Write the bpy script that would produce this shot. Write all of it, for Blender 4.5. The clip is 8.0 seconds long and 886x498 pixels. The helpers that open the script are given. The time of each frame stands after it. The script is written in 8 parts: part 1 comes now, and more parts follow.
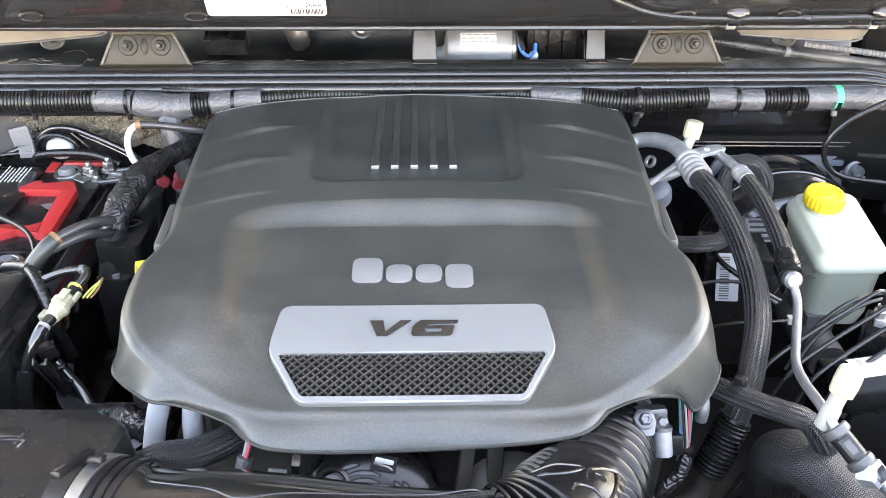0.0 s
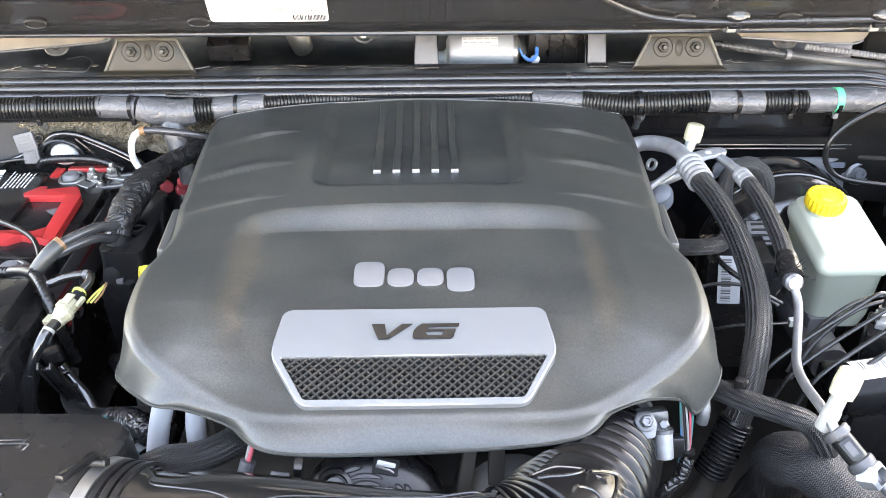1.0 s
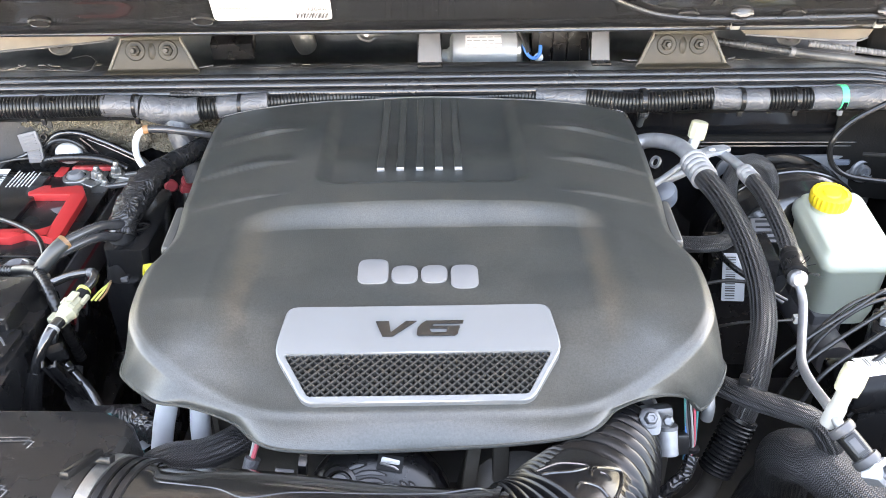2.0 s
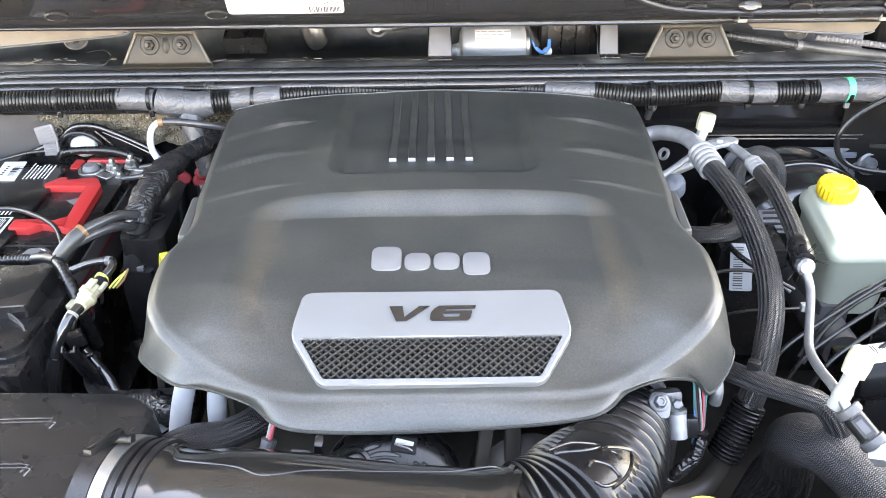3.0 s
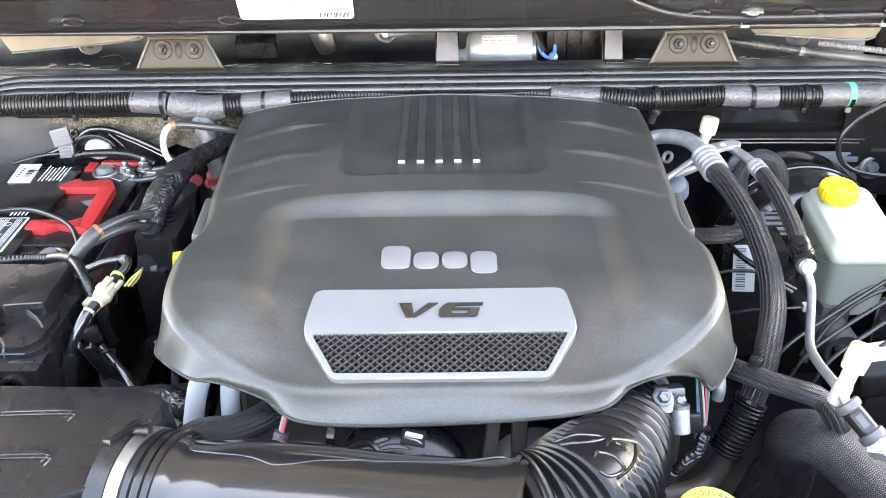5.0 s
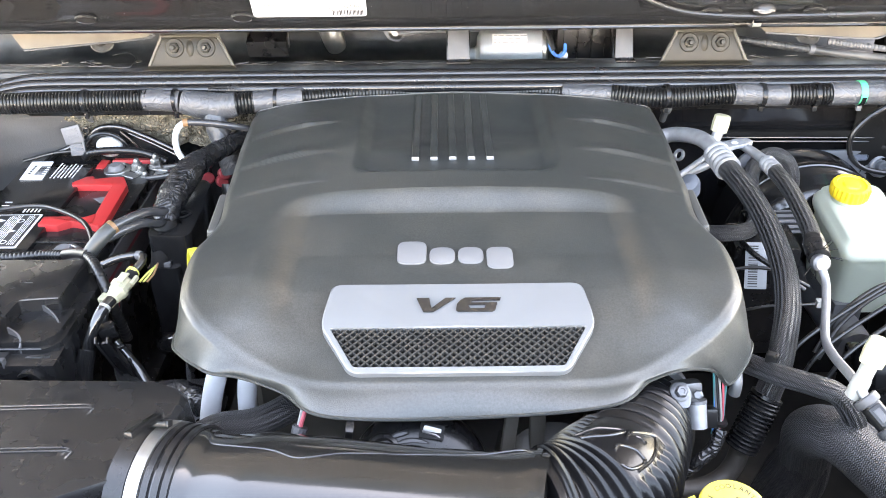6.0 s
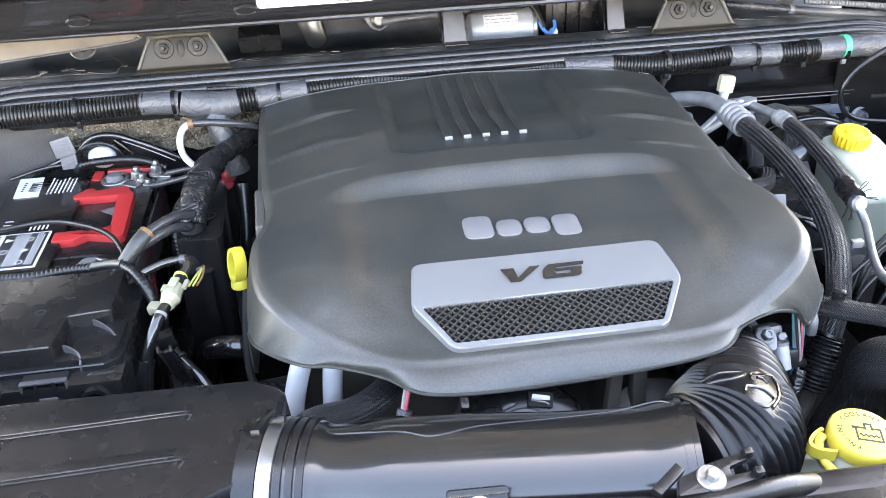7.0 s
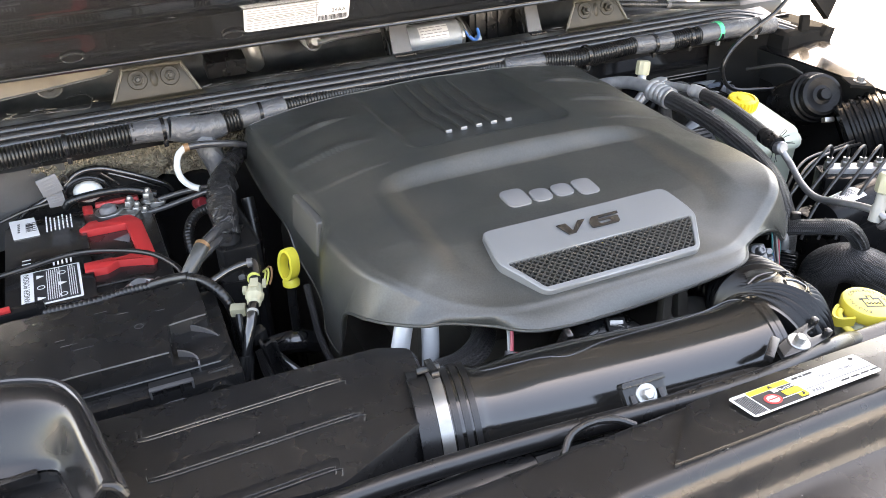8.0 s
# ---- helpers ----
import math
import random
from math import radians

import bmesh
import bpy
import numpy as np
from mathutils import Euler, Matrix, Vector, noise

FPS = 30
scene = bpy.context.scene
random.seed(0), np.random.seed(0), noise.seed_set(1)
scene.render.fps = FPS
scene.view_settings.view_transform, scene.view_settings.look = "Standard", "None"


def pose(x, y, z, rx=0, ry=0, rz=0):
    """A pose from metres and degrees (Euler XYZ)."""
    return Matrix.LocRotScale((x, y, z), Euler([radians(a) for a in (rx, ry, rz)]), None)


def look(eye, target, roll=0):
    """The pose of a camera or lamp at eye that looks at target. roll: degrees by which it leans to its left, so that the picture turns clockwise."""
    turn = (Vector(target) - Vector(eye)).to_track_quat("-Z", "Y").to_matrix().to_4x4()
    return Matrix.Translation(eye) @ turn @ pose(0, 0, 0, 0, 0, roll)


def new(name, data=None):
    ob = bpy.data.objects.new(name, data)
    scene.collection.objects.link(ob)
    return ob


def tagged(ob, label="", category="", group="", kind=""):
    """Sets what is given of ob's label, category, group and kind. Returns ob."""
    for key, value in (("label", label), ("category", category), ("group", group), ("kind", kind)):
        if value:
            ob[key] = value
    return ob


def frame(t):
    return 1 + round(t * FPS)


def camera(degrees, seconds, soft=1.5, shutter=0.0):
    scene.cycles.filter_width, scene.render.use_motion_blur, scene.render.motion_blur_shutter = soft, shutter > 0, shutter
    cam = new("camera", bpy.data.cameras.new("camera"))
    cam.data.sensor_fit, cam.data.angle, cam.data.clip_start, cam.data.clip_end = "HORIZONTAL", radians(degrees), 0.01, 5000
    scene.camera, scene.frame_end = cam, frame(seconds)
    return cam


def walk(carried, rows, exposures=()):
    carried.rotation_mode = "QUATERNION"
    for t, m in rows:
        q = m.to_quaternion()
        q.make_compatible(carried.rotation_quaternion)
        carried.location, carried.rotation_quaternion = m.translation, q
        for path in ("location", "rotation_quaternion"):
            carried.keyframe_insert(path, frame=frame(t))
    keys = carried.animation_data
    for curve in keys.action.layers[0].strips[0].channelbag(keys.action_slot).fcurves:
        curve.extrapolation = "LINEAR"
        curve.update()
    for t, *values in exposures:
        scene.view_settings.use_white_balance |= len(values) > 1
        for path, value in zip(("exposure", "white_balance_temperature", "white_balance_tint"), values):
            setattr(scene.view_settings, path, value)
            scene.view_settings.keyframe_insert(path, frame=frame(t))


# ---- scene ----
cam = camera(54.7, 8.0, soft=0.8)
METRES, EYE, TILT, LEAN, TURN = 0.56, 1.55, -32.0, -0.2, -1.2
ROWS = [
    (0.0, 0.0, 0.0, 0.0, 0.0, 0.0, -0.0),
    (0.5, 0.0046, -0.0063, 0.0014, 0.24, 0.18, 0.14),
    (1.0, 0.0062, -0.0074, 0.0006, 0.32, 0.23, 0.22),
    (2.5, 0.0042, -0.0094, -0.0111, 0.74, 0.26, 0.36),
    (3.0, -0.006, -0.0314, -0.0287, 0.93, 0.31, 0.31),
    (3.5, -0.0086, -0.0587, -0.0385, 0.99, 0.41, 0.25),
    (4.0, -0.009, -0.0649, -0.0399, 1.01, 0.59, 0.25),
    (5.5, -0.0189, -0.0678, -0.049, 1.3, 0.91, 0.16),
    (6.0, -0.0425, -0.0691, -0.058, 1.19, 1.02, 0.13),
    (6.5, -0.103, -0.0616, -0.0801, 0.4, 1.07, 1.21),
    (7.0, -0.3365, -0.0397, -0.0973, -5.02, 1.04, 5.62),
    (7.5, -0.5776, -0.1016, -0.1582, -12.81, 1.05, 10.26),
    (8.0, -0.8764, -0.1472, -0.1253, -18.69, 0.67, 13.8),
]
EXPOSURES = [(0.0, 4.66, 9300, 14), (1.0, 4.80, 9300, 14), (2.5, 4.76, 9200, 14), (3.5, 4.92, 9250, 14), (6.4, 4.92, 9250, 14), (7.0, 4.56, 8300, 14), (7.5, 4.80, 9900, 14), (8.0, 4.04, 9500, 14)]
walk(cam, [(t, pose(0, 0, EYE, TILT, LEAN, TURN) @ pose(METRES * x, METRES * y, METRES * z, 90 + pitch, roll, yaw)) for t, x, y, z, yaw, pitch, roll in ROWS], EXPOSURES)

# ---------------------------------------------------------------- world and sun
world = bpy.data.worlds.new("sky")
scene.world = world
world.use_nodes = True
sky = world.node_tree.nodes.new("ShaderNodeTexSky")
sky.sky_type, sky.sun_disc = "NISHITA", False
sky.sun_elevation, sky.sun_rotation = radians(55), radians(12)
sky.dust_density, sky.air_density = 3.0, 1.0
world.node_tree.links.new(sky.outputs["Color"], world.node_tree.nodes["Background"].inputs["Color"])
world.node_tree.nodes["Background"].inputs["Strength"].default_value = 0.15
sun = new("sun", bpy.data.lights.new("sun", "SUN"))
sun.data.energy, sun.data.angle, sun.data.color = 2.4, radians(0.6), (1.0, 0.95, 0.87)
sun.matrix_world = look((0.21 * 5, 0.98 * 5, 1.43 * 5), (0, 0, 0))


# ---------------------------------------------------------------- materials
def material(name, color, rough=0.5, metal=0.0, var=0.25, grain=60.0, bump=0.15, fine=600.0, coat=0.0, spec=0.5, trans=0.0, specks=0.0, dust=0.0, dust_color=(0.32, 0.28, 0.23)):
    """A surface with variation at two scales in colour and roughness, fine relief, and dust on what faces up."""
    m = bpy.data.materials.new(name)
    m.use_nodes = True
    nt = m.node_tree
    b = nt.nodes["Principled BSDF"]
    co = nt.nodes.new("ShaderNodeTexCoord")
    big = nt.nodes.new("ShaderNodeTexNoise")
    big.inputs["Scale"].default_value, big.inputs["Detail"].default_value = grain, 5
    small = nt.nodes.new("ShaderNodeTexNoise")
    small.inputs["Scale"].default_value, small.inputs["Detail"].default_value = fine, 2
    nt.links.new(co.outputs["Object"], big.inputs["Vector"])
    nt.links.new(co.outputs["Object"], small.inputs["Vector"])
    mix = nt.nodes.new("ShaderNodeMix")
    mix.data_type = "RGBA"
    c = Vector(color)
    mix.inputs["A"].default_value = (*(c * (1 - var)), 1)
    mix.inputs["B"].default_value = (*(c * (1 + var)), 1)
    nt.links.new(big.outputs["Fac"], mix.inputs["Factor"])
    out = mix.outputs["Result"]
    if dust:
        ramp = nt.nodes.new("ShaderNodeMapRange")
        ramp.inputs["From Min"].default_value, ramp.inputs["From Max"].default_value = 0.42, 0.8
        ramp.inputs["To Max"].default_value = dust
        patch = nt.nodes.new("ShaderNodeTexNoise")
        patch.inputs["Scale"].default_value, patch.inputs["Detail"].default_value = grain * 0.35, 7
        nt.links.new(co.outputs["Object"], patch.inputs["Vector"])
        nt.links.new(patch.outputs["Fac"], ramp.inputs["Value"])
        mx = nt.nodes.new("ShaderNodeMix")
        mx.data_type = "RGBA"
        nt.links.new(ramp.outputs["Result"], mx.inputs["Factor"])
        nt.links.new(out, mx.inputs["A"])
        mx.inputs["B"].default_value = (*dust_color, 1)
        out = mx.outputs["Result"]
    if specks:
        vo = nt.nodes.new("ShaderNodeTexVoronoi")
        vo.inputs["Scale"].default_value = 95
        nt.links.new(co.outputs["Object"], vo.inputs["Vector"])
        dot = nt.nodes.new("ShaderNodeMath")
        dot.operation, dot.inputs[1].default_value = "LESS_THAN", 0.045
        nt.links.new(vo.outputs["Distance"], dot.inputs[0])
        pick = nt.nodes.new("ShaderNodeMath")
        pick.operation, pick.inputs[1].default_value = "GREATER_THAN", 1 - specks
        sep = nt.nodes.new("ShaderNodeSeparateColor")
        nt.links.new(vo.outputs["Color"], sep.inputs[0])
        nt.links.new(sep.outputs[0], pick.inputs[0])
        both = nt.nodes.new("ShaderNodeMath")
        both.operation = "MULTIPLY"
        nt.links.new(dot.outputs[0], both.inputs[0])
        nt.links.new(pick.outputs[0], both.inputs[1])
        sp = nt.nodes.new("ShaderNodeMix")
        sp.data_type = "RGBA"
        nt.links.new(both.outputs[0], sp.inputs["Factor"])
        nt.links.new(out, sp.inputs["A"])
        sp.inputs["B"].default_value = (0.35, 0.34, 0.31, 1)
        out = sp.outputs["Result"]
    nt.links.new(out, b.inputs["Base Color"])
    rr = nt.nodes.new("ShaderNodeMapRange")
    rr.inputs["To Min"].default_value, rr.inputs["To Max"].default_value = max(0.03, rough - 0.1), min(1, rough + 0.1)
    nt.links.new(big.outputs["Fac"], rr.inputs["Value"])
    nt.links.new(rr.outputs["Result"], b.inputs["Roughness"])
    b.inputs["Metallic"].default_value = metal
    b.inputs["Coat Weight"].default_value = coat
    b.inputs["Specular IOR Level"].default_value = spec
    b.inputs["Transmission Weight"].default_value = trans
    if bump:
        bp = nt.nodes.new("ShaderNodeBump")
        bp.inputs["Strength"].default_value, bp.inputs["Distance"].default_value = bump, 0.0006
        nt.links.new(small.outputs["Fac"], bp.inputs["Height"])
        nt.links.new(bp.outputs["Normal"], b.inputs["Normal"])
    return m


def braided(name, color, pitch=0.0030, rough=0.34):
    """Woven nylon sleeving: columns of slanting strands that alternate round the hose, by the UV map of the tube."""
    m = material(name, color, rough, bump=0)
    nt = m.node_tree
    b = nt.nodes["Principled BSDF"]

    def calc(kind, a, c=None):
        n = nt.nodes.new("ShaderNodeMath")
        n.operation = kind
        for i, v in enumerate((a, c)):
            if v is None:
                continue
            if isinstance(v, (int, float)):
                n.inputs[i].default_value = v
            else:
                nt.links.new(v, n.inputs[i])
        return n.outputs[0]
    uv = nt.nodes.new("ShaderNodeTexCoord")
    sep = nt.nodes.new("ShaderNodeSeparateXYZ")
    nt.links.new(uv.outputs["UV"], sep.inputs[0])
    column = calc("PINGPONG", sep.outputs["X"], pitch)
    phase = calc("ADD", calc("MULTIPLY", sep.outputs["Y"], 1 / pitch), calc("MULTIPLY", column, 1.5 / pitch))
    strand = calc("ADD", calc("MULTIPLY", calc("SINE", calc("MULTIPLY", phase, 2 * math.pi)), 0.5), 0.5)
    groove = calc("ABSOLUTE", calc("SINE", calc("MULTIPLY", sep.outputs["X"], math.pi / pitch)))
    worn = nt.nodes.new("ShaderNodeTexNoise")
    worn.inputs["Scale"].default_value, worn.inputs["Detail"].default_value = 1.0, 3.0
    stretch = nt.nodes.new("ShaderNodeMapping")
    stretch.inputs["Scale"].default_value = (160, 40, 1)
    nt.links.new(uv.outputs["UV"], stretch.inputs[0])
    nt.links.new(stretch.outputs[0], worn.inputs["Vector"])
    wear = calc("ADD", calc("MULTIPLY", worn.outputs["Fac"], 1.1), 0.45)
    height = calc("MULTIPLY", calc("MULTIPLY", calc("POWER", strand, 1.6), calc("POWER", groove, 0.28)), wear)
    bp = nt.nodes.new("ShaderNodeBump")
    bp.inputs["Strength"].default_value, bp.inputs["Distance"].default_value = 1.0, 0.0016
    nt.links.new(height, bp.inputs["Height"])
    nt.links.new(bp.outputs["Normal"], b.inputs["Normal"])
    # strand highlights and the shade between strands are put into the colour by height
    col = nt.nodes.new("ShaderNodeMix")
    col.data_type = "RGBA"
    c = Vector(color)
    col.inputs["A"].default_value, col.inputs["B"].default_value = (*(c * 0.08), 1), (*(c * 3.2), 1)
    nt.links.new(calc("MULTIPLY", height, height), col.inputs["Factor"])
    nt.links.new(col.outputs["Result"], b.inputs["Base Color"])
    return m


COVER = material("cover_plastic", (0.030, 0.0325, 0.031), 0.36, var=0.18, grain=40, bump=0.40, fine=1300, spec=0.6, specks=0.05, dust=0.22, dust_color=(0.105, 0.092, 0.074))
BLACK = material("black_plastic", (0.0085, 0.0085, 0.009), 0.27, var=0.35, grain=25, bump=0.12, fine=900, specks=0.10, dust=0.02, dust_color=(0.08, 0.076, 0.07), spec=0.42)
DUCT = material("duct_plastic", (0.0095, 0.0095, 0.0092), 0.14, var=0.3, grain=16, bump=0.04, fine=400, specks=0.05, spec=0.7, coat=0.18)
GLOSS = material("glossy_black_plastic", (0.009, 0.009, 0.0095), 0.15, var=0.3, grain=20, bump=0.05, fine=500, specks=0.03, spec=0.9)
MATT = material("matt_black", (0.009, 0.009, 0.0095), 0.7, var=0.4, grain=40, bump=0.3, spec=0.25)
RUBBER = material("rubber", (0.008, 0.008, 0.0085), 0.30, var=0.3, grain=50, bump=0.2, fine=700)
LOOM = material("corrugated_loom", (0.008, 0.008, 0.0085), 0.30, var=0.3, grain=60, bump=0.1)
TAPE = material("wrapping_tape", (0.070, 0.072, 0.077), 0.33, var=0.35, grain=70, bump=0.7, fine=180)
BLACK_TAPE = material("black_tape", (0.015, 0.015, 0.016), 0.17, var=0.35, grain=90, bump=0.9, fine=130)


def crumple(m, scale, depth):
    """Sharp foil-like creases in place of the fine relief."""
    nt = m.node_tree
    co, bp = nt.nodes["Texture Coordinate"], nt.nodes["Bump"]
    fold = nt.nodes.new("ShaderNodeTexNoise")
    fold.inputs["Scale"].default_value, fold.inputs["Detail"].default_value = scale, 2
    fold.inputs["Roughness"].default_value, fold.inputs["Distortion"].default_value = 0.55, 2.2
    nt.links.new(co.outputs["Object"], fold.inputs["Vector"])
    ridge = nt.nodes.new("ShaderNodeMath")
    ridge.operation, ridge.inputs[1].default_value = "PINGPONG", 0.12
    nt.links.new(fold.outputs["Fac"], ridge.inputs[0])
    nt.links.new(ridge.outputs[0], bp.inputs["Height"])
    bp.inputs["Strength"].default_value, bp.inputs["Distance"].default_value = 1.0, depth


crumple(TAPE, 27, 0.0045)
crumple(BLACK_TAPE, 34, 0.009)
PAINT = material("body_paint", (0.008, 0.008, 0.009), 0.18, var=0.3, grain=8, bump=0.03, coat=0.6, dust=0.14, dust_color=(0.20, 0.18, 0.15))
PAINT_DIM = material("underbonnet_paint", (0.016, 0.016, 0.016), 0.30, var=0.35, grain=18, bump=0.12, specks=0.12, dust=0.12, dust_color=(0.10, 0.098, 0.092))
HOOD_PAINT = material("hood_inner_paint", (0.014, 0.014, 0.0145), 0.24, var=0.35, grain=14, bump=0.08, specks=0.12, coat=0.6, dust=0.08, dust_color=(0.10, 0.098, 0.092))
GREY_DUST = material("dusty_cowl_paint", (0.016, 0.016, 0.0165), 0.4, var=0.5, grain=45, bump=0.4, specks=0.25, dust=0.9, dust_color=(0.19, 0.18, 0.165))
COWL = material("dusty_cowl_well", (0.018, 0.019, 0.021), 0.40, var=0.5, grain=30, bump=0.3, specks=0.25, dust=0.85, dust_color=(0.15, 0.146, 0.138))
STRIP = material("grey_rubber_strip", (0.017, 0.017, 0.018), 0.24, var=0.25, grain=30, bump=0.06, spec=0.7, dust=0.08, dust_color=(0.10, 0.092, 0.08))
BRIGHT_ALU = material("bright_pipe", (0.52, 0.53, 0.55), 0.4, metal=0.2, var=0.12, grain=60, bump=0.2)
SILVER = material("silver_plate", (0.160, 0.168, 0.174), 0.42, metal=0.25, var=0.06, grain=20, bump=0.08, fine=1500)
EMBLEM = material("emblem_silver", (0.21, 0.213, 0.222), 0.38, metal=0.4, var=0.08, bump=0.05)
ALU = material("aluminium", (0.34, 0.348, 0.362), 0.40, metal=0.5, var=0.42, grain=70, bump=0.4, fine=900)
ZINC = material("zinc_steel", (0.31, 0.306, 0.295), 0.34, metal=0.85, var=0.25, grain=120, bump=0.3)
BRACKET = material("olive_dipped_steel", (0.026, 0.0225, 0.0165), 0.38, metal=0.0, var=0.4, grain=40, bump=0.4, spec=0.28, dust=0.1, dust_color=(0.055, 0.048, 0.036))
# the pale olive highlight on the bracket's rim is put into its colour
BRACKET_RIM = material("highlit_bracket_rim", (0.075, 0.069, 0.056), 0.42, metal=0.2, var=0.4, grain=60, bump=0.4)
CREAM = material("cream_plastic", (0.30, 0.29, 0.205), 0.45, var=0.12, grain=60, bump=0.1)
WHITE = material("white_plastic", (0.25, 0.25, 0.235), 0.45, var=0.12, bump=0.1)
TANK = material("milky_tank_plastic", (0.44, 0.47, 0.385), 0.42, var=0.08, grain=14, bump=0.12)
TANK.node_tree.nodes["Principled BSDF"].inputs["Subsurface Weight"].default_value = 0.25
TANK.node_tree.nodes["Principled BSDF"].inputs["Subsurface Radius"].default_value = (0.02, 0.02, 0.014)
YELLOW = material("yellow_cap_plastic", (0.72, 0.50, 0.030), 0.4, var=0.08, grain=50, bump=0.1)
PALE_YELLOW = material("pale_yellow_plastic", (0.66, 0.53, 0.07), 0.42, var=0.06, grain=50, bump=0.1)
DIP_YELLOW = material("dipstick_yellow", (0.60, 0.53, 0.06), 0.4, var=0.06, bump=0.1)
RED = material("red_plastic", (0.44, 0.028, 0.028), 0.4, var=0.12, grain=40, bump=0.1)
BOOT_RED = material("red_rubber", (0.32, 0.026, 0.034), 0.5, var=0.2, grain=40, bump=0.1)
DARK_RED = material("dark_red_band", (0.14, 0.008, 0.010), 0.45, var=0.2, bump=0.1)
SLEEVE = material("heat_shrink", (0.06, 0.06, 0.063), 0.4, var=0.3, grain=50, bump=0.2)
GREY = material("grey_plastic", (0.12, 0.12, 0.125), 0.5, var=0.15, grain=60, bump=0.2)
MOTOR = material("motor_housing", (0.34, 0.37, 0.40), 0.45, metal=0.3, var=0.2, grain=30, bump=0.2, dust=0.3)
PAPER = material("label_paper", (0.62, 0.62, 0.62), 0.5, var=0.04, bump=0.05)
# label paper again, its colour dimmed to stand in for shade
DIM_PAPER = material("dimmed_label", (0.20, 0.208, 0.22), 0.55, var=0.15, bump=0.05)
INK = material("label_ink", (0.012, 0.012, 0.013), 0.6, var=0.2, bump=0)
GREY_INK = material("grey_ink", (0.28, 0.28, 0.29), 0.6, var=0.2, bump=0)
LABEL_YELLOW = material("label_yellow", (0.85, 0.62, 0.03), 0.5, var=0.05, bump=0)
GREEN = material("green_tape", (0.02, 0.55, 0.25), 0.5, var=0.1, bump=0.2)
BLUE = material("blue_wire", (0.05, 0.22, 0.60), 0.45, bump=0)
PINK = material("pink_wire", (0.42, 0.07, 0.09), 0.45, bump=0)
TEAL = material("teal_wire", (0.03, 0.17, 0.17), 0.45, bump=0)
BROWN = material("copper_brown", (0.19, 0.10, 0.045), 0.45, bump=0.2)
WOOL = material("glass_wool", (0.175, 0.150, 0.110), 0.85, var=0.7, grain=110, bump=1.0, fine=300)
WOOL.node_tree.nodes["Bump"].inputs["Distance"].default_value = 0.01
BRAID = braided("braided_sleeve", (0.050, 0.051, 0.054), 0.0023)
BRAID_SLIM = braided("slim_braided_sleeve", (0.021, 0.021, 0.023), 0.0024)
BRAID_FINE = braided("fine_braided_sleeve", (0.027, 0.027, 0.029), 0.0023)
FELT = material("dusty_felt", (0.055, 0.054, 0.053), 0.8, var=0.4, grain=18, bump=0.6, fine=400, dust=0.35, dust_color=(0.10, 0.092, 0.08))
DARK_FELT = material("dark_liner", (0.010, 0.0098, 0.0095), 0.95, var=0.5, grain=22, bump=0.6, fine=400, dust=0.3, dust_color=(0.03, 0.026, 0.022), spec=0.05)
DRUM = material("black_drum", (0.009, 0.009, 0.0095), 0.26, var=0.3, grain=25, bump=0.1, spec=0.14)
PIPE_ALU = material("bare_pipe", (0.20, 0.203, 0.21), 0.42, metal=0.55, var=0.3, grain=90, bump=0.5, fine=500)
BELLOWS = material("bellows_rubber", (0.006, 0.006, 0.0065), 0.23, var=0.3, grain=40, bump=0.05, fine=700, spec=0.28)
SMOOTH_TAPE = material("smooth_black_tape", (0.014, 0.014, 0.015), 0.27, var=0.3, grain=60, bump=0.3, fine=200)
FABRIC = material("fabric_tape", (0.006, 0.006, 0.0065), 0.62, var=0.3, grain=60, bump=0.5, fine=900, spec=0.25)
GREY_RUBBER = material("rubbed_cable", (0.034, 0.034, 0.036), 0.20, var=0.4, grain=45, bump=0.15, spec=0.6)
SHRINK = material("grey_heat_shrink", (0.034, 0.036, 0.035), 0.36, var=0.3, grain=45, bump=0.25)
TUBE_WHITE = material("milky_tube", (0.47, 0.49, 0.49), 0.42, var=0.1, grain=40, bump=0.1)
LIME = material("pale_lime_wire", (0.46, 0.48, 0.12), 0.45, var=0.1, bump=0.1)
PULLEY = material("pulley_cover_plastic", (0.0085, 0.0085, 0.009), 0.27, var=0.3, grain=30, bump=0.1, spec=0.40, dust=0.06, dust_color=(0.06, 0.055, 0.05))
SNORKEL = material("snorkel_plastic", (0.009, 0.009, 0.0095), 0.25, var=0.3, grain=20, bump=0.05, fine=500, spec=0.42)
PANEL = material("moulded_panel", (0.010, 0.010, 0.0105), 0.20, var=0.3, grain=40, bump=0.08, spec=0.55)
crumple(SMOOTH_TAPE, 22, 0.007)
WORN_PAD = material("worn_pad", (0.065, 0.063, 0.058), 0.5, var=0.2, grain=50, bump=0.3)
PALE_STEEL = material("pale_mounting_steel", (0.15, 0.16, 0.175), 0.42, metal=0.3, var=0.3, grain=40, bump=0.2, dust=0.2)
CANISTER = material("blue_grey_plastic", (0.115, 0.132, 0.162), 0.45, var=0.2, grain=40, bump=0.2)
ELBOW = material("rusty_metal", (0.052, 0.046, 0.041), 0.55, metal=0.3, var=0.4, grain=60, bump=0.4)
DARK_ALU = material("weathered_casting", (0.14, 0.142, 0.146), 0.42, metal=0.6, var=0.4, grain=50, bump=0.4)
STUCCO = material("stucco", (0.45, 0.468, 0.495), 0.85, var=0.12, grain=3, bump=0.5, fine=90)
CONCRETE = material("concrete", (0.46, 0.463, 0.468), 0.85, var=0.2, grain=2.0, bump=0.5, fine=60, dust=0.3, dust_color=(0.40, 0.37, 0.32))
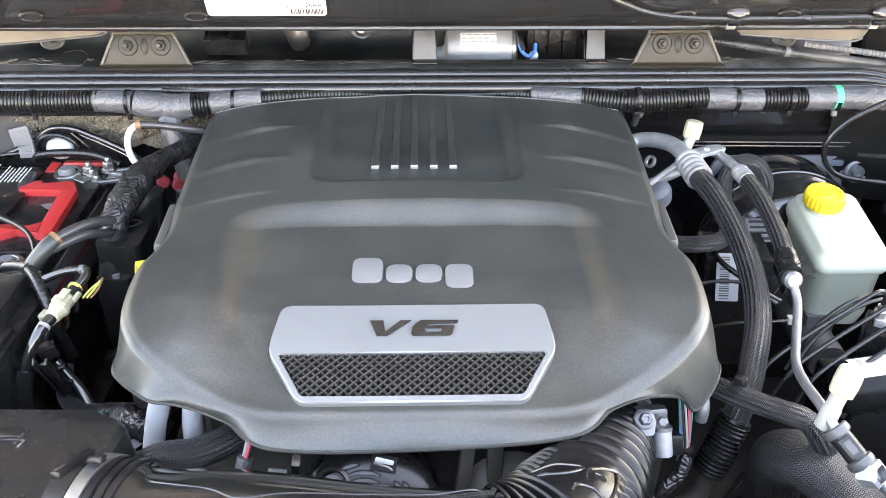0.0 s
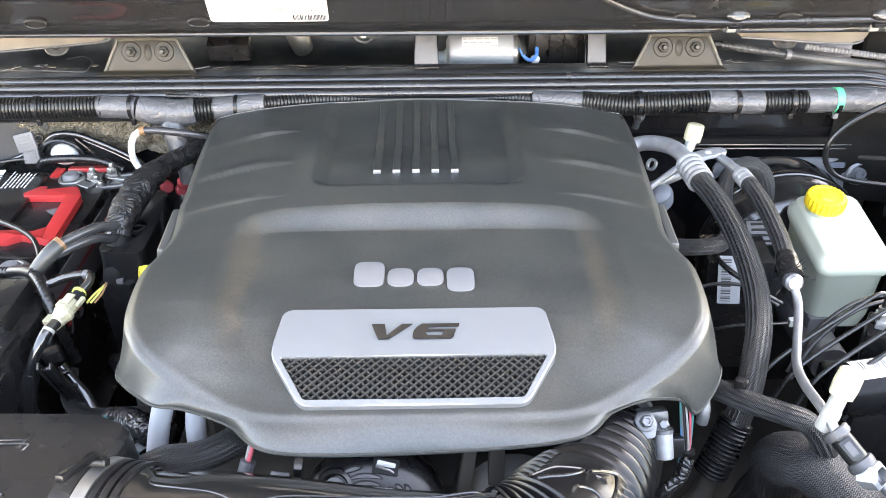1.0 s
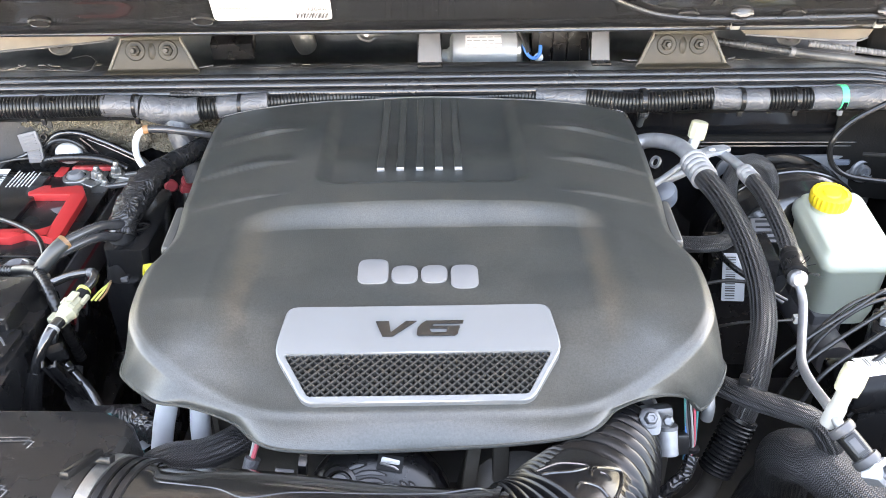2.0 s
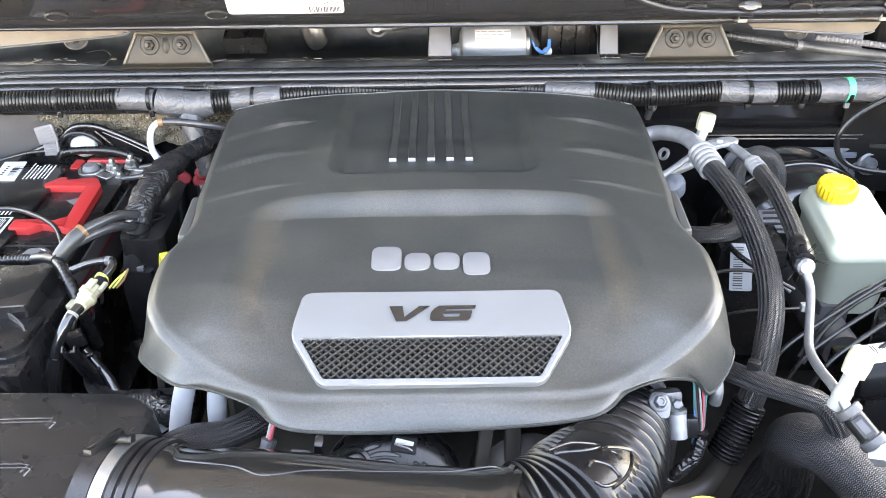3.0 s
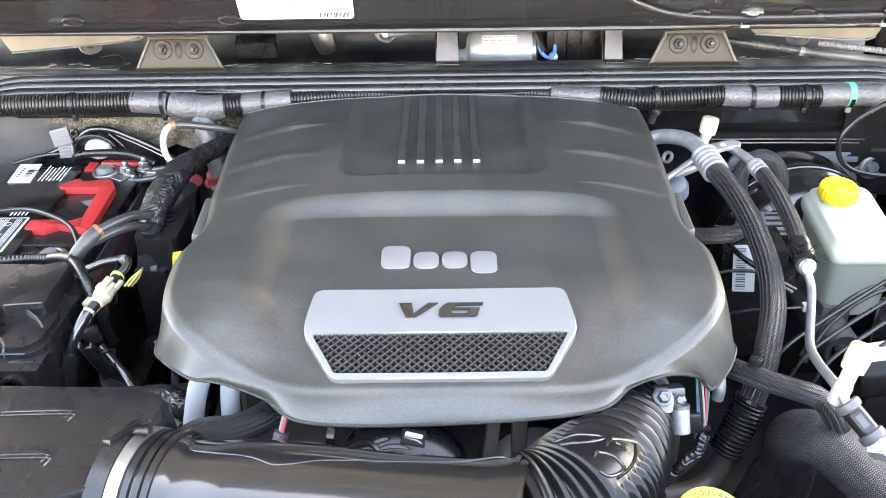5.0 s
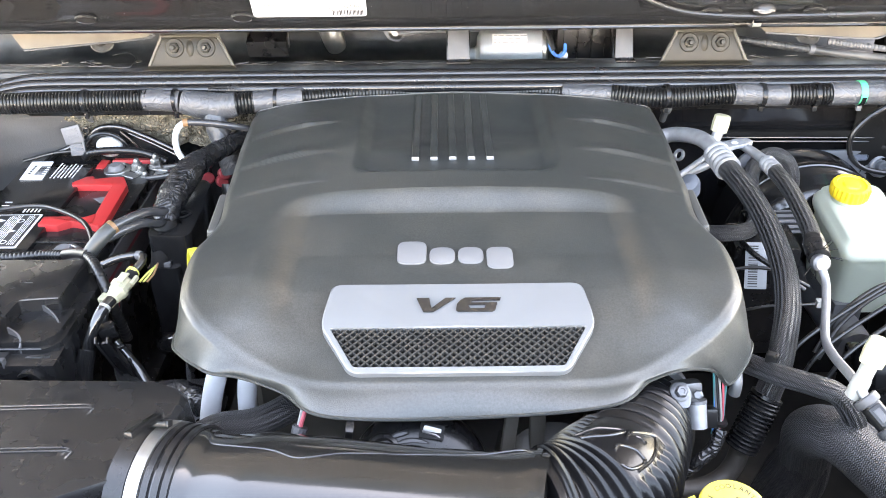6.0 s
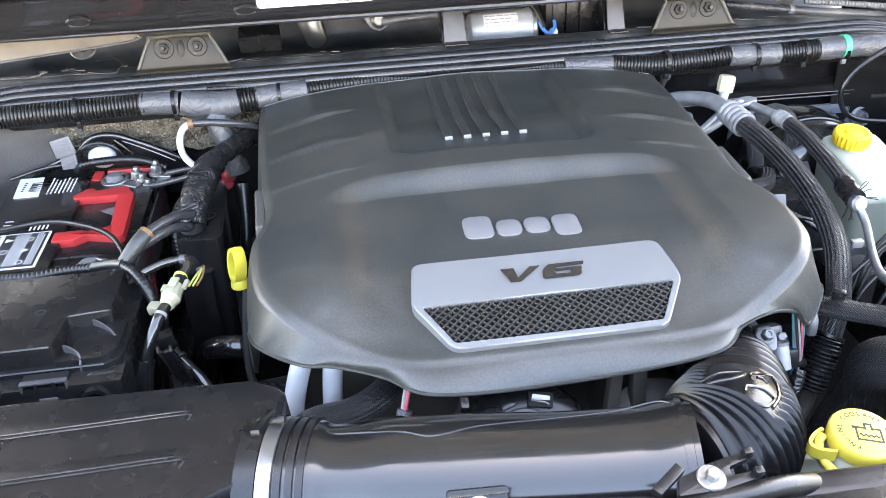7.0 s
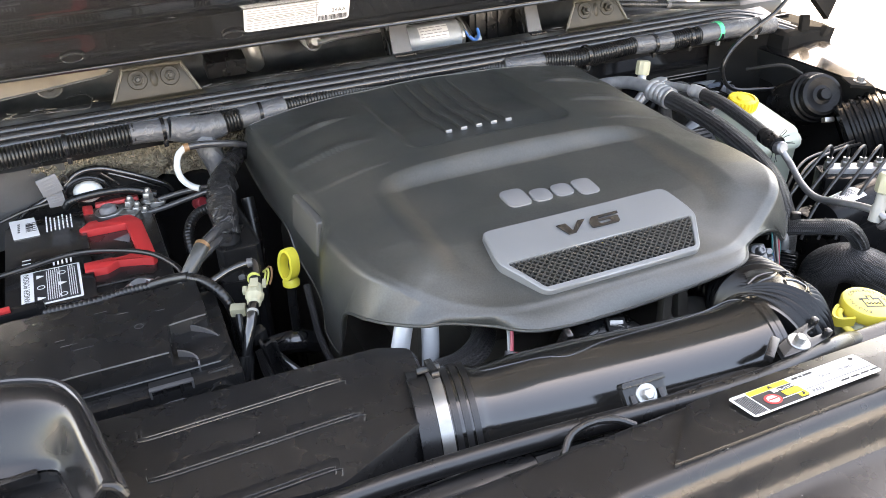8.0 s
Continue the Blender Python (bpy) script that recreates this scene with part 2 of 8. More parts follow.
MESH = material("mesh_plastic", (0.020, 0.0195, 0.0185), 0.44, var=0.2, bump=0.1)
# the side plates' sunlit tan is put into this colour; some scraps share it
TAN = material("sun_brightened_tan", (0.135, 0.115, 0.090), 0.42, var=0.45, grain=22, bump=0.2, dust=0.8, dust_color=(0.24, 0.20, 0.15))
ENGINE = material("engine_castings", (0.042, 0.038, 0.033), 0.55, metal=0.2, var=0.5, grain=30, bump=0.4, dust=0.2)


def worn_streaks(m):
    """Brown rubbed streaks on the cover along both sides of its sunken middle."""
    nt = m.node_tree
    b = nt.nodes["Principled BSDF"]

    def calc(kind, a, c=0.0):
        n = nt.nodes.new("ShaderNodeMath")
        n.operation = kind
        for i, v in enumerate((a, c)):
            if isinstance(v, float):
                n.inputs[i].default_value = v
            else:
                nt.links.new(v, n.inputs[i])
        return n.outputs[0]
    co = nt.nodes["Texture Coordinate"]
    sep = nt.nodes.new("ShaderNodeSeparateXYZ")
    nt.links.new(co.outputs["Object"], sep.inputs[0])
    blot = nt.nodes.new("ShaderNodeTexNoise")
    blot.inputs["Scale"].default_value, blot.inputs["Detail"].default_value = 34.0, 6
    nt.links.new(co.outputs["Object"], blot.inputs["Vector"])
    wobble = calc("MULTIPLY", calc("SUBTRACT", blot.outputs["Fac"], 0.5), 0.03)
    side = calc("ADD", calc("SUBTRACT", calc("ABSOLUTE", calc("ADD", sep.outputs["X"], 0.009)), 0.176), wobble)
    band = calc("POWER", 2.718, calc("MULTIPLY", calc("POWER", calc("DIVIDE", side, 0.011), 2.0), -1.0))
    reach = calc("POWER", 2.718, calc("MULTIPLY", calc("POWER", calc("DIVIDE", calc("ABSOLUTE", calc("SUBTRACT", sep.outputs["Y"], 0.695)), 0.085), 4.0), -1.0))
    amount = calc("MULTIPLY", calc("MULTIPLY", band, reach), calc("MULTIPLY", blot.outputs["Fac"], 0.55))
    old = b.inputs["Base Color"].links[0].from_socket
    mix = nt.nodes.new("ShaderNodeMix")
    mix.data_type = "RGBA"
    nt.links.new(amount, mix.inputs["Factor"])
    nt.links.new(old, mix.inputs["A"])
    mix.inputs["B"].default_value = (0.105, 0.080, 0.056, 1)
    grit = nt.nodes.new("ShaderNodeTexNoise")
    grit.inputs["Scale"].default_value, grit.inputs["Detail"].default_value = 480.0, 3
    nt.links.new(co.outputs["Object"], grit.inputs["Vector"])
    level = nt.nodes.new("ShaderNodeMapRange")
    level.inputs["From Min"].default_value, level.inputs["From Max"].default_value = 0.30, 0.70
    level.inputs["To Min"].default_value, level.inputs["To Max"].default_value = 0.74, 1.26
    nt.links.new(grit.outputs["Fac"], level.inputs["Value"])
    scaled = nt.nodes.new("ShaderNodeVectorMath")
    scaled.operation = "SCALE"
    nt.links.new(mix.outputs["Result"], scaled.inputs[0])
    nt.links.new(level.outputs["Result"], scaled.inputs["Scale"])
    nt.links.new(scaled.outputs[0], b.inputs["Base Color"])


worn_streaks(COVER)


# ---------------------------------------------------------------- building blocks
def part(name, bm, mat, parent=None, label="", smooth=35):
    """Links a bmesh as one mesh object, under a thing or under a part."""
    me = bpy.data.meshes.new(name)
    bm.normal_update()
    if smooth:
        for f in bm.faces:
            f.smooth = True
        for e in bm.edges:
            if len(e.link_faces) == 2 and e.calc_face_angle(0) > radians(smooth):
                e.smooth = False
    bm.to_mesh(me)
    bm.free()
    me.materials.append(mat)
    ob = new(name, me)
    if parent:
        adopt(ob, parent)
    if label:
        ob["label"] = label
    return ob


def adopt(ob, parent):
    """Makes ob a part of parent where it stands."""
    ob.parent = parent
    if parent.data is None:
        ob.matrix_parent_inverse = Matrix.Translation(parent.location).inverted()


def thing(name, at, label, category, group="", kind=""):
    ob = new(name)
    ob.location, ob.empty_display_size = at, 0.02
    return tagged(ob, label, category, group, kind)


def block(size, m=None, bevel=0.003, segs=2, bm=None, taper=None):
    """A bevelled box, its base centred at the origin of m; taper: scale of the top."""
    own = bmesh.new()
    bmesh.ops.create_cube(own, size=1)
    for v in own.verts:
        top = v.co.z > 0
        k = taper if (taper and top) else (1, 1)
        v.co = Vector((v.co.x * size[0] * k[0], v.co.y * size[1] * k[1], (v.co.z + 0.5) * size[2]))
    if bevel:
        bmesh.ops.bevel(own, geom=own.edges[:], offset=bevel, segments=segs, profile=0.6, affect="EDGES")
    own.transform(m or Matrix())
    return join(bm, own)


def join(bm, own):
    if bm is None:
        return own
    me = bpy.data.meshes.new("tmp")
    own.to_mesh(me)
    own.free()
    bm.from_mesh(me)
    bpy.data.meshes.remove(me)
    return bm


def lathe(profile, m=None, n=32, bm=None, wave=None):
    """Turns (radius, height) pairs round z; wave(angle, i) scales the radius."""
    own = bmesh.new()
    rings = []
    for i, (r, h) in enumerate(profile):
        if r <= 1e-6:
            rings.append([own.verts.new((0, 0, h))])
        else:
            rings.append([own.verts.new((r * k * math.cos(a), r * k * math.sin(a), h)) for a in (2 * math.pi * j / n for j in range(n)) for k in [wave(a, i) if wave else 1]])
    for a, b in zip(rings, rings[1:]):
        for j in range(n):
            if len(a) == 1 and len(b) == 1:
                break
            q = [a[j % len(a)], a[(j + 1) % len(a)], b[(j + 1) % len(b)], b[j % len(b)]]
            q = list(dict.fromkeys(q))
            own.faces.new(q)
    own.transform(m or Matrix())
    bmesh.ops.recalc_face_normals(own, faces=own.faces[:])
    return join(bm, own)


def glide(points, step):
    """A smooth line through the points, in even steps."""
    p = [Vector(q) for q in points]
    p = [p[0] * 2 - p[1]] + p + [p[-1] * 2 - p[-2]]
    dense = []
    for a, b, c, d in zip(p, p[1:], p[2:], p[3:]):
        n = max(4, int((c - b).length / step * 2))
        for i in range(n):
            t = i / n
            dense.append(0.5 * (2 * b + (c - a) * t + (2 * a - 5 * b + 4 * c - d) * t * t + (3 * b - a - 3 * c + d) * t * t * t))
    dense.append(p[-2])
    out, left = [dense[0]], step
    for a, b in zip(dense, dense[1:]):
        while (b - a).length >= left > 0:
            a = a + (b - a).normalized() * left
            out.append(a.copy())
            left = step
        left -= (b - a).length
    if (out[-1] - dense[-1]).length > step * 0.3:
        out.append(dense[-1])
    return out


def tube(points, radius, n=14, step=0.006, bm=None, wave=None, caps=True, flat=1.0):
    """A pipe along a smooth line. wave(s, a): factor on the radius at s metres and angle a. Its UV map runs round and along, in metres."""
    own = bmesh.new()
    line = glide(points, step)
    uv = own.loops.layers.uv.new("UVMap")
    rings, up = [], None
    s = 0.0
    for i, q in enumerate(line):
        t = (line[min(i + 1, len(line) - 1)] - line[max(i - 1, 0)]).normalized()
        if up is None:
            up = Vector((0, 0, 1)) if abs(t.z) < 0.9 else Vector((0, 1, 0))
        up = (up - t * up.dot(t)).normalized()
        side = t.cross(up)
        if i:
            s += (q - line[i - 1]).length
        r = radius(s) if callable(radius) else radius
        rings.append(([own.verts.new(q + (side * math.cos(a) + up * math.sin(a) * flat) * r * (wave(s, a) if wave else 1)) for a in (2 * math.pi * j / n for j in range(n))], s, r))
    for (a, s0, r0), (b, s1, r1) in zip(rings, rings[1:]):
        for j in range(n):
            k = (j + 1) % n
            f = own.faces.new((a[j], a[k], b[k], b[j]))
            for loop, (u, w) in zip(f.loops, ((j, s0), (j + 1, s0), (j + 1, s1), (j, s1))):
                loop[uv].uv = (u / n * 2 * math.pi * r0, w)
    if caps:
        own.faces.new(rings[0][0][::-1])
        own.faces.new(rings[-1][0])
    return join(bm, own)


def rings_wave(pitch, depth, sharp=1.0):
    return lambda s, a: 1 + depth * (abs(math.sin(math.pi * s / pitch)) ** sharp - 0.5)


def crumpled(seed, amount=0.05):
    return lambda s, a: 1 + amount * noise.noise((s * 110 + seed * 7, math.cos(a) * 2.2, math.sin(a) * 2.2)) + amount * 0.7 * abs(noise.noise((s * 260 + seed, math.cos(a + s * 50) * 4, math.sin(a + s * 50) * 4)))


def sheet(fn, nu, nv, thick=0.0):
    """A grid of fn(u, v) for u, v from 0 to 1, given thickness along its normals if wanted."""
    bm = bmesh.new()
    vs = [[bm.verts.new(fn(i / nu, j / nv)) for j in range(nv + 1)] for i in range(nu + 1)]
    for i in range(nu):
        for j in range(nv):
            bm.faces.new((vs[i][j], vs[i + 1][j], vs[i + 1][j + 1], vs[i][j + 1]))
    if thick:
        bm.normal_update()
        bmesh.ops.solidify(bm, geom=bm.faces[:], thickness=thick)
    return bm


def prism(outline, depth, m=None, bevel=0.0, bm=None, segs=2):
    """A flat outline in x, y, pulled up by depth."""
    own = bmesh.new()
    f = own.faces.new([own.verts.new((x, y, 0)) for x, y in outline])
    r = bmesh.ops.extrude_face_region(own, geom=[f])
    for v in r["geom"]:
        if isinstance(v, bmesh.types.BMVert):
            v.co.z += depth
    bmesh.ops.recalc_face_normals(own, faces=own.faces[:])
    if bevel:
        top = [e for e in own.edges if all(v.co.z > depth * 0.5 for v in e.verts)] if depth > 0 else own.edges[:]
        bmesh.ops.bevel(own, geom=top, offset=bevel, segments=segs, profile=0.6, affect="EDGES")
    own.transform(m or Matrix())
    return join(bm, own)


def rounded(points, r, n=5):
    """The outline with its corners rounded by r."""
    out = []
    k = len(points)
    for i in range(k):
        a, b, c = Vector(points[i - 1]), Vector(points[i]), Vector(points[(i + 1) % k])
        u, w = (a - b), (c - b)
        d = min(r, u.length * 0.45, w.length * 0.45)
        p, q = b + u.normalized() * d, b + w.normalized() * d
        for j in range(n + 1):
            t = j / n
            x = p * (1 - t) ** 2 + b * 2 * t * (1 - t) + q * t * t
            out.append((x.x, x.y))
    return out


def bolt(m, r=0.006, h=0.006, mat=None, parent=None, name="bolt"):
    bm = lathe([(0, 0), (r * 1.7, 0), (r * 1.7, r * 0.25), (r * 1.02, r * 0.3)], m, 20)
    lathe([(r, r * 0.25), (r, h), (r * 0.8, h + r * 0.15), (0, h + r * 0.15)], m, 6, bm)
    return part(name, bm, mat or ZINC, parent, smooth=25)


def lettering(text, size, m, mat, parent, name="lettering", depth=0.0008, shear=0.0, spread=1.0, bold=0.0):
    cu = bpy.data.curves.new(name, "FONT")
    cu.body, cu.size, cu.extrude, cu.align_x, cu.align_y, cu.shear, cu.space_character, cu.offset = text, size, depth, "CENTER", "CENTER", shear, spread, bold
    tmp = new("tmp", cu)
    me = bpy.data.meshes.new_from_object(tmp.evaluated_get(bpy.context.evaluated_depsgraph_get()))
    bpy.data.objects.remove(tmp)
    bpy.data.curves.remove(cu)
    me.name = name
    me.materials.clear()
    me.materials.append(mat)
    me.transform(m)
    ob = new(name, me)
    adopt(ob, parent)
    return ob


def bars(rows, m, mat, parent, name="print", depth=0.0004):
    """Rows of small printed bars: (x, y, width, height)."""
    bm = bmesh.new()
    for x, y, w, h in rows:
        prism([(x, y), (x + w, y), (x + w, y + h), (x, y + h)], depth, m, bm=bm)
    ob = part(name, bm, mat, parent, smooth=0)
    return tagged(ob, kind="stuff") if len(rows) > 1 else ob


# ---------------------------------------------------------------- the setting: ground, body shell
def ground():
    def at(u, v):
        r = 0.5 + 260 * u ** 3
        a = 2 * math.pi * v
        return (r * math.cos(a), r * math.sin(a), 0.004 * noise.noise((r * 3, a * 5, 0)))
    bm = sheet(at, 40, 64)
    bmesh.ops.create_circle(bm, cap_ends=True, radius=0.505, segments=32)
    bmesh.ops.recalc_face_normals(bm, faces=bm.faces[:])
    tagged(part("ground", bm, CONCRETE), "sunlit pale concrete ground round the parked vehicle", "ground", kind="structure")


def bounce_wall():
    # an unseen wall, added to throw sunlight back into the bay from the front
    wall = part("bounce_wall_south", block((16, 0.2, 2.6), pose(0, -5.2, 0), 0.01), STUCCO)
    tagged(wall, "plain pale stucco wall added out of view to bounce light", "wall", kind="structure")


def sweep_x(profile, x0, x1, nx=24, bow=None, thick=0.0, close=False):
    """A profile of (y, z) pulled along x; bow(x) gives (dy, dz)."""
    bm = bmesh.new()
    rows = []
    for i in range(nx + 1):
        x = x0 + (x1 - x0) * i / nx
        dy, dz = bow(x) if bow else (0, 0)
        rows.append([bm.verts.new((x, y + dy, z + dz)) for y, z in profile])
    k = len(profile)
    for a, b in zip(rows, rows[1:]):
        for j in range(k if close else k - 1):
            bm.faces.new((a[j], a[(j + 1) % k], b[(j + 1) % k], b[j]))
    if close:
        bm.faces.new(rows[0][::-1])
        bm.faces.new(rows[-1])
    bmesh.ops.recalc_face_normals(bm, faces=bm.faces[:])
    if thick:
        bmesh.ops.solidify(bm, geom=bm.faces[:], thickness=thick)
    return bm


def smooth_profile(points, step=0.006):
    return [(q.y, q.z) for q in glide([(0, y, z) for y, z in points], step)]


def shell():
    tagged(part("engine_bay_floor", block((1.6, 1.30, 0.02), pose(0, 0.76, 0.5), 0.002), ENGINE), "dark metal floor deep under the engine", "bay floor", kind="structure")
    fire = sweep_x(smooth_profile([(1.20, 0.5), (1.19, 0.8), (1.165, 1.0), (1.16, 1.05), (1.15, 1.10)], 0.02), -0.78, 0.78, 24, thick=0.004)
    fw = tagged(part("firewall", fire, PAINT), "black painted steel firewall behind the engine", "firewall", kind="structure")
    for z, r in ((1.0185, 0.0018), (1.0125, 0.0020)):
        part("seam", tube([(0.28, 1.140, z + 0.002), (0.480, 1.140, z), (0.50, 1.1385, z + 0.0004), (0.625, 1.140, z - 0.002)], r, 10), STRIP, fw, "folded seam along the firewall")
    part("step", block((0.40, 0.012, 0.012), pose(0.46, 1.147, 1.0155), 0.003), DARK_FELT, fw)
    for side, name in ((-1, "inner_fender_west"), (1, "inner_fender_east")):
        x = side * 0.70

        def wall(u, v, side=side):
            y = 0.1 + 1.2 * u
            z = 0.5 + 0.55 * v
            return (side * (0.735 - 0.05 * v ** 2) + 0.006 * noise.noise((y * 6, z * 6, side)), y, z)
        bm = sheet(wall, 26, 14)
        tagged(part(name, bm, PAINT_DIM), "dusty dark painted inner fender panel of the engine bay", "inner fender", kind="structure")
        top = sheet(lambda u, v, side=side: (side * (0.685 + 0.22 * v), 0.1 + 1.1 * u, 1.05 + 0.02 * math.sin(math.pi * v) - (0.04 * v ** 2)), 20, 8, 0.004)
        tagged(part("fender_top", top, PAINT), "dark glossy painted fender top beside the engine bay", "fender", kind="structure")
        side_wall = sheet(lambda u, v, side=side: (side * (0.905 + 0.02 * math.sin(3 * v)), 0.1 + 1.1 * u, 1.01 - 0.99 * v), 12, 8, 0.004)
        tagged(part("fender_side", side_wall, PAINT), "dark glossy painted outer side of the fender", "fender", kind="structure")
    for side in (-1, 1):
        pil = block((0.13, 0.16, 0.30), pose(side * 0.755, 1.135, 0.79), 0.02, 3, taper=(0.9, 0.9))
        tagged(part("hinge_pillar", pil, DARK_FELT), "dark painted pillar at the rear corner of the bay", "pillar", kind="structure")
    corner = block((0.110, 0.040, 0.105), pose(0.700, 1.232, 1.108, -8, 0, 0), 0.010, 3)
    tagged(part("cowl_corner", corner, DARK_FELT), "dark brown corner plate where cowl and hood meet", "pillar", kind="structure")
    cab = sheet(lambda u, v: (-0.72 + 1.44 * u, 1.49 + 0.42 * v, 1.22 + 0.55 * v), 8, 8, 0.006)
    glass = tagged(part("windshield", cab, GLOSS), "dark windshield glass behind the open hood", "windshield", kind="structure")
    scuttle = sweep_x(smooth_profile([(1.172, 1.085), (1.173, 1.108), (1.180, 1.1185), (1.20, 1.120), (1.215, 1.100), (1.24, 1.070), (1.30, 1.055), (1.42, 1.050), (1.462, 1.070), (1.475, 1.15), (1.49, 1.215)], 0.008), -0.98, 0.78, 40, thick=0.003)
    for v in scuttle.verts:
        v.co.z += 0.0018 * noise.noise(v.co * 28)
    tagged(part("cowl_panel", scuttle, COWL), "dusty dark painted cowl panel below the windshield", "cowl", kind="structure")
    lip = sweep_x(smooth_profile([(1.1715, 1.112), (1.178, 1.1218), (1.186, 1.1240), (1.200, 1.1240), (1.214, 1.105)], 0.004), -0.95, 0.60, 90)
    for v in lip.verts:
        v.co.z += 0.0008 * noise.noise(v.co * 40)
    tagged(part("cowl_lip", lip, GREY_DUST), "dusty scuffed front lip of the cowl", "cowl", kind="structure")
    screen = sweep_x(smooth_profile([(1.162, 1.226), (1.19, 1.232), (1.25, 1.225), (1.36, 1.222), (1.50, 1.236)], 0.01), -0.98, 0.78, 30, thick=0.004)
    tagged(part("cowl_screen", screen, BLACK), "black plastic cowl screen below the windshield", "cowl", kind="structure")
    front = sweep_x(smooth_profile([(0.395, 0.62), (0.385, 0.95), (0.372, 1.040), (0.352, 1.047), (0.340, 1.044), (0.325, 1.072), (0.318, 1.0795), (0.310, 1.0805), (0.266, 1.0845), (0.256, 1.0825), (0.249, 1.074), (0.245, 1.048), (0.238, 1.041), (0.205, 1.038), (0.182, 1.034), (0.172, 1.012), (0.15, 1.000), (0.135, 0.96), (0.12, 0.62)], 0.005), -0.74, 0.74, 60,
                    lambda x: (-0.03 * (x / 0.7) ** 2, -0.004 * (x / 0.7) ** 2))
    sup = tagged(part("radiator_support", front, BLACK), "black plastic radiator support across the front of the bay", "radiator support", kind="structure")
    part("seal", tube([(-0.60, 0.353, 1.052), (-0.40, 0.366, 1.056), (-0.25, 0.360, 1.058), (-0.05, 0.335, 1.063), (0.05, 0.340, 1.062), (0.092, 0.349, 1.056), (0.125, 0.360, 1.042), (0.155, 0.370, 1.022), (0.19, 0.372, 0.99)], 0.0085, 14), RUBBER, sup, "long grey-black rubber seal")
    part("slot", block((0.085, 0.010, 0.003), pose(-0.19, 0.338, 1.050, 20, 0, -4), 0.001), MATT, sup)
    platform = prism([(-0.165, 0.262), (-0.112, 0.316), (-0.095, 0.318), (0.42, 0.312), (0.42, 0.258)], 0.0042, pose(0, 0, 0) @ Matrix(((1, 0, 0, 0), (0, 1, 0, 0), (0, -0.085, 1, 1.1065), (0, 0, 0, 1))), 0.0012)
    part("label_platform", platform, BLACK, sup, "raised flat platform under the label")
    for x, y, z, w in ((-0.305, 0.349, 1.056, 0.030), (-0.245, 0.345, 1.060, 0.045)):
        part("edge_slot", block((w, 0.008, 0.004), pose(x, y - 0.016, z - 0.004, 25, 0, -2), 0.001), MATT, sup)
        part("slot_edge", tube([(x - w / 2, y - 0.022, z + 0.001), (x + w / 2, y - 0.022, z + 0.001)], 0.0010, 6), STRIP, sup)
    part("finger_loop", tube([(-0.218, 0.326, 1.066), (-0.205, 0.336, 1.074), (-0.185, 0.338, 1.077), (-0.165, 0.334, 1.075), (-0.152, 0.326, 1.070)], 0.0032, 10), RUBBER, sup, "small moulded loop")
    grille = thing("front_grille", (0, 0.1, 0.7), "dark painted front grille shell with vertical slots", "grille")
    part("panel", block((1.3, 0.05, 0.42), pose(0, 0.10, 0.60, -6), 0.02, 3), PAINT, grille)
    part("lower_panel", block((1.78, 0.05, 0.62), pose(0, 0.13, 0.0), 0.02, 3), PAINT, grille)
    for i in range(7):
        part("slot", block((0.07, 0.012, 0.26), pose(-0.36 + 0.12 * i, 0.077, 0.67, -6), 0.005), MATT, grille)


def weatherstrip():
    w = thing("weatherstrip", (0, 1.14, 1.10), "black double-ridged rubber weatherstrip along the cowl", "weatherstrip")
    bend = lambda x: (-0.055 * max(0, (abs(x) - 0.62) / 0.12) ** 2, -0.03 * max(0, (abs(x) - 0.60) / 0.14) ** 2)
    for y, z, r in ((1.127, 1.1085, 0.0072), (1.1425, 1.1130, 0.0082), (1.159, 1.1170, 0.0075)):
        n = 40
        line = [(-0.74 + 1.48 * i / n, y + bend(-0.74 + 1.48 * i / n)[0], z + bend(-0.74 + 1.48 * i / n)[1]) for i in range(n + 1)]
        part("ridge", tube(line, r, 14, 0.02), STRIP, w)
    part("base", sweep_x([(1.128, 1.070), (1.122, 1.10), (1.126, 1.107), (1.164, 1.114), (1.168, 1.09)], -0.72, 0.72, 30), RUBBER, w)


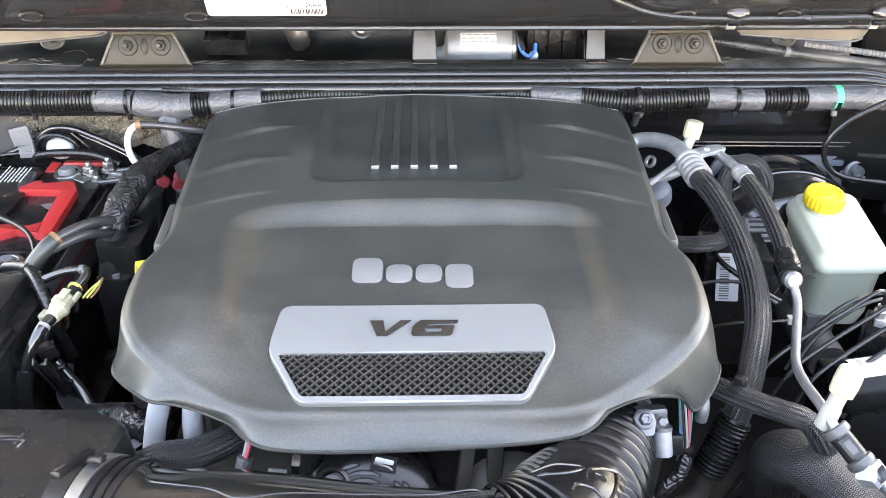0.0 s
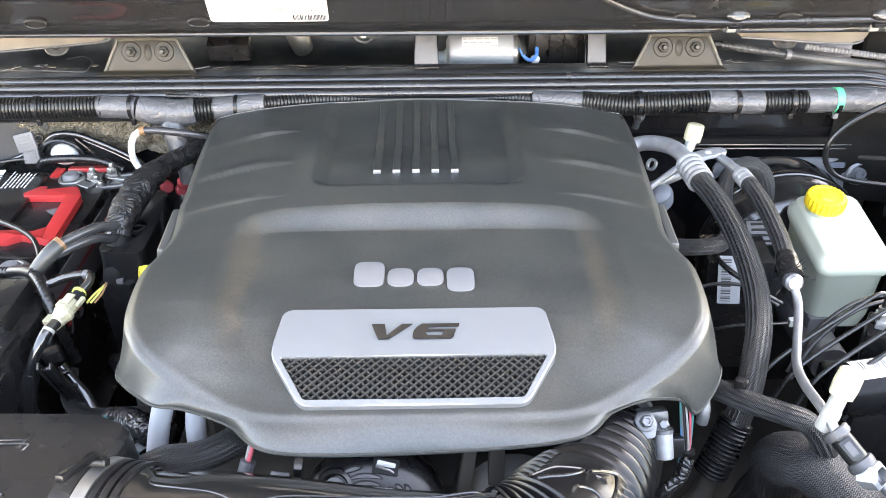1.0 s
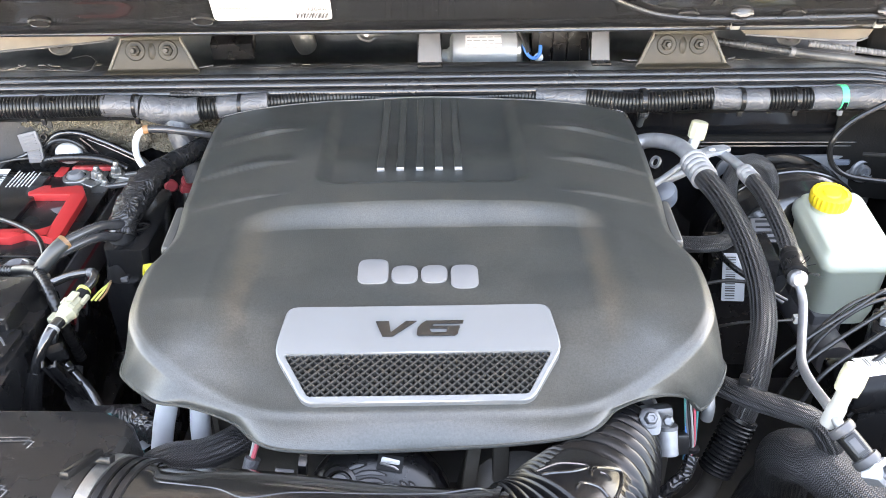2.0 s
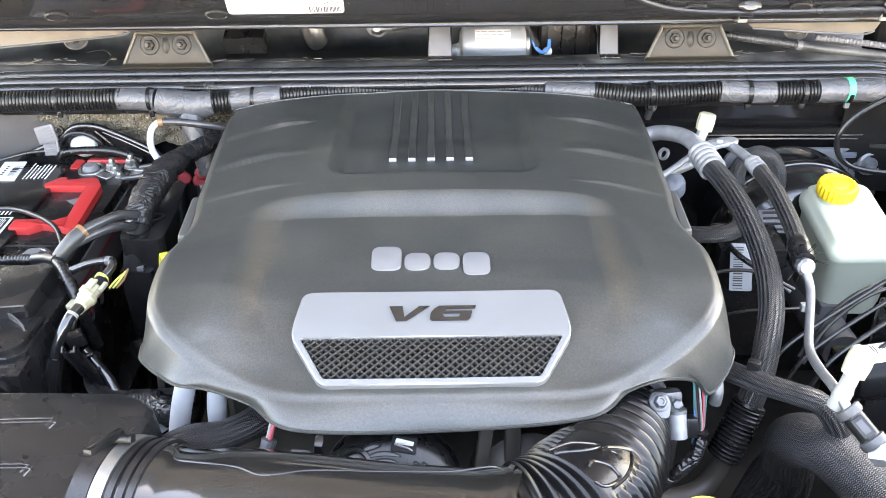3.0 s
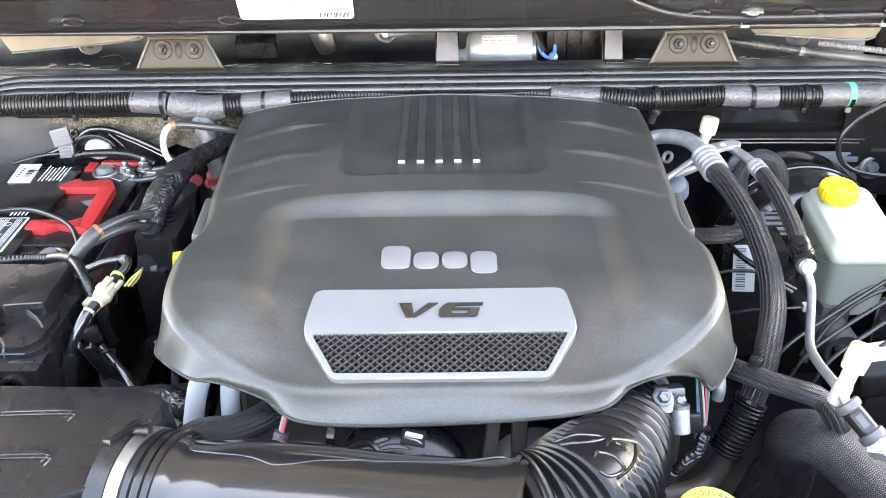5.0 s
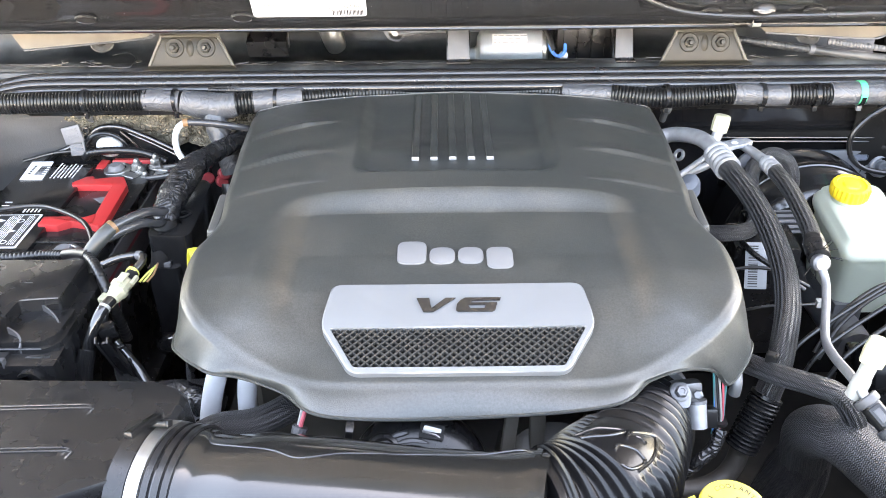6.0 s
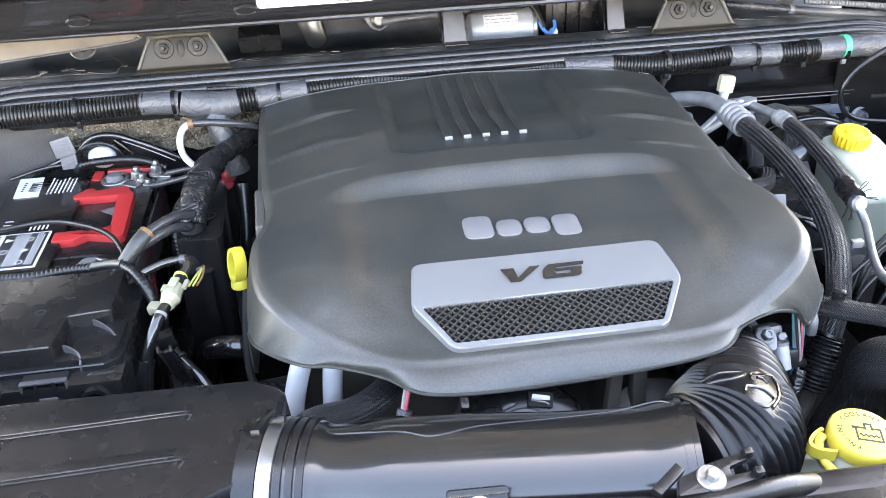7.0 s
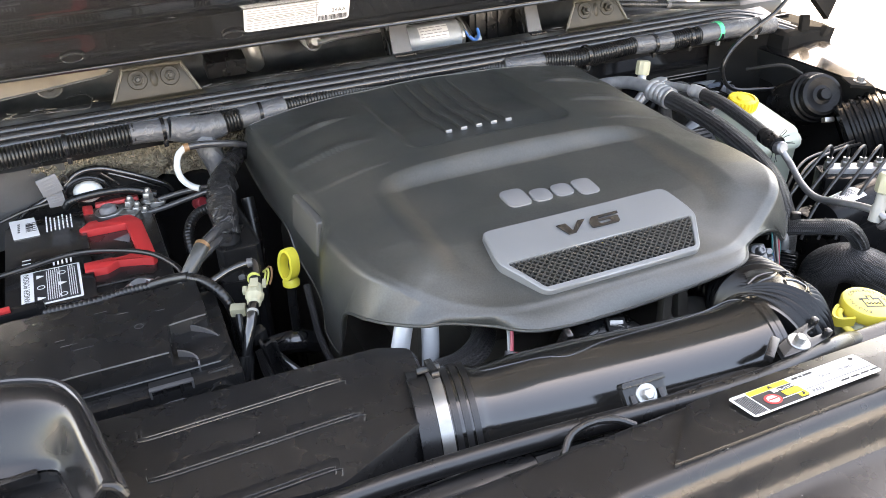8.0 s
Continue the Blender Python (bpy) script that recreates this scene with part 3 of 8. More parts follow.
# ---------------------------------------------------------------- hood
def hood():
    h = thing("hood", (0, 1.14, 1.19), "open dark painted hood leaning over the engine bay", "hood")
    inner = smooth_profile([(1.140, 1.196), (1.120, 1.196), (1.106, 1.206), (1.088, 1.219), (1.075, 1.240), (1.064, 1.260), (1.030, 1.270), (0.990, 1.292), (0.94, 1.35), (0.72, 1.68), (0.46, 2.07)], 0.01)
    bm = sweep_x(inner, -0.82, 0.66, 34)
    part("inner_panel", bm, HOOD_PAINT, h, "dull black inner panel of the hood")
    outer = smooth_profile([(1.150, 1.196), (1.165, 1.215), (1.15, 1.26), (1.04, 1.44), (0.78, 1.83), (0.53, 2.13), (0.47, 2.12), (0.455, 2.07)], 0.02)
    part("outer_skin", sweep_x(outer, -0.86, 0.70, 34), PAINT, h)
    for s in (-1, 1):
        side = sheet(lambda u, v, s=s: (s * ((0.66 if s > 0 else 0.82) + 0.045 * v), 1.14 - 0.68 * u - 0.02 * v, 1.196 + 0.875 * u - 0.05 * v), 20, 4, 0.003)
        part("side_flange", side, PAINT, h)
    corner = prism([(0.0, 0.0), (0.10, 0.13), (-0.10, 0.13)], 0.012, pose(0.765, 1.05, 1.108, 72, 0, 0), 0.002)
    part("corner_tip", corner, DARK_FELT, h)
    lip = tube([(-0.82, 1.121, 1.1985), (-0.64, 1.121, 1.1975), (0, 1.121, 1.1955), (0.64, 1.121, 1.1955)], 0.0035, 8, 0.03)
    part("hem", lip, PAINT, h, "folded lower hem of the hood")
    face = lambda x, k: pose(x, 1.100 - 0.030 * k, 1.210 + 0.022 * k, 126, 0, 0)
    for x in (-0.495, -0.288, 0.332, 0.468):
        m = face(x, 0.66) @ Matrix.Diagonal((1, 0.52, 1, 1))
        slot = part("drain_slot", lathe([(0, 0.0012), (0.0120, 0.0012), (0.0128, 0.0004), (0.0130, -0.004)], m, 28), MATT, h, "oval drain slot")
        part("slot_rim", lathe([(0.0122, 0.0006), (0.0132, 0.0019), (0.0146, 0.0016), (0.0156, -0.001)], m, 28), HOOD_PAINT, slot)
    for x, w in ((-0.085, 0.020), (-0.030, 0.048)):
        part("scuff", prism([(x, 0), (x + w * 0.5, 0.0012), (x + w, 0.0004), (x + w * 0.6, -0.0014), (x + w * 0.1, -0.001)], 0.0004, pose(0, 1.098, 1.2135, 126)), GREY, h, "pale scuffed scratch")


def hood_label():
    m = Matrix.Translation((-0.198, 1.0705, 1.2480)) @ pose(0, 0, 0, 117, 0, 0)
    lab = thing("emission_label", m.translation, "white printed emission information label on the hood", "label")
    out = rounded([(-0.075, -0.026), (0.075, -0.026), (0.075, 0.026), (-0.075, 0.026)], 0.006)
    part("paper", prism(out, 0.0006, m), PAPER, lab)
    up = m @ pose(0, 0, 0.0007)
    lettering("EMISSION CONTROL INFORMATION", 0.0068, up @ pose(0.022, 0.021, 0), INK, lab, depth=0.0001)
    lettering("126AA", 0.009, up @ pose(0.057, -0.0085, 0), INK, lab, depth=0.0001)
    rows = [(-0.071, 0.017, 0.030, 0.005)]
    rnd = random.Random(4)
    for y in (0.012, 0.008, 0.004, 0.0, -0.004, -0.009, -0.013, -0.017):
        x = -0.071
        while x < 0.024:
            w = rnd.uniform(0.004, 0.016)
            rows.append((x, y, w, 0.0018))
            x += w + 0.002
    bars(rows, up, GREY_INK, lab)
    code = []
    x = 0.030
    while x < 0.072:
        w = rnd.choice((0.0006, 0.001, 0.0016))
        code.append((x, -0.0235, w, 0.0085))
        x += w + rnd.choice((0.0007, 0.0011))
    bars(code, up, INK, lab, "barcode")
    bars([(-0.073, -0.0215, 0.096, 0.0005), (0.0265, -0.025, 0.0005, 0.040), (-0.073, -0.006, 0.098, 0.0005)], up, INK, lab, "ruling")


def hood_release_cable():
    c = thing("hood_cable", (0.4, 1.09, 1.22), "thin grey cable clipped along the hood's lower edge", "cable")
    part("cable", tube([(0.215, 1.045, 1.262), (0.25, 1.064, 1.243), (0.29, 1.075, 1.228), (0.34, 1.080, 1.221), (0.40, 1.081, 1.219), (0.50, 1.081, 1.220), (0.585, 1.081, 1.221), (0.64, 1.084, 1.214)], 0.0040, 10), STRIP, c)
    for x in (0.40, 0.588):
        clip = part("clip", block((0.016, 0.010, 0.008), pose(x, 1.088, 1.212, 46), 0.0015), BLACK, c)
        part("clip_head", lathe([(0, 0.004), (0.011, 0.003), (0.015, 0), (0.012, -0.003)], pose(x, 1.076, 1.229, 70) @ Matrix.Diagonal((1, 0.5, 1, 1)), 20), STRIP, clip)
        part("clip_tail", block((0.012, 0.004, 0.009), pose(x, 1.096, 1.202, 30), 0.001), WHITE, clip)


def hinge_bracket(x):
    b = thing("hinge_bracket", (x, 1.18, 1.125), "olive-grey dipped steel hinge bracket with two bolts on the cowl", "bracket", "hinge brackets on the cowl")
    m = pose(x, 1.176, 1.122, 72, 0, 0)
    out = rounded([(-0.062, 0.0), (0.062, 0.0), (0.040, 0.046), (-0.040, 0.046)], 0.008)
    part("plate", prism(out, 0.004, m, 0.001), BRACKET, b)
    part("foot_flange", sheet(lambda u, v: m @ Vector(((u - 0.5) * (0.124 + 0.012 * v), 0.005 - 0.007 * v, 0.0045 + 0.009 * v * v)), 12, 5, 0.002), BRACKET, b, "flared foot of the bracket")
    edge = [(m @ Vector((*p, 0.004))) for p in ((-0.064, 0.0), (-0.043, 0.043), (-0.036, 0.048), (0.036, 0.048), (0.043, 0.043), (0.064, 0.0))]
    part("flange", tube(edge, 0.0026, 8), BRACKET_RIM, b, "raised rim of the bracket")
    part("embossing", lathe([(0, 0.0062), (0.005, 0.0058), (0.008, 0.004)], m @ pose(0, 0.030, 0) @ Matrix.Diagonal((0.7, 1.5, 1, 1)), 18), BRACKET, b)
    for dx in (-0.023, 0.023):
        k = m @ pose(dx, 0.031, 0.004)
        bo = part("nut", lathe([(0.0132, 0), (0.0132, 0.0012), (0.0082, 0.0016), (0.0078, 0.0065), (0.0062, 0.0075), (0.0040, 0.0075)], k, 6), BRACKET, b, "flanged nut")
        part("washer", lathe([(0.0080, 0.0012), (0.0128, 0.0014), (0.0140, 0.0004), (0.0142, 0)], k, 28), BRACKET, bo)
        part("thread", lathe([(0.0036, 0.004), (0.0036, 0.0125), (0.0028, 0.0140), (0, 0.0142)], k, 14), ENGINE, bo)
    return b


# ---------------------------------------------------------------- engine cover
CX = -0.009
CREST = [(0, 1.108, 1.112), (0.141, 1.105, 1.105), (0.225, 1.103, 1.097), (0.274, 1.096, 1.089), (0.281, 1.083, 1.087), (0.279, 0.984, 1.087), (0.273, 0.883, 1.086), (0.271, 0.845, 1.086), (0.265, 0.785, 1.085), (0.270, 0.748, 1.085)]
CREST2 = [(0.277, 0.715, 1.086), (0.274, 0.662, 1.088), (0.266, 0.622, 1.089), (0.250, 0.594, 1.0865), (0.236, 0.580, 1.0800), (0.222, 0.572, 1.0710), (0.2035, 0.5625, 1.0625), (0.184, 0.5530, 1.0570), (0.160, 0.5400, 1.0545), (0.1165, 0.5275, 1.0560), (0, 0.5255, 1.0565)]
RIM = [(0, 1.118, 1.06), (0.141, 1.115, 1.05), (0.225, 1.113, 1.04), (0.281, 1.104, 1.03), (0.288, 1.084, 1.03), (0.287, 0.984, 1.02), (0.284, 0.883, 1.02), (0.282, 0.845, 1.01), (0.277, 0.785, 1.0), (0.281, 0.748, 1.0)]
RIM2 = [(0.289, 0.715, 0.962), (0.287, 0.670, 0.961), (0.2845, 0.648, 1.024), (0.275, 0.604, 1.043), (0.262, 0.586, 1.045), (0.246, 0.571, 1.046), (0.228, 0.557, 1.048), (0.202, 0.5555, 1.044), (0.163, 0.5430, 1.037), (0.118, 0.5075, 1.0395), (0, 0.510, 1.034)]
# on the west the skirt reaches further down before it steps up to the front
RIM_WEST = RIM[:-3] + [(0.282, 0.845, 0.995), (0.277, 0.785, 0.975), (0.281, 0.748, 0.966)]
# the skirt's other front corner hangs down in a point
RIM2_TIP = [(0.289, 0.715, 1.0), (0.291, 0.672, 1.005), (0.289, 0.640, 1.018), (0.279, 0.606, 1.034), (0.269, 0.589, 1.025), (0.2505, 0.572, 1.0165), (0.236, 0.5715, 1.032), (0.202, 0.558, 1.046), (0.168, 0.546, 1.0435), (0.125, 0.512, 1.0440), (0, 0.510, 1.034)]


def ease(t):
    t = max(0.0, min(1.0, t))
    return t * t * (3 - 2 * t)


def ramp(t):
    """A slope with firmer edges than ease."""
    t = max(0.0, min(1.0, t))
    return 0.55 * t + 0.45 * ease(t)


def cover_height(u, y):
    """The top of the cover over its plan: shoulders, sunken middle with its step, rear recess, side creases."""
    floor = ((0.50, 1.053), (0.52, 1.0575), (0.54, 1.0610), (0.56, 1.0665), (0.60, 1.0765), (0.64, 1.0835), (0.665, 1.0850), (0.70, 1.0858), (0.77, 1.0905), (0.82, 1.0945), (1.2, 1.10))
    # side to side the shoulders fall off in an arch, front to back they rise
    shoulder = ((0.50, 1.048), (0.526, 1.054), (0.55, 1.0590), (0.565, 1.0660), (0.58, 1.0760), (0.60, 1.0860), (0.62, 1.0925), (0.65, 1.0990), (0.70, 1.104), (0.77, 1.1095), (0.84, 1.1125), (0.92, 1.1145), (1.00, 1.115), (1.12, 1.113))
    a = abs(u)
    arch = 0.792 - 0.25 * max(0, a - 0.08) ** 2 - 6.0 * max(0, a - 0.145) ** 2
    front = ease((0.548 - y) / 0.032)
    sunk = ramp((0.203 - 0.023 * front - a) / (0.040 + 0.06 * ease((0.63 - y) / 0.10) + 0.04 * front)) * ramp((arch + 0.013 - y) / 0.025)
    z = along(shoulder, y) - 0.018 * (a / 0.285) ** 2.2 * ease((y - 0.62) / 0.15)
    z -= (z - along(floor, y)) * sunk
    corner = math.hypot(max(a - 0.095, 0), max(0.872 - y, 0))
    z -= 0.0155 * ramp((0.028 - corner) / 0.018) * (0.55 + 0.45 * ease((y - 0.90) / 0.08))
    for y0, lean, k in ((0.983, 0.14, 1.0), (0.898, 0.08, 1.0), (0.822, 0.08, 0.45)):
        d = y - (y0 + lean * (0.285 - a))
        z += 0.0050 * k * (ramp((d + 0.0030) / 0.0030) if d < 0 else math.exp(-(d / 0.016) ** 2)) * ease((a - 0.140) / 0.06)
    # a pocket behind the mesh window
    z -= 0.0065 * ease((0.092 + (y - 0.547) * 0.62 - a) / 0.004) * ease((y - 0.5465) / 0.004) * ease((0.5850 - y) / 0.004)
    return z + 0.0004 * noise.noise((u * 22, y * 22, 0))


def along(line, y):
    for (a, za), (b, zb) in zip(line, line[1:]):
        if y <= b:
            return za + (zb - za) * max(0, (y - a) / (b - a))
    return line[-1][1]


def cover_outline(half, n, east=None):
    pts = [(CX + u, y, z) for u, y, z in east or half] + [(CX - u, y, z) for u, y, z in half[-2:0:-1]]
    k = len(pts)
    out = []
    for i in range(k):
        a, b, c, d = (Vector(pts[(i + j) % k]) for j in (-1, 0, 1, 2))
        for j in range(n):
            t = j / n
            out.append(0.5 * (2 * b + (c - a) * t + (2 * a - 5 * b + 4 * c - d) * t * t + (3 * b - a - 3 * c + d) * t * t * t))
    return out


def engine_cover():
    cover = thing("engine_cover", (CX, 0.80, 1.0), "matt black moulded plastic engine cover with a silver nameplate", "engine cover")
    n = 22
    crest, rim = cover_outline(CREST + CREST2, n), cover_outline(RIM_WEST + RIM2, n, RIM + RIM2_TIP)
    mid = Vector((CX, 0.80, 0))
    bm = bmesh.new()
    rings = []
    N = 150
    for i in range(1, N + 1):
        s = 0.985 * i / N
        ring = []
        for c in crest:
            x, y = mid.x + (c.x - mid.x) * s, mid.y + (c.y - mid.y) * s
            w = s ** 6
            ring.append(bm.verts.new((x, y, cover_height(x - CX, y) * (1 - w) + (c.z + 0.001) * w - 0.0026 * max(0, (s - 0.962) / 0.023) ** 2)))
        rings.append(ring)
    M = 16
    for i in range(M + 1):
        t = i / M
        ring = []
        for i0, (c, r) in enumerate(zip(crest, rim)):
            run = crest[(i0 + 3) % len(crest)] - crest[i0 - 3]
            out = Vector((run.y, -run.x, 0)).normalized()
            out *= 1 if out.dot(c - Vector((mid.x, mid.y, 0))) > 0 else -1
            a = Vector((c.x, c.y, c.z - 0.0030)) - out * 0.0006
            # the skirt rolls over to its waist and falls straight from there to the rim
            waist = Vector((r.x, r.y, max(r.z + 0.002, 1.022)))
            b = (a + waist) / 2 + out * 0.0028 + Vector((0, 0, 0.0015))
            q = min(1, t / 0.75)
            p = a * (1 - q) ** 2 + b * 2 * q * (1 - q) + waist * q * q
            p = p.lerp(r, max(0, (t - 0.75) / 0.25))
            ring.append(bm.verts.new(p))
        rings.append(ring)
    for lift, inset in ((0.0, 0.0018), (0.15, 0.004), (0.7, 0.005)):
        ring = []
        for c, r in zip(crest, rim):
            p = r.lerp(c, lift)
            d = (Vector((r.x, r.y, 0)) - mid).normalized()
            ring.append(bm.verts.new((p.x - d.x * inset, p.y - d.y * inset, p.z - 0.0008)))
        rings.append(ring)
    centre = bm.verts.new((mid.x, mid.y, cover_height(0, mid.y)))
    k = len(crest)
    for j in range(k):
        bm.faces.new((centre, rings[0][j], rings[0][(j + 1) % k]))
    for a, b in zip(rings, rings[1:]):
        for j in range(k):
            bm.faces.new((a[j], b[j], b[(j + 1) % k], a[(j + 1) % k]))
    bmesh.ops.recalc_face_normals(bm, faces=bm.faces[:])
    part("shell", bm, COVER, cover, smooth=120)
    inset = [c + (Vector((mid.x, mid.y, c.z)) - c).normalized() * 0.0075 for c in crest if c.y > 0.985]
    inset = sorted((Vector((p.x, p.y, cover_height(p.x - CX, p.y) * (1 - 0.975 ** 6) + p.z * 0.975 ** 6 + 0.0005)) for p in inset if p.y > 1.07), key=lambda p: p.x)
    part("edge_bead", tube(inset[::6], 0.0011, 6, 0.01), COVER, cover)
    part("rim_bead", tube([p + Vector((0, 0, 0.0025)) for p in rim] + [rim[0] + Vector((0, 0, 0.0025))], 0.0016, 6, 0.005, caps=False), COVER, cover)
    # five raised ribs with silver ends
    for i in range(5):
        u = (i - 2) * 0.0225 - 0.004
        rows = []
        own = bmesh.new()
        for j in range(25):
            y = 0.889 + 0.201 * j / 24
            w = (0.985 * min(1, (y - 0.80) / 0.306)) ** 6
            z = cover_height(u, y) * (1 - w) + (1.113 - 0.05 * abs(u)) * w
            rows.append([own.verts.new((CX + u + dx, y, z + dz)) for dx, dz in ((-0.0048, -0.002), (-0.0045, 0.0028), (-0.0036, 0.0040), (0.0036, 0.0040), (0.0045, 0.0028), (0.0048, -0.002))])
        for a, b in zip(rows, rows[1:]):
            for q in range(5):
                own.faces.new((a[q], a[q + 1], b[q + 1], b[q]))
        own.faces.new(rows[0][::-1])
        own.faces.new(rows[-1])
        bmesh.ops.recalc_face_normals(own, faces=own.faces[:])
        rib = part("rib", own, COVER, cover)
        part("rib_end", block((0.0088, 0.0026, 0.0046), pose(CX + u, 0.8872, cover_height(u, 0.889) - 0.0002, -12), 0.0006), EMBLEM, rib, "silver painted end of the rib")
    for s in (-1, 1):
        part("side_pad", block((0.012, 0.090, 0.046), pose(CX + s * 0.2750, 0.806, 1.036, 0, -s * 5, -s * 3), 0.005, 3), WORN_PAD, cover, "grey worn side pad of the cover")
    # nameplate
    slope = math.degrees(math.atan2(1.0875 - 1.0630, 0.641 - 0.539))
    P = Matrix.Translation((-0.0125, 0.5905, 1.0735)) @ pose(0, 0, 0, slope, 0, 0)

    def bowed(bm):
        """The plate swells a little between its upper and lower edge."""
        for v in bm.verts:
            v.co.z += 0.003 * (1 - ((v.co.y - 0.5905) / 0.052) ** 2)
        return bm
    plate_out = [(-0.120, 0.0535), (0.120, 0.0535), (0.1255, 0.011), (0.1255, -0.003), (0.0965, -0.0535), (-0.0965, -0.0535), (-0.1255, -0.003), (-0.1255, 0.011)]
    hole = [(-0.1175, -0.0045), (0.1175, -0.0045), (0.0935, -0.0472), (-0.0935, -0.0472)]
    bm = bmesh.new()
    o, h = rounded(plate_out, 0.010, 6), rounded(hole, 0.004, 13)
    cen = (0.0, -0.022)
    ang = lambda p: math.atan2(p[1] - cen[1], p[0] - cen[0])
    m = 240

    def radial(poly, a):
        d = (math.cos(a), math.sin(a))
        best = 0
        for p, q in zip(poly, poly[1:] + poly[:1]):
            ex, ey = q[0] - p[0], q[1] - p[1]
            den = d[0] * ey - d[1] * ex
            if abs(den) < 1e-12:
                continue
            t = ((p[0] - cen[0]) * ey - (p[1] - cen[1]) * ex) / den
            w = ((p[0] - cen[0]) * d[1] - (p[1] - cen[1]) * d[0]) / den
            if t > 0 and -1e-9 <= w <= 1 + 1e-9:
                best = max(best, t)
        return best
    angles = sorted({round(2 * math.pi * i / m - math.pi, 6) for i in range(m)} | {round(ang(p), 6) for p in o} | {round(ang(p), 6) for p in h})
    loops = []
    for poly, inset, z in ((o, 0.0, -0.010), (o, 0.0, 0.0022), (o, 0.0016, 0.0034), (h, -0.0012, 0.0034), (h, 0.0, 0.0026), (h, 0.0, -0.009)):
        loops.append([bm.verts.new((cen[0] + math.cos(a) * (radial(poly, a) - inset), cen[1] + math.sin(a) * (radial(poly, a) - inset), z)) for a in angles])
    for a, b in zip(loops, loops[1:]):
        for j in range(len(angles)):
            bm.faces.new((a[j], a[(j + 1) % len(angles)], b[(j + 1) % len(angles)], b[j]))
    bmesh.ops.recalc_face_normals(bm, faces=bm.faces[:])
    bm.transform(P)
    plate = part("nameplate", bowed(bm), SILVER, cover, "silver-grey nameplate with a mesh window", smooth=14)
    part("backing", prism([(x * 1.01, y) for x, y in hole], 0.001, P @ pose(0, 0, -0.0064)), MATT, plate, "dark backing behind the mesh")
    mesh = bmesh.new()
    inside = lambda x, y: -0.0472 <= y <= -0.0045 and abs(x) <= 0.0935 + (y + 0.0472) / 0.0427 * 0.024
    pitch = 0.0083
    for s in (-1, 1):
        for i in range(-40, 41):
            # each strand runs askew through the window
            x0 = i * pitch
            runs = []
            for j in range(81):
                y = -0.0472 + 0.0427 * j / 80
                x = x0 + s * (y + 0.0258) * 1.10
                if inside(x, y):
                    runs.append((x, y))
            if len(runs) < 4:
                continue
            (xa, ya), (xb, yb) = runs[0], runs[-1]
            steps = max(2, int((yb - ya) / 0.002))
            line = [(xa + (xb - xa) * t / steps, ya + (yb - ya) * t / steps, 0.0012 + 0.0002 * s) for t in range(steps + 1)]
            rows = []
            for x, y, z in line:
                rows.append([mesh.verts.new((x + dx, y, z + dz)) for dx, dz in ((-0.0017, -0.0040), (-0.0013, -0.0006), (-0.0006, 0.0004), (0.0006, 0.0004), (0.0013, -0.0006), (0.0017, -0.0040))])
            for a, b in zip(rows, rows[1:]):
                for q in range(5):
                    mesh.faces.new((a[q], a[q + 1], b[q + 1], b[q]))
    mesh.transform(P)
    bmesh.ops.recalc_face_normals(mesh, faces=mesh.faces[:])
    part("mesh_insert", bowed(mesh), MESH, plate, "black moulded diamond mesh", smooth=20)
    up = P @ pose(0.0022, 0.0226, 0.0034) @ Matrix.Diagonal((0.000193, 0.00023, 1, 1))
    vee = [(-211, 39), (-149, 39), (-139, -21), (-69, 39), (-19, 39), (-129, -40), (-177, -40)]
    part("letter", bowed(prism(vee, 0.0011, up)), GLOSS, plate, "dark slanted letter V")
    six = ([(26, 39), (201, 39), (196, 23), (60, 22), (30, 39)], [(26, 39), (60, 22), (40, -8), (50, -22), (-10, -40), (-19, -31), (-14, 2), (4, 24)],
           [(52, 10), (181, 10), (181, -2), (46, -3)], [(181, 10), (171, -31), (156, -40), (118, -24), (126, -2)], [(-10, -40), (156, -40), (126, -23), (40, -23)])
    bm = bmesh.new()
    for k, o in enumerate(six):
        prism(o, 0.0011 + 0.00004 * k, up, bm=bm)
    part("letter", bowed(bm), GLOSS, plate, "dark slanted figure 6")
    # emblem: four plain raised silver shapes
    E = Matrix.Translation((CX - 0.005, 0.701, 1.0845)) @ pose(0, 0, 0, 6.5, 0, 0)
    for x0, x1, y0, y1, r in ((-0.0585, -0.0285, -0.018, 0.019, 0.010), (-0.0255, 0.0005, -0.018, 0.0085, 0.011), (0.0035, 0.0295, -0.018, 0.0085, 0.011), (0.0325, 0.0595, -0.027, 0.0085, 0.010)):
        part("emblem_piece", prism(rounded([(x0, y0), (x1, y0), (x1, y1), (x0, y1)], r, 6), 0.0045, E, 0.0010), EMBLEM, cover, "plain raised silver emblem shape")


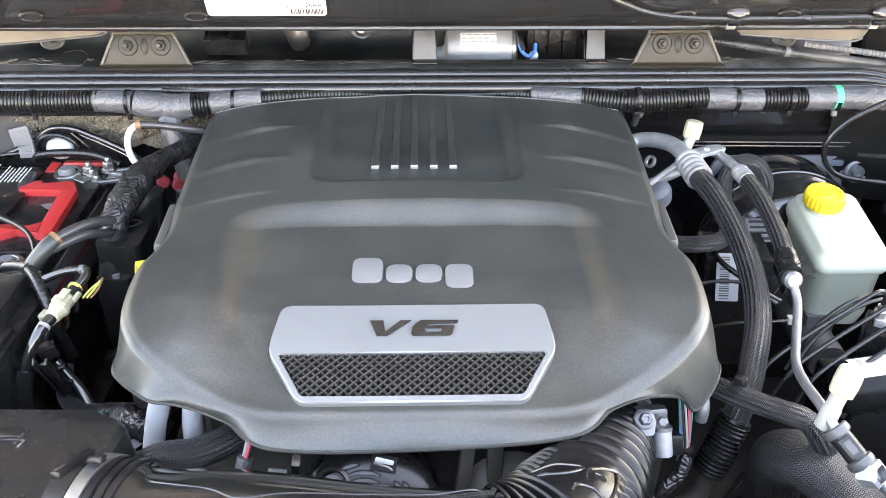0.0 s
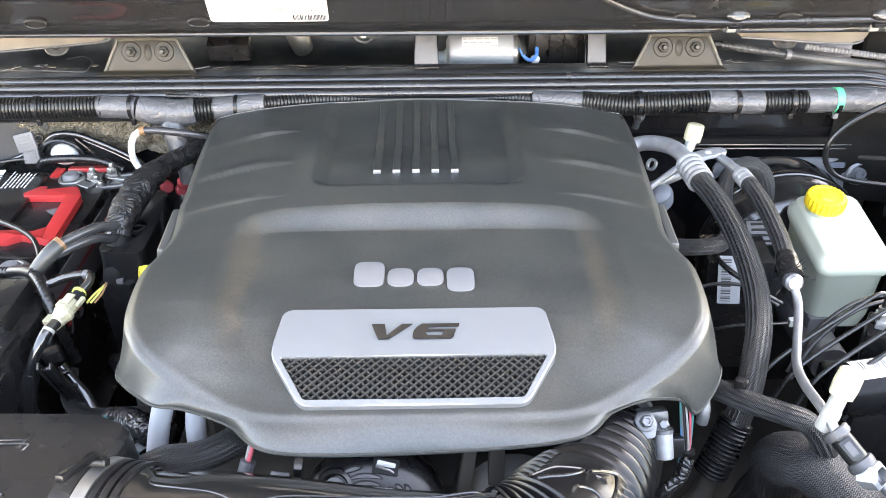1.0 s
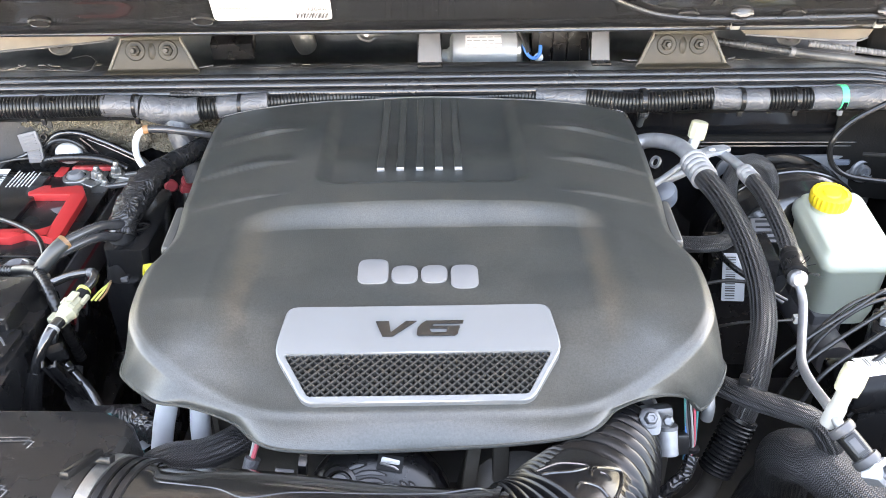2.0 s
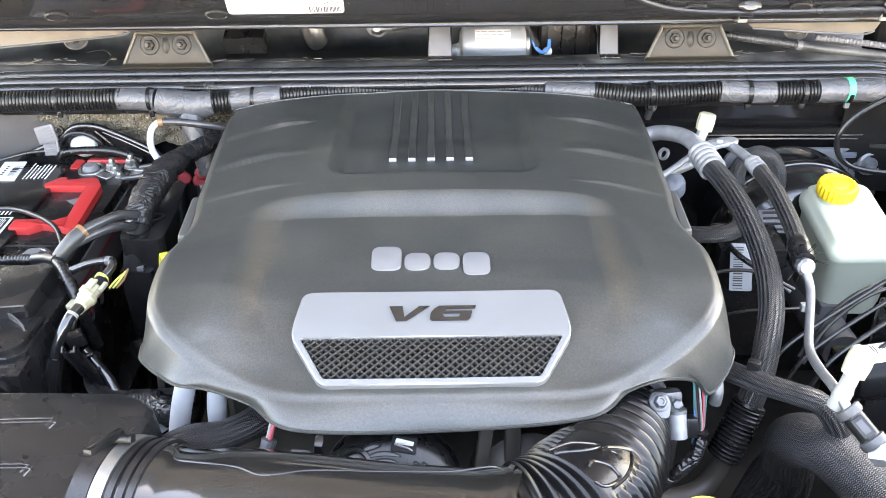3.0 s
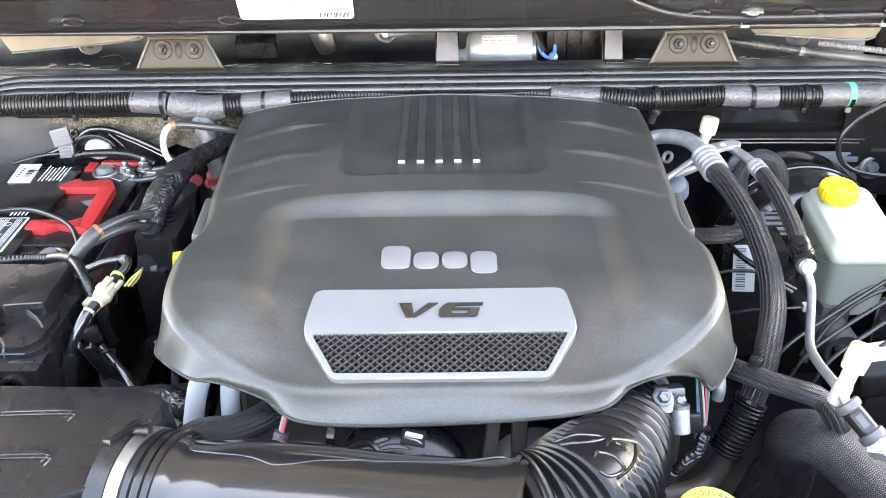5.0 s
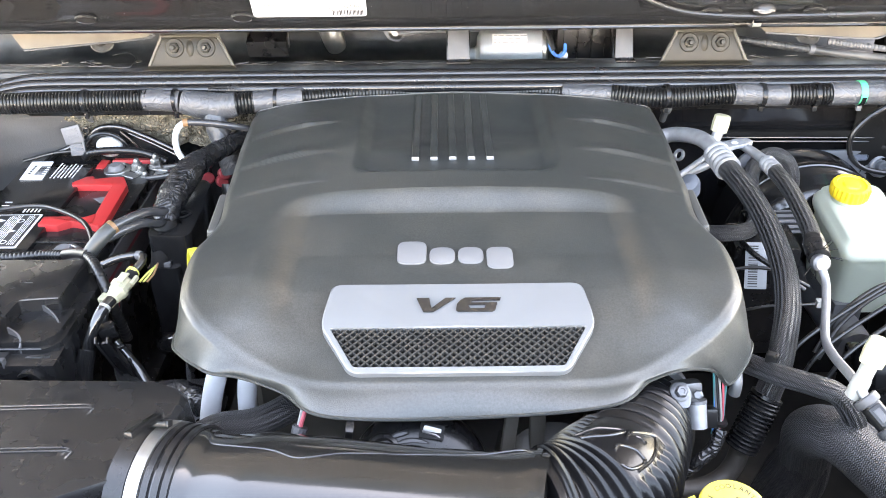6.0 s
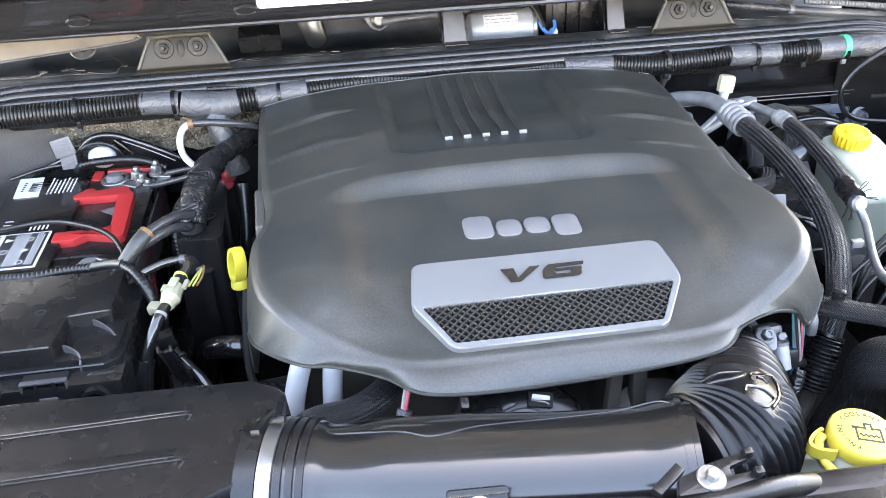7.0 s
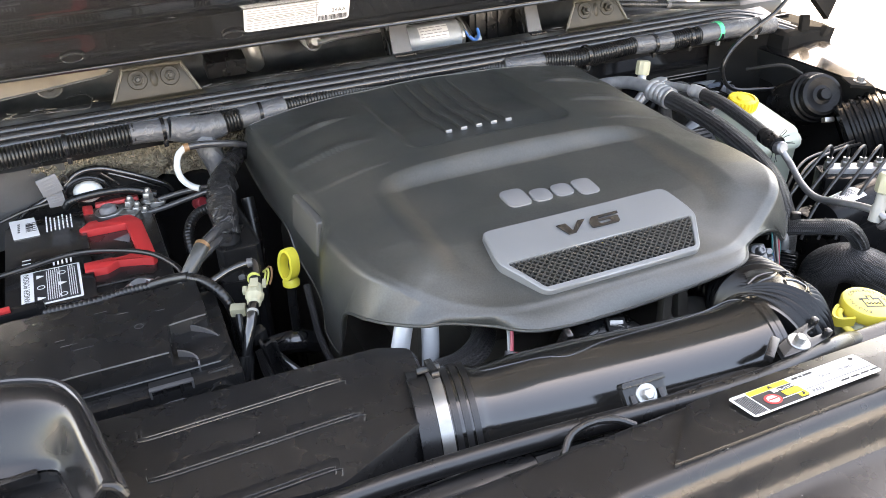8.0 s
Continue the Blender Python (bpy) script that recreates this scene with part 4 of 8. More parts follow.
# ---------------------------------------------------------------- left of the engine: battery, fuse box, air box
def battery():
    b = thing("battery", (-0.54, 0.96, 0.80), "black car battery with red handle trim and printed labels", "battery")
    tray = thing("battery_tray", (-0.53, 0.95, 0.55), "black plastic tray holding the battery", "battery tray")
    part("tray", block((0.24, 0.32, 0.27), pose(-0.535, 0.95, 0.53), 0.01), BLACK, tray)
    part("case", block((0.190, 0.285, 0.185), pose(-0.535, 0.960, 0.80), 0.006), BLACK, b)
    part("band", block((0.1915, 0.2865, 0.060), pose(-0.535, 0.960, 0.930), 0.004), SLEEVE, b, "grey printed band round the case")
    part("band_edge", block((0.1925, 0.2875, 0.007), pose(-0.535, 0.960, 0.9625), 0.002), DARK_RED, b, "dark red edge of the printed band")
    part("lid", block((0.186, 0.281, 0.026), pose(-0.535, 0.960, 0.980), 0.004), BLACK, b)
    top = part("lid_top", block((0.100, 0.235, 0.010), pose(-0.580, 0.955, 1.003), 0.002), GLOSS, b, "raised glossy black lid strip")
    for pts in ([(-0.537, 1.011), (-0.540, 1.018), (-0.525, 1.037), (-0.515, 1.038), (-0.513, 1.029), (-0.481, 1.036), (-0.472, 1.034), (-0.460, 1.010), (-0.455, 0.900), (-0.460, 0.893), (-0.474, 0.900), (-0.481, 1.009)],
                [(-0.540, 0.899), (-0.540, 0.921), (-0.508, 0.921), (-0.503, 0.917), (-0.488, 0.918), (-0.472, 0.930), (-0.468, 0.898), (-0.500, 0.908), (-0.515, 0.897)]):
        part("handle_trim", prism(rounded(pts, 0.0025), 0.010, pose(0, 0, 1.006), 0.002), RED, b, "bright red handle trim")
    part("arrow", prism([(-0.500, 0.985), (-0.478, 0.995), (-0.482, 0.968)], 0.0008, pose(0, 0, 1.0065)), GREY, b)
    part("well", block((0.062, 0.080, 0.004), pose(-0.498, 0.965, 1.003), 0.001), BLACK, b)
    part("terminal_shroud", block((0.060, 0.016, 0.022), pose(-0.484, 1.108, 0.986, -10), 0.003), RED, b, "red shroud behind the rear clamp")
    part("terminal_shroud", block((0.014, 0.030, 0.022), pose(-0.527, 1.096, 0.986, 0, 8), 0.003), RED, b, "red shroud behind the rear clamp")
    part("terminal_shroud", block((0.075, 0.018, 0.016), pose(-0.49, 0.838, 0.990), 0.004), BLACK, b)
    part("lid_lip", tube([(-0.545, 0.868, 1.008), (-0.500, 0.866, 1.009), (-0.468, 0.866, 1.006), (-0.462, 0.860, 0.998)], 0.0016, 8), BLACK, b)
    # rolling loops printed on the red side
    for k in range(3):
        y = 0.842 + 0.034 * k
        for q, r in ((0, 0.011), (1, 0.006)):
            loop = [(-0.4380, y + r * 1.35 * math.cos(a) * (1 if math.sin(a) > 0 else 0.75) + 0.002 * q, 0.935 + 1.9 * r * math.sin(a)) for a in (2 * math.pi * i / 16 for i in range(17))]
            part("printed_loop", tube(loop, 0.0016 if q else 0.0022, 6, 0.004, flat=0.5), DARK_RED if q else INK, b, "dark printed loop")
    # labels on the lid
    lab = part("label", prism(rounded([(-0.619, 1.032), (-0.587, 1.032), (-0.593, 1.092), (-0.625, 1.092)], 0.002), 0.0006, pose(0, 0, 1.0132)), PAPER, b, "small white barcode label")
    rnd = random.Random(2)
    bars([(-0.604, 1.048 + 0.0032 * i, 0.014 - 0.005 * (i % 2), rnd.choice((0.0010, 0.0022))) for i in range(9)] + [(-0.614, 1.050 + 0.006 * i, 0.003, 0.003) for i in range(5)], pose(0, 0, 1.0139), INK, lab, "barcode")
    rows = []
    for i in range(7):
        y = 1.034 + rnd.uniform(0, 0.006)
        while y < 1.078:
            l = rnd.uniform(0.003, 0.009)
            rows.append((-0.579 + 0.0052 * i, y, 0.0018, l))
            y += l + 0.0018
    bars(rows, pose(0, 0, 1.0132), PAPER, b)
    warn = part("warning_label", prism(rounded([(-0.612, 0.845), (-0.545, 0.845), (-0.545, 0.930), (-0.612, 0.930)], 0.002), 0.0006, pose(0, 0, 1.0132)), PAPER, b, "white-on-black warning label")
    part("warning_field", prism([(-0.598, 0.848), (-0.548, 0.848), (-0.548, 0.927), (-0.598, 0.927)], 0.0004, pose(0, 0, 1.0139)), INK, warn)
    lettering("DANGER POISON", 0.0095, pose(-0.6055, 0.888, 1.0140, 0, 0, 90), INK, warn, depth=0.0001)
    for i in range(2):
        for j in range(3):
            c = (-0.590 + 0.024 * i, 0.858 + 0.027 * j)
            if (i + j) % 2:
                part("pictogram", lathe([(0.0036, 0), (0.0036, 0.0003), (0.0046, 0.0003), (0.0046, 0)], pose(*c, 1.0144), 20), PAPER, warn)
            else:
                part("pictogram", prism([(c[0] - 0.0045, c[1] - 0.004), (c[0] - 0.0045, c[1] + 0.005), (c[0] + 0.0045, c[1] + 0.0005)], 0.0003, pose(0, 0, 1.0144)), PAPER, warn)
    rows = []
    for i in range(14):
        y = 0.8515
        while y < 0.922:
            l = rnd.uniform(0.002, 0.007)
            x = -0.5835 + 0.0024 * (i % 7) + (0.0245 if i > 6 else 0)
            if x < -0.550:
                rows.append((x, y, 0.0009, l))
            y += l + 0.0012
    bars(rows, pose(0, 0, 1.0144), PAPER, warn)
    bars([(-0.575 + 0.005 * k, 0.937, 0.002, rnd.uniform(0.01, 0.02)) for k in range(5)] + [(-0.610, 0.945 + 0.01 * k, 0.010, 0.0015) for k in range(3)], pose(0, 0, 1.0132), PAPER, b)


def terminal(post, studs, plate, lugs):
    x, y, z = post
    c = thing("battery_terminal", (x, y, z - 0.02), "grey metal battery clamp with bolts and nuts on a terminal post", "terminal", "battery clamps")
    part("post", lathe([(0, 0.0005), (0.0085, 0.0002), (0.0100, -0.0015), (0.0118, -0.004), (0.0128, -0.020)], pose(*post), 28), GREY, c)
    part("clamp", lathe([(0.0126, -0.007), (0.0140, -0.0055), (0.0178, -0.0065), (0.0195, -0.010), (0.0195, -0.020), (0.0130, -0.020)], pose(*post, 4, -3, 0), 32, wave=lambda a, i: 1 + 0.05 * math.sin(2 * a + 0.8) + 0.03 * math.sin(5 * a)), ZINC, c)
    part("plate", prism(rounded(plate, 0.006), 0.0045, pose(0, 0, z - 0.0165), 0.0014), ZINC, c)
    for (ax, ay), (bx, by), w in lugs:
        a, b = Vector((ax, ay, 0)), Vector((bx, by, 0))
        turn = math.degrees(math.atan2(by - ay, bx - ax))
        mid = (a + b) / 2
        part("lug", block(((b - a).length, w, 0.005), pose(mid.x, mid.y, z - 0.0125, 4, -4, turn), 0.002, 3), ZINC, c)
    for sx, sy, sz in studs:
        k = pose(sx, sy, sz - 0.020, -6, 4, 20 * sx / 0.1)
        st = part("stud", lathe([(0.0046, 0), (0.0046, 0.016), (0.0042, 0.0195), (0.0030, 0.0215), (0, 0.022)], k, 16), ZINC, c)
        part("washer", lathe([(0.004, 0.0), (0.0105, 0.0), (0.0110, 0.0015), (0.0105, 0.003), (0.004, 0.0032)], k, 22), ZINC, st)
        part("nut", lathe([(0.0090, 0.003), (0.0092, 0.0045), (0.0078, 0.0055), (0.0078, 0.0125), (0.0066, 0.0145), (0.0044, 0.0145)], k, 6), ZINC, st)


def fuse_box():
    f = thing("fuse_box", (-0.52, 0.69, 0.85), "black plastic fuse box with a latched lid", "fuse box")
    part("base", block((0.225, 0.150, 0.17), pose(-0.522, 0.690, 0.845), 0.006), BLACK, f)
    lid_out = rounded([(-0.64, 0.640), (-0.472, 0.640), (-0.468, 0.689), (-0.427, 0.693), (-0.426, 0.770), (-0.64, 0.774)], 0.004)
    lid = part("lid", prism(lid_out, 0.024, pose(0, 0, 1.0185), 0.0020, segs=2), BLACK, f)
    part("lid_flange", prism(rounded([(-0.64, 0.634), (-0.424, 0.634), (-0.412, 0.646), (-0.408, 0.776), (-0.64, 0.779)], 0.006), 0.020, pose(0, 0, 1.001), 0.0025), BLACK, f)
    part("corner_step", prism(rounded([(-0.474, 0.637), (-0.430, 0.637), (-0.416, 0.652), (-0.414, 0.698), (-0.474, 0.698)], 0.006), 0.008, pose(0, 0, 1.0195), 0.0025), BLACK, f, "sunken corner of the lid")
    part("front_rim", tube([(-0.64, 0.630, 1.006), (-0.47, 0.630, 1.006), (-0.450, 0.629, 1.008), (-0.440, 0.628, 1.014), (-0.418, 0.630, 1.014)], 0.0026, 8), BLACK, f)
    # glints on the lid's rounded edges, drawn as thin paler tubes
    for run in ([(-0.640, 0.6405, 1.0422), (-0.55, 0.6405, 1.0424), (-0.474, 0.6405, 1.0422)], [(-0.467, 0.6895, 1.0420), (-0.448, 0.6915, 1.0422), (-0.429, 0.6935, 1.0420)], [(-0.640, 0.6345, 1.0205), (-0.53, 0.6345, 1.0205), (-0.428, 0.6345, 1.0205)]):
        part("lid_edge_glint", tube(run, 0.0009, 6), SLEEVE, f, "pale line drawn for the glint on the lid's edge")
    # two thin curved fins stand in the sunken corner
    for (ax, ay), (bx, by), z0 in (((-0.451, 0.694), (-0.419, 0.660), 1.035), ((-0.466, 0.651), (-0.450, 0.634), 1.035)):
        def fin(u, v, ax=ax, ay=ay, bx=bx, by=by, z0=z0):
            sag = 0.006 * math.sin(math.pi * u)
            return (ax + (bx - ax) * u + sag, ay + (by - ay) * u, 1.014 + (z0 - 1.014 - 0.012 * u ** 1.5) * v)
        part("fin", sheet(fin, 14, 3, 0.0018), SLEEVE, f, "thin curved stiffening fin")
    latch = part("latch", block((0.041, 0.013, 0.017), pose(-0.4795, 0.6265, 1.0025), 0.0015), MATT, f)
    for dz, h in ((-0.0085, 0.0022), (0.0085, 0.0022)):
        part("latch_rail", block((0.042, 0.006, h), pose(-0.4795, 0.6185, 1.0100 + dz), 0.0008), SLEEVE, latch)
    for dx in (-0.0200, -0.007, 0.009, 0.0200):
        part("latch_post", block((0.0022 if abs(dx) > 0.015 else 0.004, 0.006, 0.018), pose(-0.4795 + dx, 0.6185, 1.0025), 0.0008), SLEEVE if abs(dx) > 0.015 else GLOSS, latch)
    part("latch_bar", block((0.017, 0.004, 0.0035), pose(-0.478, 0.6165, 1.000), 0.001), GREY, latch)
    part("side_panel", block((0.055, 0.006, 0.030), pose(-0.575, 0.614, 0.975), 0.0015), BLACK, f)
    part("barrel", lathe([(0.010, 0), (0.014, 0), (0.014, 0.02), (0.010, 0.02)], pose(-0.435, 0.628, 0.997, 90), 24), BLACK, f)
    rnd = random.Random(8)
    for k in range(6):
        bars([(-0.585 + rnd.uniform(0, 0.11), 0.685 + 0.012 * k, rnd.uniform(0.006, 0.02), 0.0009)], pose(0, 0, 1.0432), SLEEVE, f, "embossed_mark", 0.0003)
    part("embossed_ring", lathe([(0.004, 0), (0.004, 0.0004), (0.0047, 0.0004), (0.0047, 0)], pose(-0.495, 0.70, 1.0432), 20), SLEEVE, f)


def air_box():
    a = thing("air_filter_box", (-0.41, 0.48, 0.85), "black plastic air filter box with pressed ribs on its lid", "air box")
    out = [(-0.62, 0.425), (-0.375, 0.395), (-0.268, 0.447), (-0.255, 0.545), (-0.285, 0.560), (-0.60, 0.570), (-0.62, 0.56)]
    lid = bmesh.new()
    o = rounded(out, 0.008, 5)
    cen = Vector((-0.43, 0.50, 0))
    rings = []
    for k, z in ((0.955, 1.0405), (0.975, 1.0400), (1.0, 1.0340), (1.022, 0.99), (1.05, 0.94)):
        rings.append([lid.verts.new((cen.x + (x - cen.x) * k, cen.y + (y - cen.y) * k - (0.008 * max(0, (1.0375 - z) / 0.05) if y < 0.46 else 0), z)) for x, y in o])
    lid.faces.new(rings[0])
    for p, q in zip(rings, rings[1:]):
        for j in range(len(o)):
            lid.faces.new((p[j], p[(j + 1) % len(o)], q[(j + 1) % len(o)], q[j]))
    bmesh.ops.recalc_face_normals(lid, faces=lid.faces[:])
    part("lid", lid, BLACK, a, smooth=28)
    part("body", block((0.36, 0.19, 0.20), pose(-0.44, 0.49, 0.76), 0.012), BLACK, a)
    for y, x0, x1 in ((0.520, -0.516, -0.334), (0.467, -0.515, -0.334), (0.412, -0.515, -0.372)):
        pad = prism(rounded([(x0, y), (x1, y + 0.003), (x1 + 0.003, y + 0.018), (x0 - 0.001, y + 0.016)], 0.006), 0.0014, pose(0, 0, 1.0394), 0.0006)
        rib = part("pressed_rib", pad, BLACK, a, "raised rounded rib on the lid")
        for off in (0.0, 0.0042):
            part("rib_edge", tube([(x0 - 0.002 + off, y + 0.016, 1.0405), (x0 - 0.001 + off, y + 0.006, 1.0410), (x0 + 0.004 + off, y + off, 1.0412), ((x0 + x1) / 2, y + off + 0.0012, 1.0412), (x1 - 0.006 - off, y + off + 0.0030, 1.0412), (x1 - off, y + off - 0.0005, 1.0408), (x1 - 0.002 - off, y + off - 0.006, 1.0396)], 0.00085, 8), STRIP, rib)
    # the sky reflected in the lid's chamfer, laid on as a paler tube
    part("chamfer_sheen", tube([(-0.270, 0.452, 1.0365), (-0.300, 0.447, 1.026), (-0.340, 0.436, 1.012), (-0.375, 0.428, 1.000)], 0.0024, 8, flat=0.6), SLEEVE, a, "pale tube drawn for the sky's sheen on the chamfer")
    part("clip", block((0.014, 0.010, 0.010), pose(-0.272, 0.470, 1.038), 0.002), BLACK, a)


def duct_axis(x):
    """The duct's middle line, which slants forward and rises towards the bellows."""
    return Vector((x, 0.4116 - 0.220 * x, 1.0211 + 0.127 * x + 0.152 * x * x))


def duct_girth(x):
    """Half the duct's width: a flared cuff, a waist and a flare to the bellows."""
    return 0.0560 - 0.0035 * ease((x + 0.232) / 0.010) + 0.0050 * ease((x + 0.222) / 0.05) - 0.0030 * ease((x + 0.13) / 0.10) + 0.0030 * ease((x - 0.005) / 0.03) - 0.0040 * ease((x - 0.040) / 0.010)


def on_duct(x, turn, lift=0.0):
    """A point of the duct's skin; turn: radians from the top towards the rear."""
    t = (duct_axis(x + 0.001) - duct_axis(x)).normalized()
    up = (Vector((0, 0, 1)) - t * t.z).normalized()
    back = up.cross(t)
    r = duct_girth(x) + lift
    return duct_axis(x) + back * math.sin(turn) * r + up * math.cos(turn) * r * 0.92


def ring_on_duct(x0, x1, lift, n=48):
    return tube([duct_axis(x0), duct_axis((x0 + x1) / 2), duct_axis(x1)], duct_girth(x0) + lift, n, max(0.0015, (x1 - x0) / 3), flat=0.92)


def intake_duct():
    d = thing("intake_duct", (-0.1, 0.42, 0.98), "glossy black plastic intake duct with ribbed bellows and clamp", "intake duct")
    line = [duct_axis(-0.272 + 0.324 * k / 40) for k in range(41)]
    part("tube", tube(line, lambda s: duct_girth(-0.272 + s / 1.063), 56, 0.004, flat=0.92), DUCT, d)
    # parting seam and the raised shoulder behind it
    seam = [(-0.232, 0.55), (-0.222, 0.40), (-0.2155, 0.20), (-0.19, 0.12), (-0.16, 0.08), (-0.140, -0.02), (-0.125, 0.02), (-0.10, 0.16), (-0.05, 0.30), (0.0, 0.45), (0.029, 0.62), (0.040, 0.52), (0.052, 0.35)]
    part("seam", tube([on_duct(x, a, -0.0002) for x, a in seam], 0.0009, 6, 0.004), STRIP, d, "moulding seam along the duct")
    for x in (-0.2515, -0.2425, -0.2345):
        part("cuff_ring", ring_on_duct(x - 0.0028, x + 0.0028, 0.0024), RUBBER, d)
    part("cuff", ring_on_duct(-0.285, -0.268, 0.0035), BLACK, d, "black plastic outlet of the air box")
    clamp = part("clamp_band", ring_on_duct(-0.2675, -0.2560, 0.0032), ZINC, d, "bright steel hose clamp")
    for k in range(9):
        a = -1.25 - 0.075 * k
        at = on_duct(-0.2618, a, 0.0033)
        out = (at - duct_axis(-0.2618)).normalized()
        part("clamp_slit", block((0.0013, 0.0070, 0.0007), Matrix.Translation(at) @ out.to_track_quat("Z", "X").to_matrix().to_4x4(), 0.0001), MATT, clamp)
    at = on_duct(-0.2618, -2.0, 0.0035)
    part("clamp_housing", block((0.013, 0.014, 0.007), Matrix.Translation(at) @ pose(0, 0, 0, 100, 0, -18), 0.002), ZINC, clamp)
    part("clamp_screw", lathe([(0, 0), (0.0052, 0), (0.0052, 0.006), (0.0036, 0.008), (0, 0.008)], Matrix.Translation(at + Vector((0, -0.004, 0.004))) @ pose(0, 0, 0, 20, 0, 0), 6), ZINC, clamp)
    for x, lift in ((0.047, 0.0022), (0.0535, 0.0030)):
        part("end_cuff", ring_on_duct(x - 0.0022, x + 0.0022, lift + 0.0016), DUCT, d, "rolled cuff at the duct's end")
    lug = Matrix.Translation((-0.2635, 0.486, 1.052)) @ pose(0, 0, 0, -30, -6, -10)
    tab = part("clamp_lug", block((0.022, 0.008, 0.006), lug, 0.0012), BLACK, d, "black T-shaped locating lug")
    part("lug_stem", block((0.007, 0.046, 0.006), lug @ pose(0.001, -0.024, 0.003, 8), 0.001), BLACK, tab)
    bell = [(0.044, 0.402, 1.027), (0.070, 0.412, 1.024), (0.097, 0.436, 1.019), (0.120, 0.470, 1.011), (0.138, 0.505, 1.000), (0.152, 0.545, 0.986), (0.162, 0.590, 0.972), (0.170, 0.640, 0.960)]

    def free(s, a):
        """One where the bellows are ribbed, none on the smooth panel on top of the bend."""
        q = math.degrees(a) % 360
        inside = ease((s - 0.050) / 0.005) * ease((0.116 - s) / 0.005) * ease((q - 48) / 8) * ease((132 - q) / 8)
        return 1 - inside
    pitch = 0.0090

    def ridge(s):
        """Narrow ridges up to the panel, broad rounded ones past it."""
        if s < 0.117:
            return (0.145 * abs(math.sin(math.pi * s / pitch)) ** 2.2 - 0.065) * ease((s - 0.006) / 0.008)
        return 0.115 * abs(math.sin(math.pi * (s - 0.117) / 0.0165)) ** 0.9 - 0.065
    part("bellows", tube(bell, lambda s: 0.0560 - 0.0065 * ease((s - 0.075) / 0.055), 64, pitch / 10, wave=lambda s, a: 0.975 + ridge(s) * free(s, a), flat=0.95), BELLOWS, d, "ribbed black rubber bellows")
    pts = glide(bell, 0.002)

    def on_elbow(s, q):
        r = 0.985 * (0.0556 - 0.0065 * ease((s - 0.075) / 0.055))
        i = min(int(s / 0.002), len(pts) - 2)
        t = (pts[i + 1] - pts[i]).normalized()
        up = (Vector((0, 0, 1)) - t * t.z).normalized()
        side = t.cross(up)
        return pts[i] + (side * math.cos(radians(q)) + up * math.sin(radians(q)) * 0.95) * r
    ribs = ([(0.062, 122), (0.078, 110), (0.086, 98), (0.089, 88), (0.084, 88), (0.077, 93), (0.071, 99), (0.065, 107), (0.058, 114)],
            [(0.078, 81), (0.088, 83), (0.096, 77), (0.107, 66), (0.106, 61)], [(0.088, 77), (0.090, 71), (0.088, 67)],
            [(0.060, 83), (0.068, 83), (0.074, 72), (0.075, 65), (0.072, 59), (0.063, 61), (0.056, 65), (0.054, 71)],
            [(0.106, 62), (0.096, 58), (0.086, 56), (0.074, 56), (0.062, 58)])
    for rib in ribs:
        part("raised_rib", tube([on_elbow(s, q) for s, q in rib], 0.0014, 8, 0.003), GLOSS, d)
    part("outlet_collar", tube([(0.1645, 0.600, 0.969), (0.167, 0.616, 0.966)], 0.054, 36, 0.004), ALU, d, "metal collar on the throttle end")
    plate = Matrix.Translation((-0.124, 0.3585, 1.062)) @ pose(0, 0, 0, 48, 0, -3)
    br = part("bracket", prism(rounded([(-0.016, -0.009), (0.023, -0.009), (0.024, 0.015), (-0.017, 0.015)], 0.004), 0.007, plate, 0.0016), BLACK, d, "black mounting bracket")
    part("bracket_rim", prism(rounded([(-0.018, 0.012), (0.025, 0.012), (0.024, 0.017), (-0.017, 0.017)], 0.002), 0.010, plate, 0.0012), BLACK, br)
    for dx in (-0.010, 0.017):
        part("bracket_leg", block((0.0055, 0.022, 0.005), plate @ pose(dx, -0.006, 0.006, -8), 0.0015), BLACK, br)
        part("bracket_foot", block((0.009, 0.006, 0.009), plate @ pose(dx, -0.017, 0.004), 0.0015), BLACK, br)
    bo = bolt(plate @ pose(0.0035, 0.003, 0.007), 0.0050, 0.006, ZINC, br)
    part("washer", lathe([(0, 0.0012), (0.0092, 0.0012), (0.0100, 0.0004), (0.0100, -0.002)], plate @ pose(0.0035, 0.003, 0.0075), 28), ZINC, bo)
    arm = pose(0.040, 0.352, 1.068, 12, 2, 16)
    br2 = part("bracket", prism(rounded([(-0.030, -0.004), (0.004, -0.011), (0.034, -0.012), (0.035, -0.006), (0.016, -0.003), (0.018, 0.003), (0.038, 0.004), (0.038, 0.010), (0.008, 0.011), (-0.022, 0.008)], 0.0025), 0.005, arm, 0.0012), BLACK, d)
    part("bracket_arm", block((0.030, 0.008, 0.007), arm @ pose(-0.030, 0.009, 0.001, 0, 0, 22), 0.0015), BLACK, br2)
    for at in ((0.036, 0.007), (0.033, -0.009)):
        part("bracket_clip", block((0.007, 0.006, 0.008), arm @ pose(*at, 0.003, 0, 0, -10), 0.0015), BLACK, br2)
    b2 = bolt(arm @ pose(0.000, 0.0, 0.005), 0.0050, 0.007, ZINC, br2)
    part("washer", lathe([(0, 0.0012), (0.0098, 0.0012), (0.0105, 0.0004), (0.0105, -0.002)], arm @ pose(0.000, 0.0, 0.0052), 28), ZINC, b2)


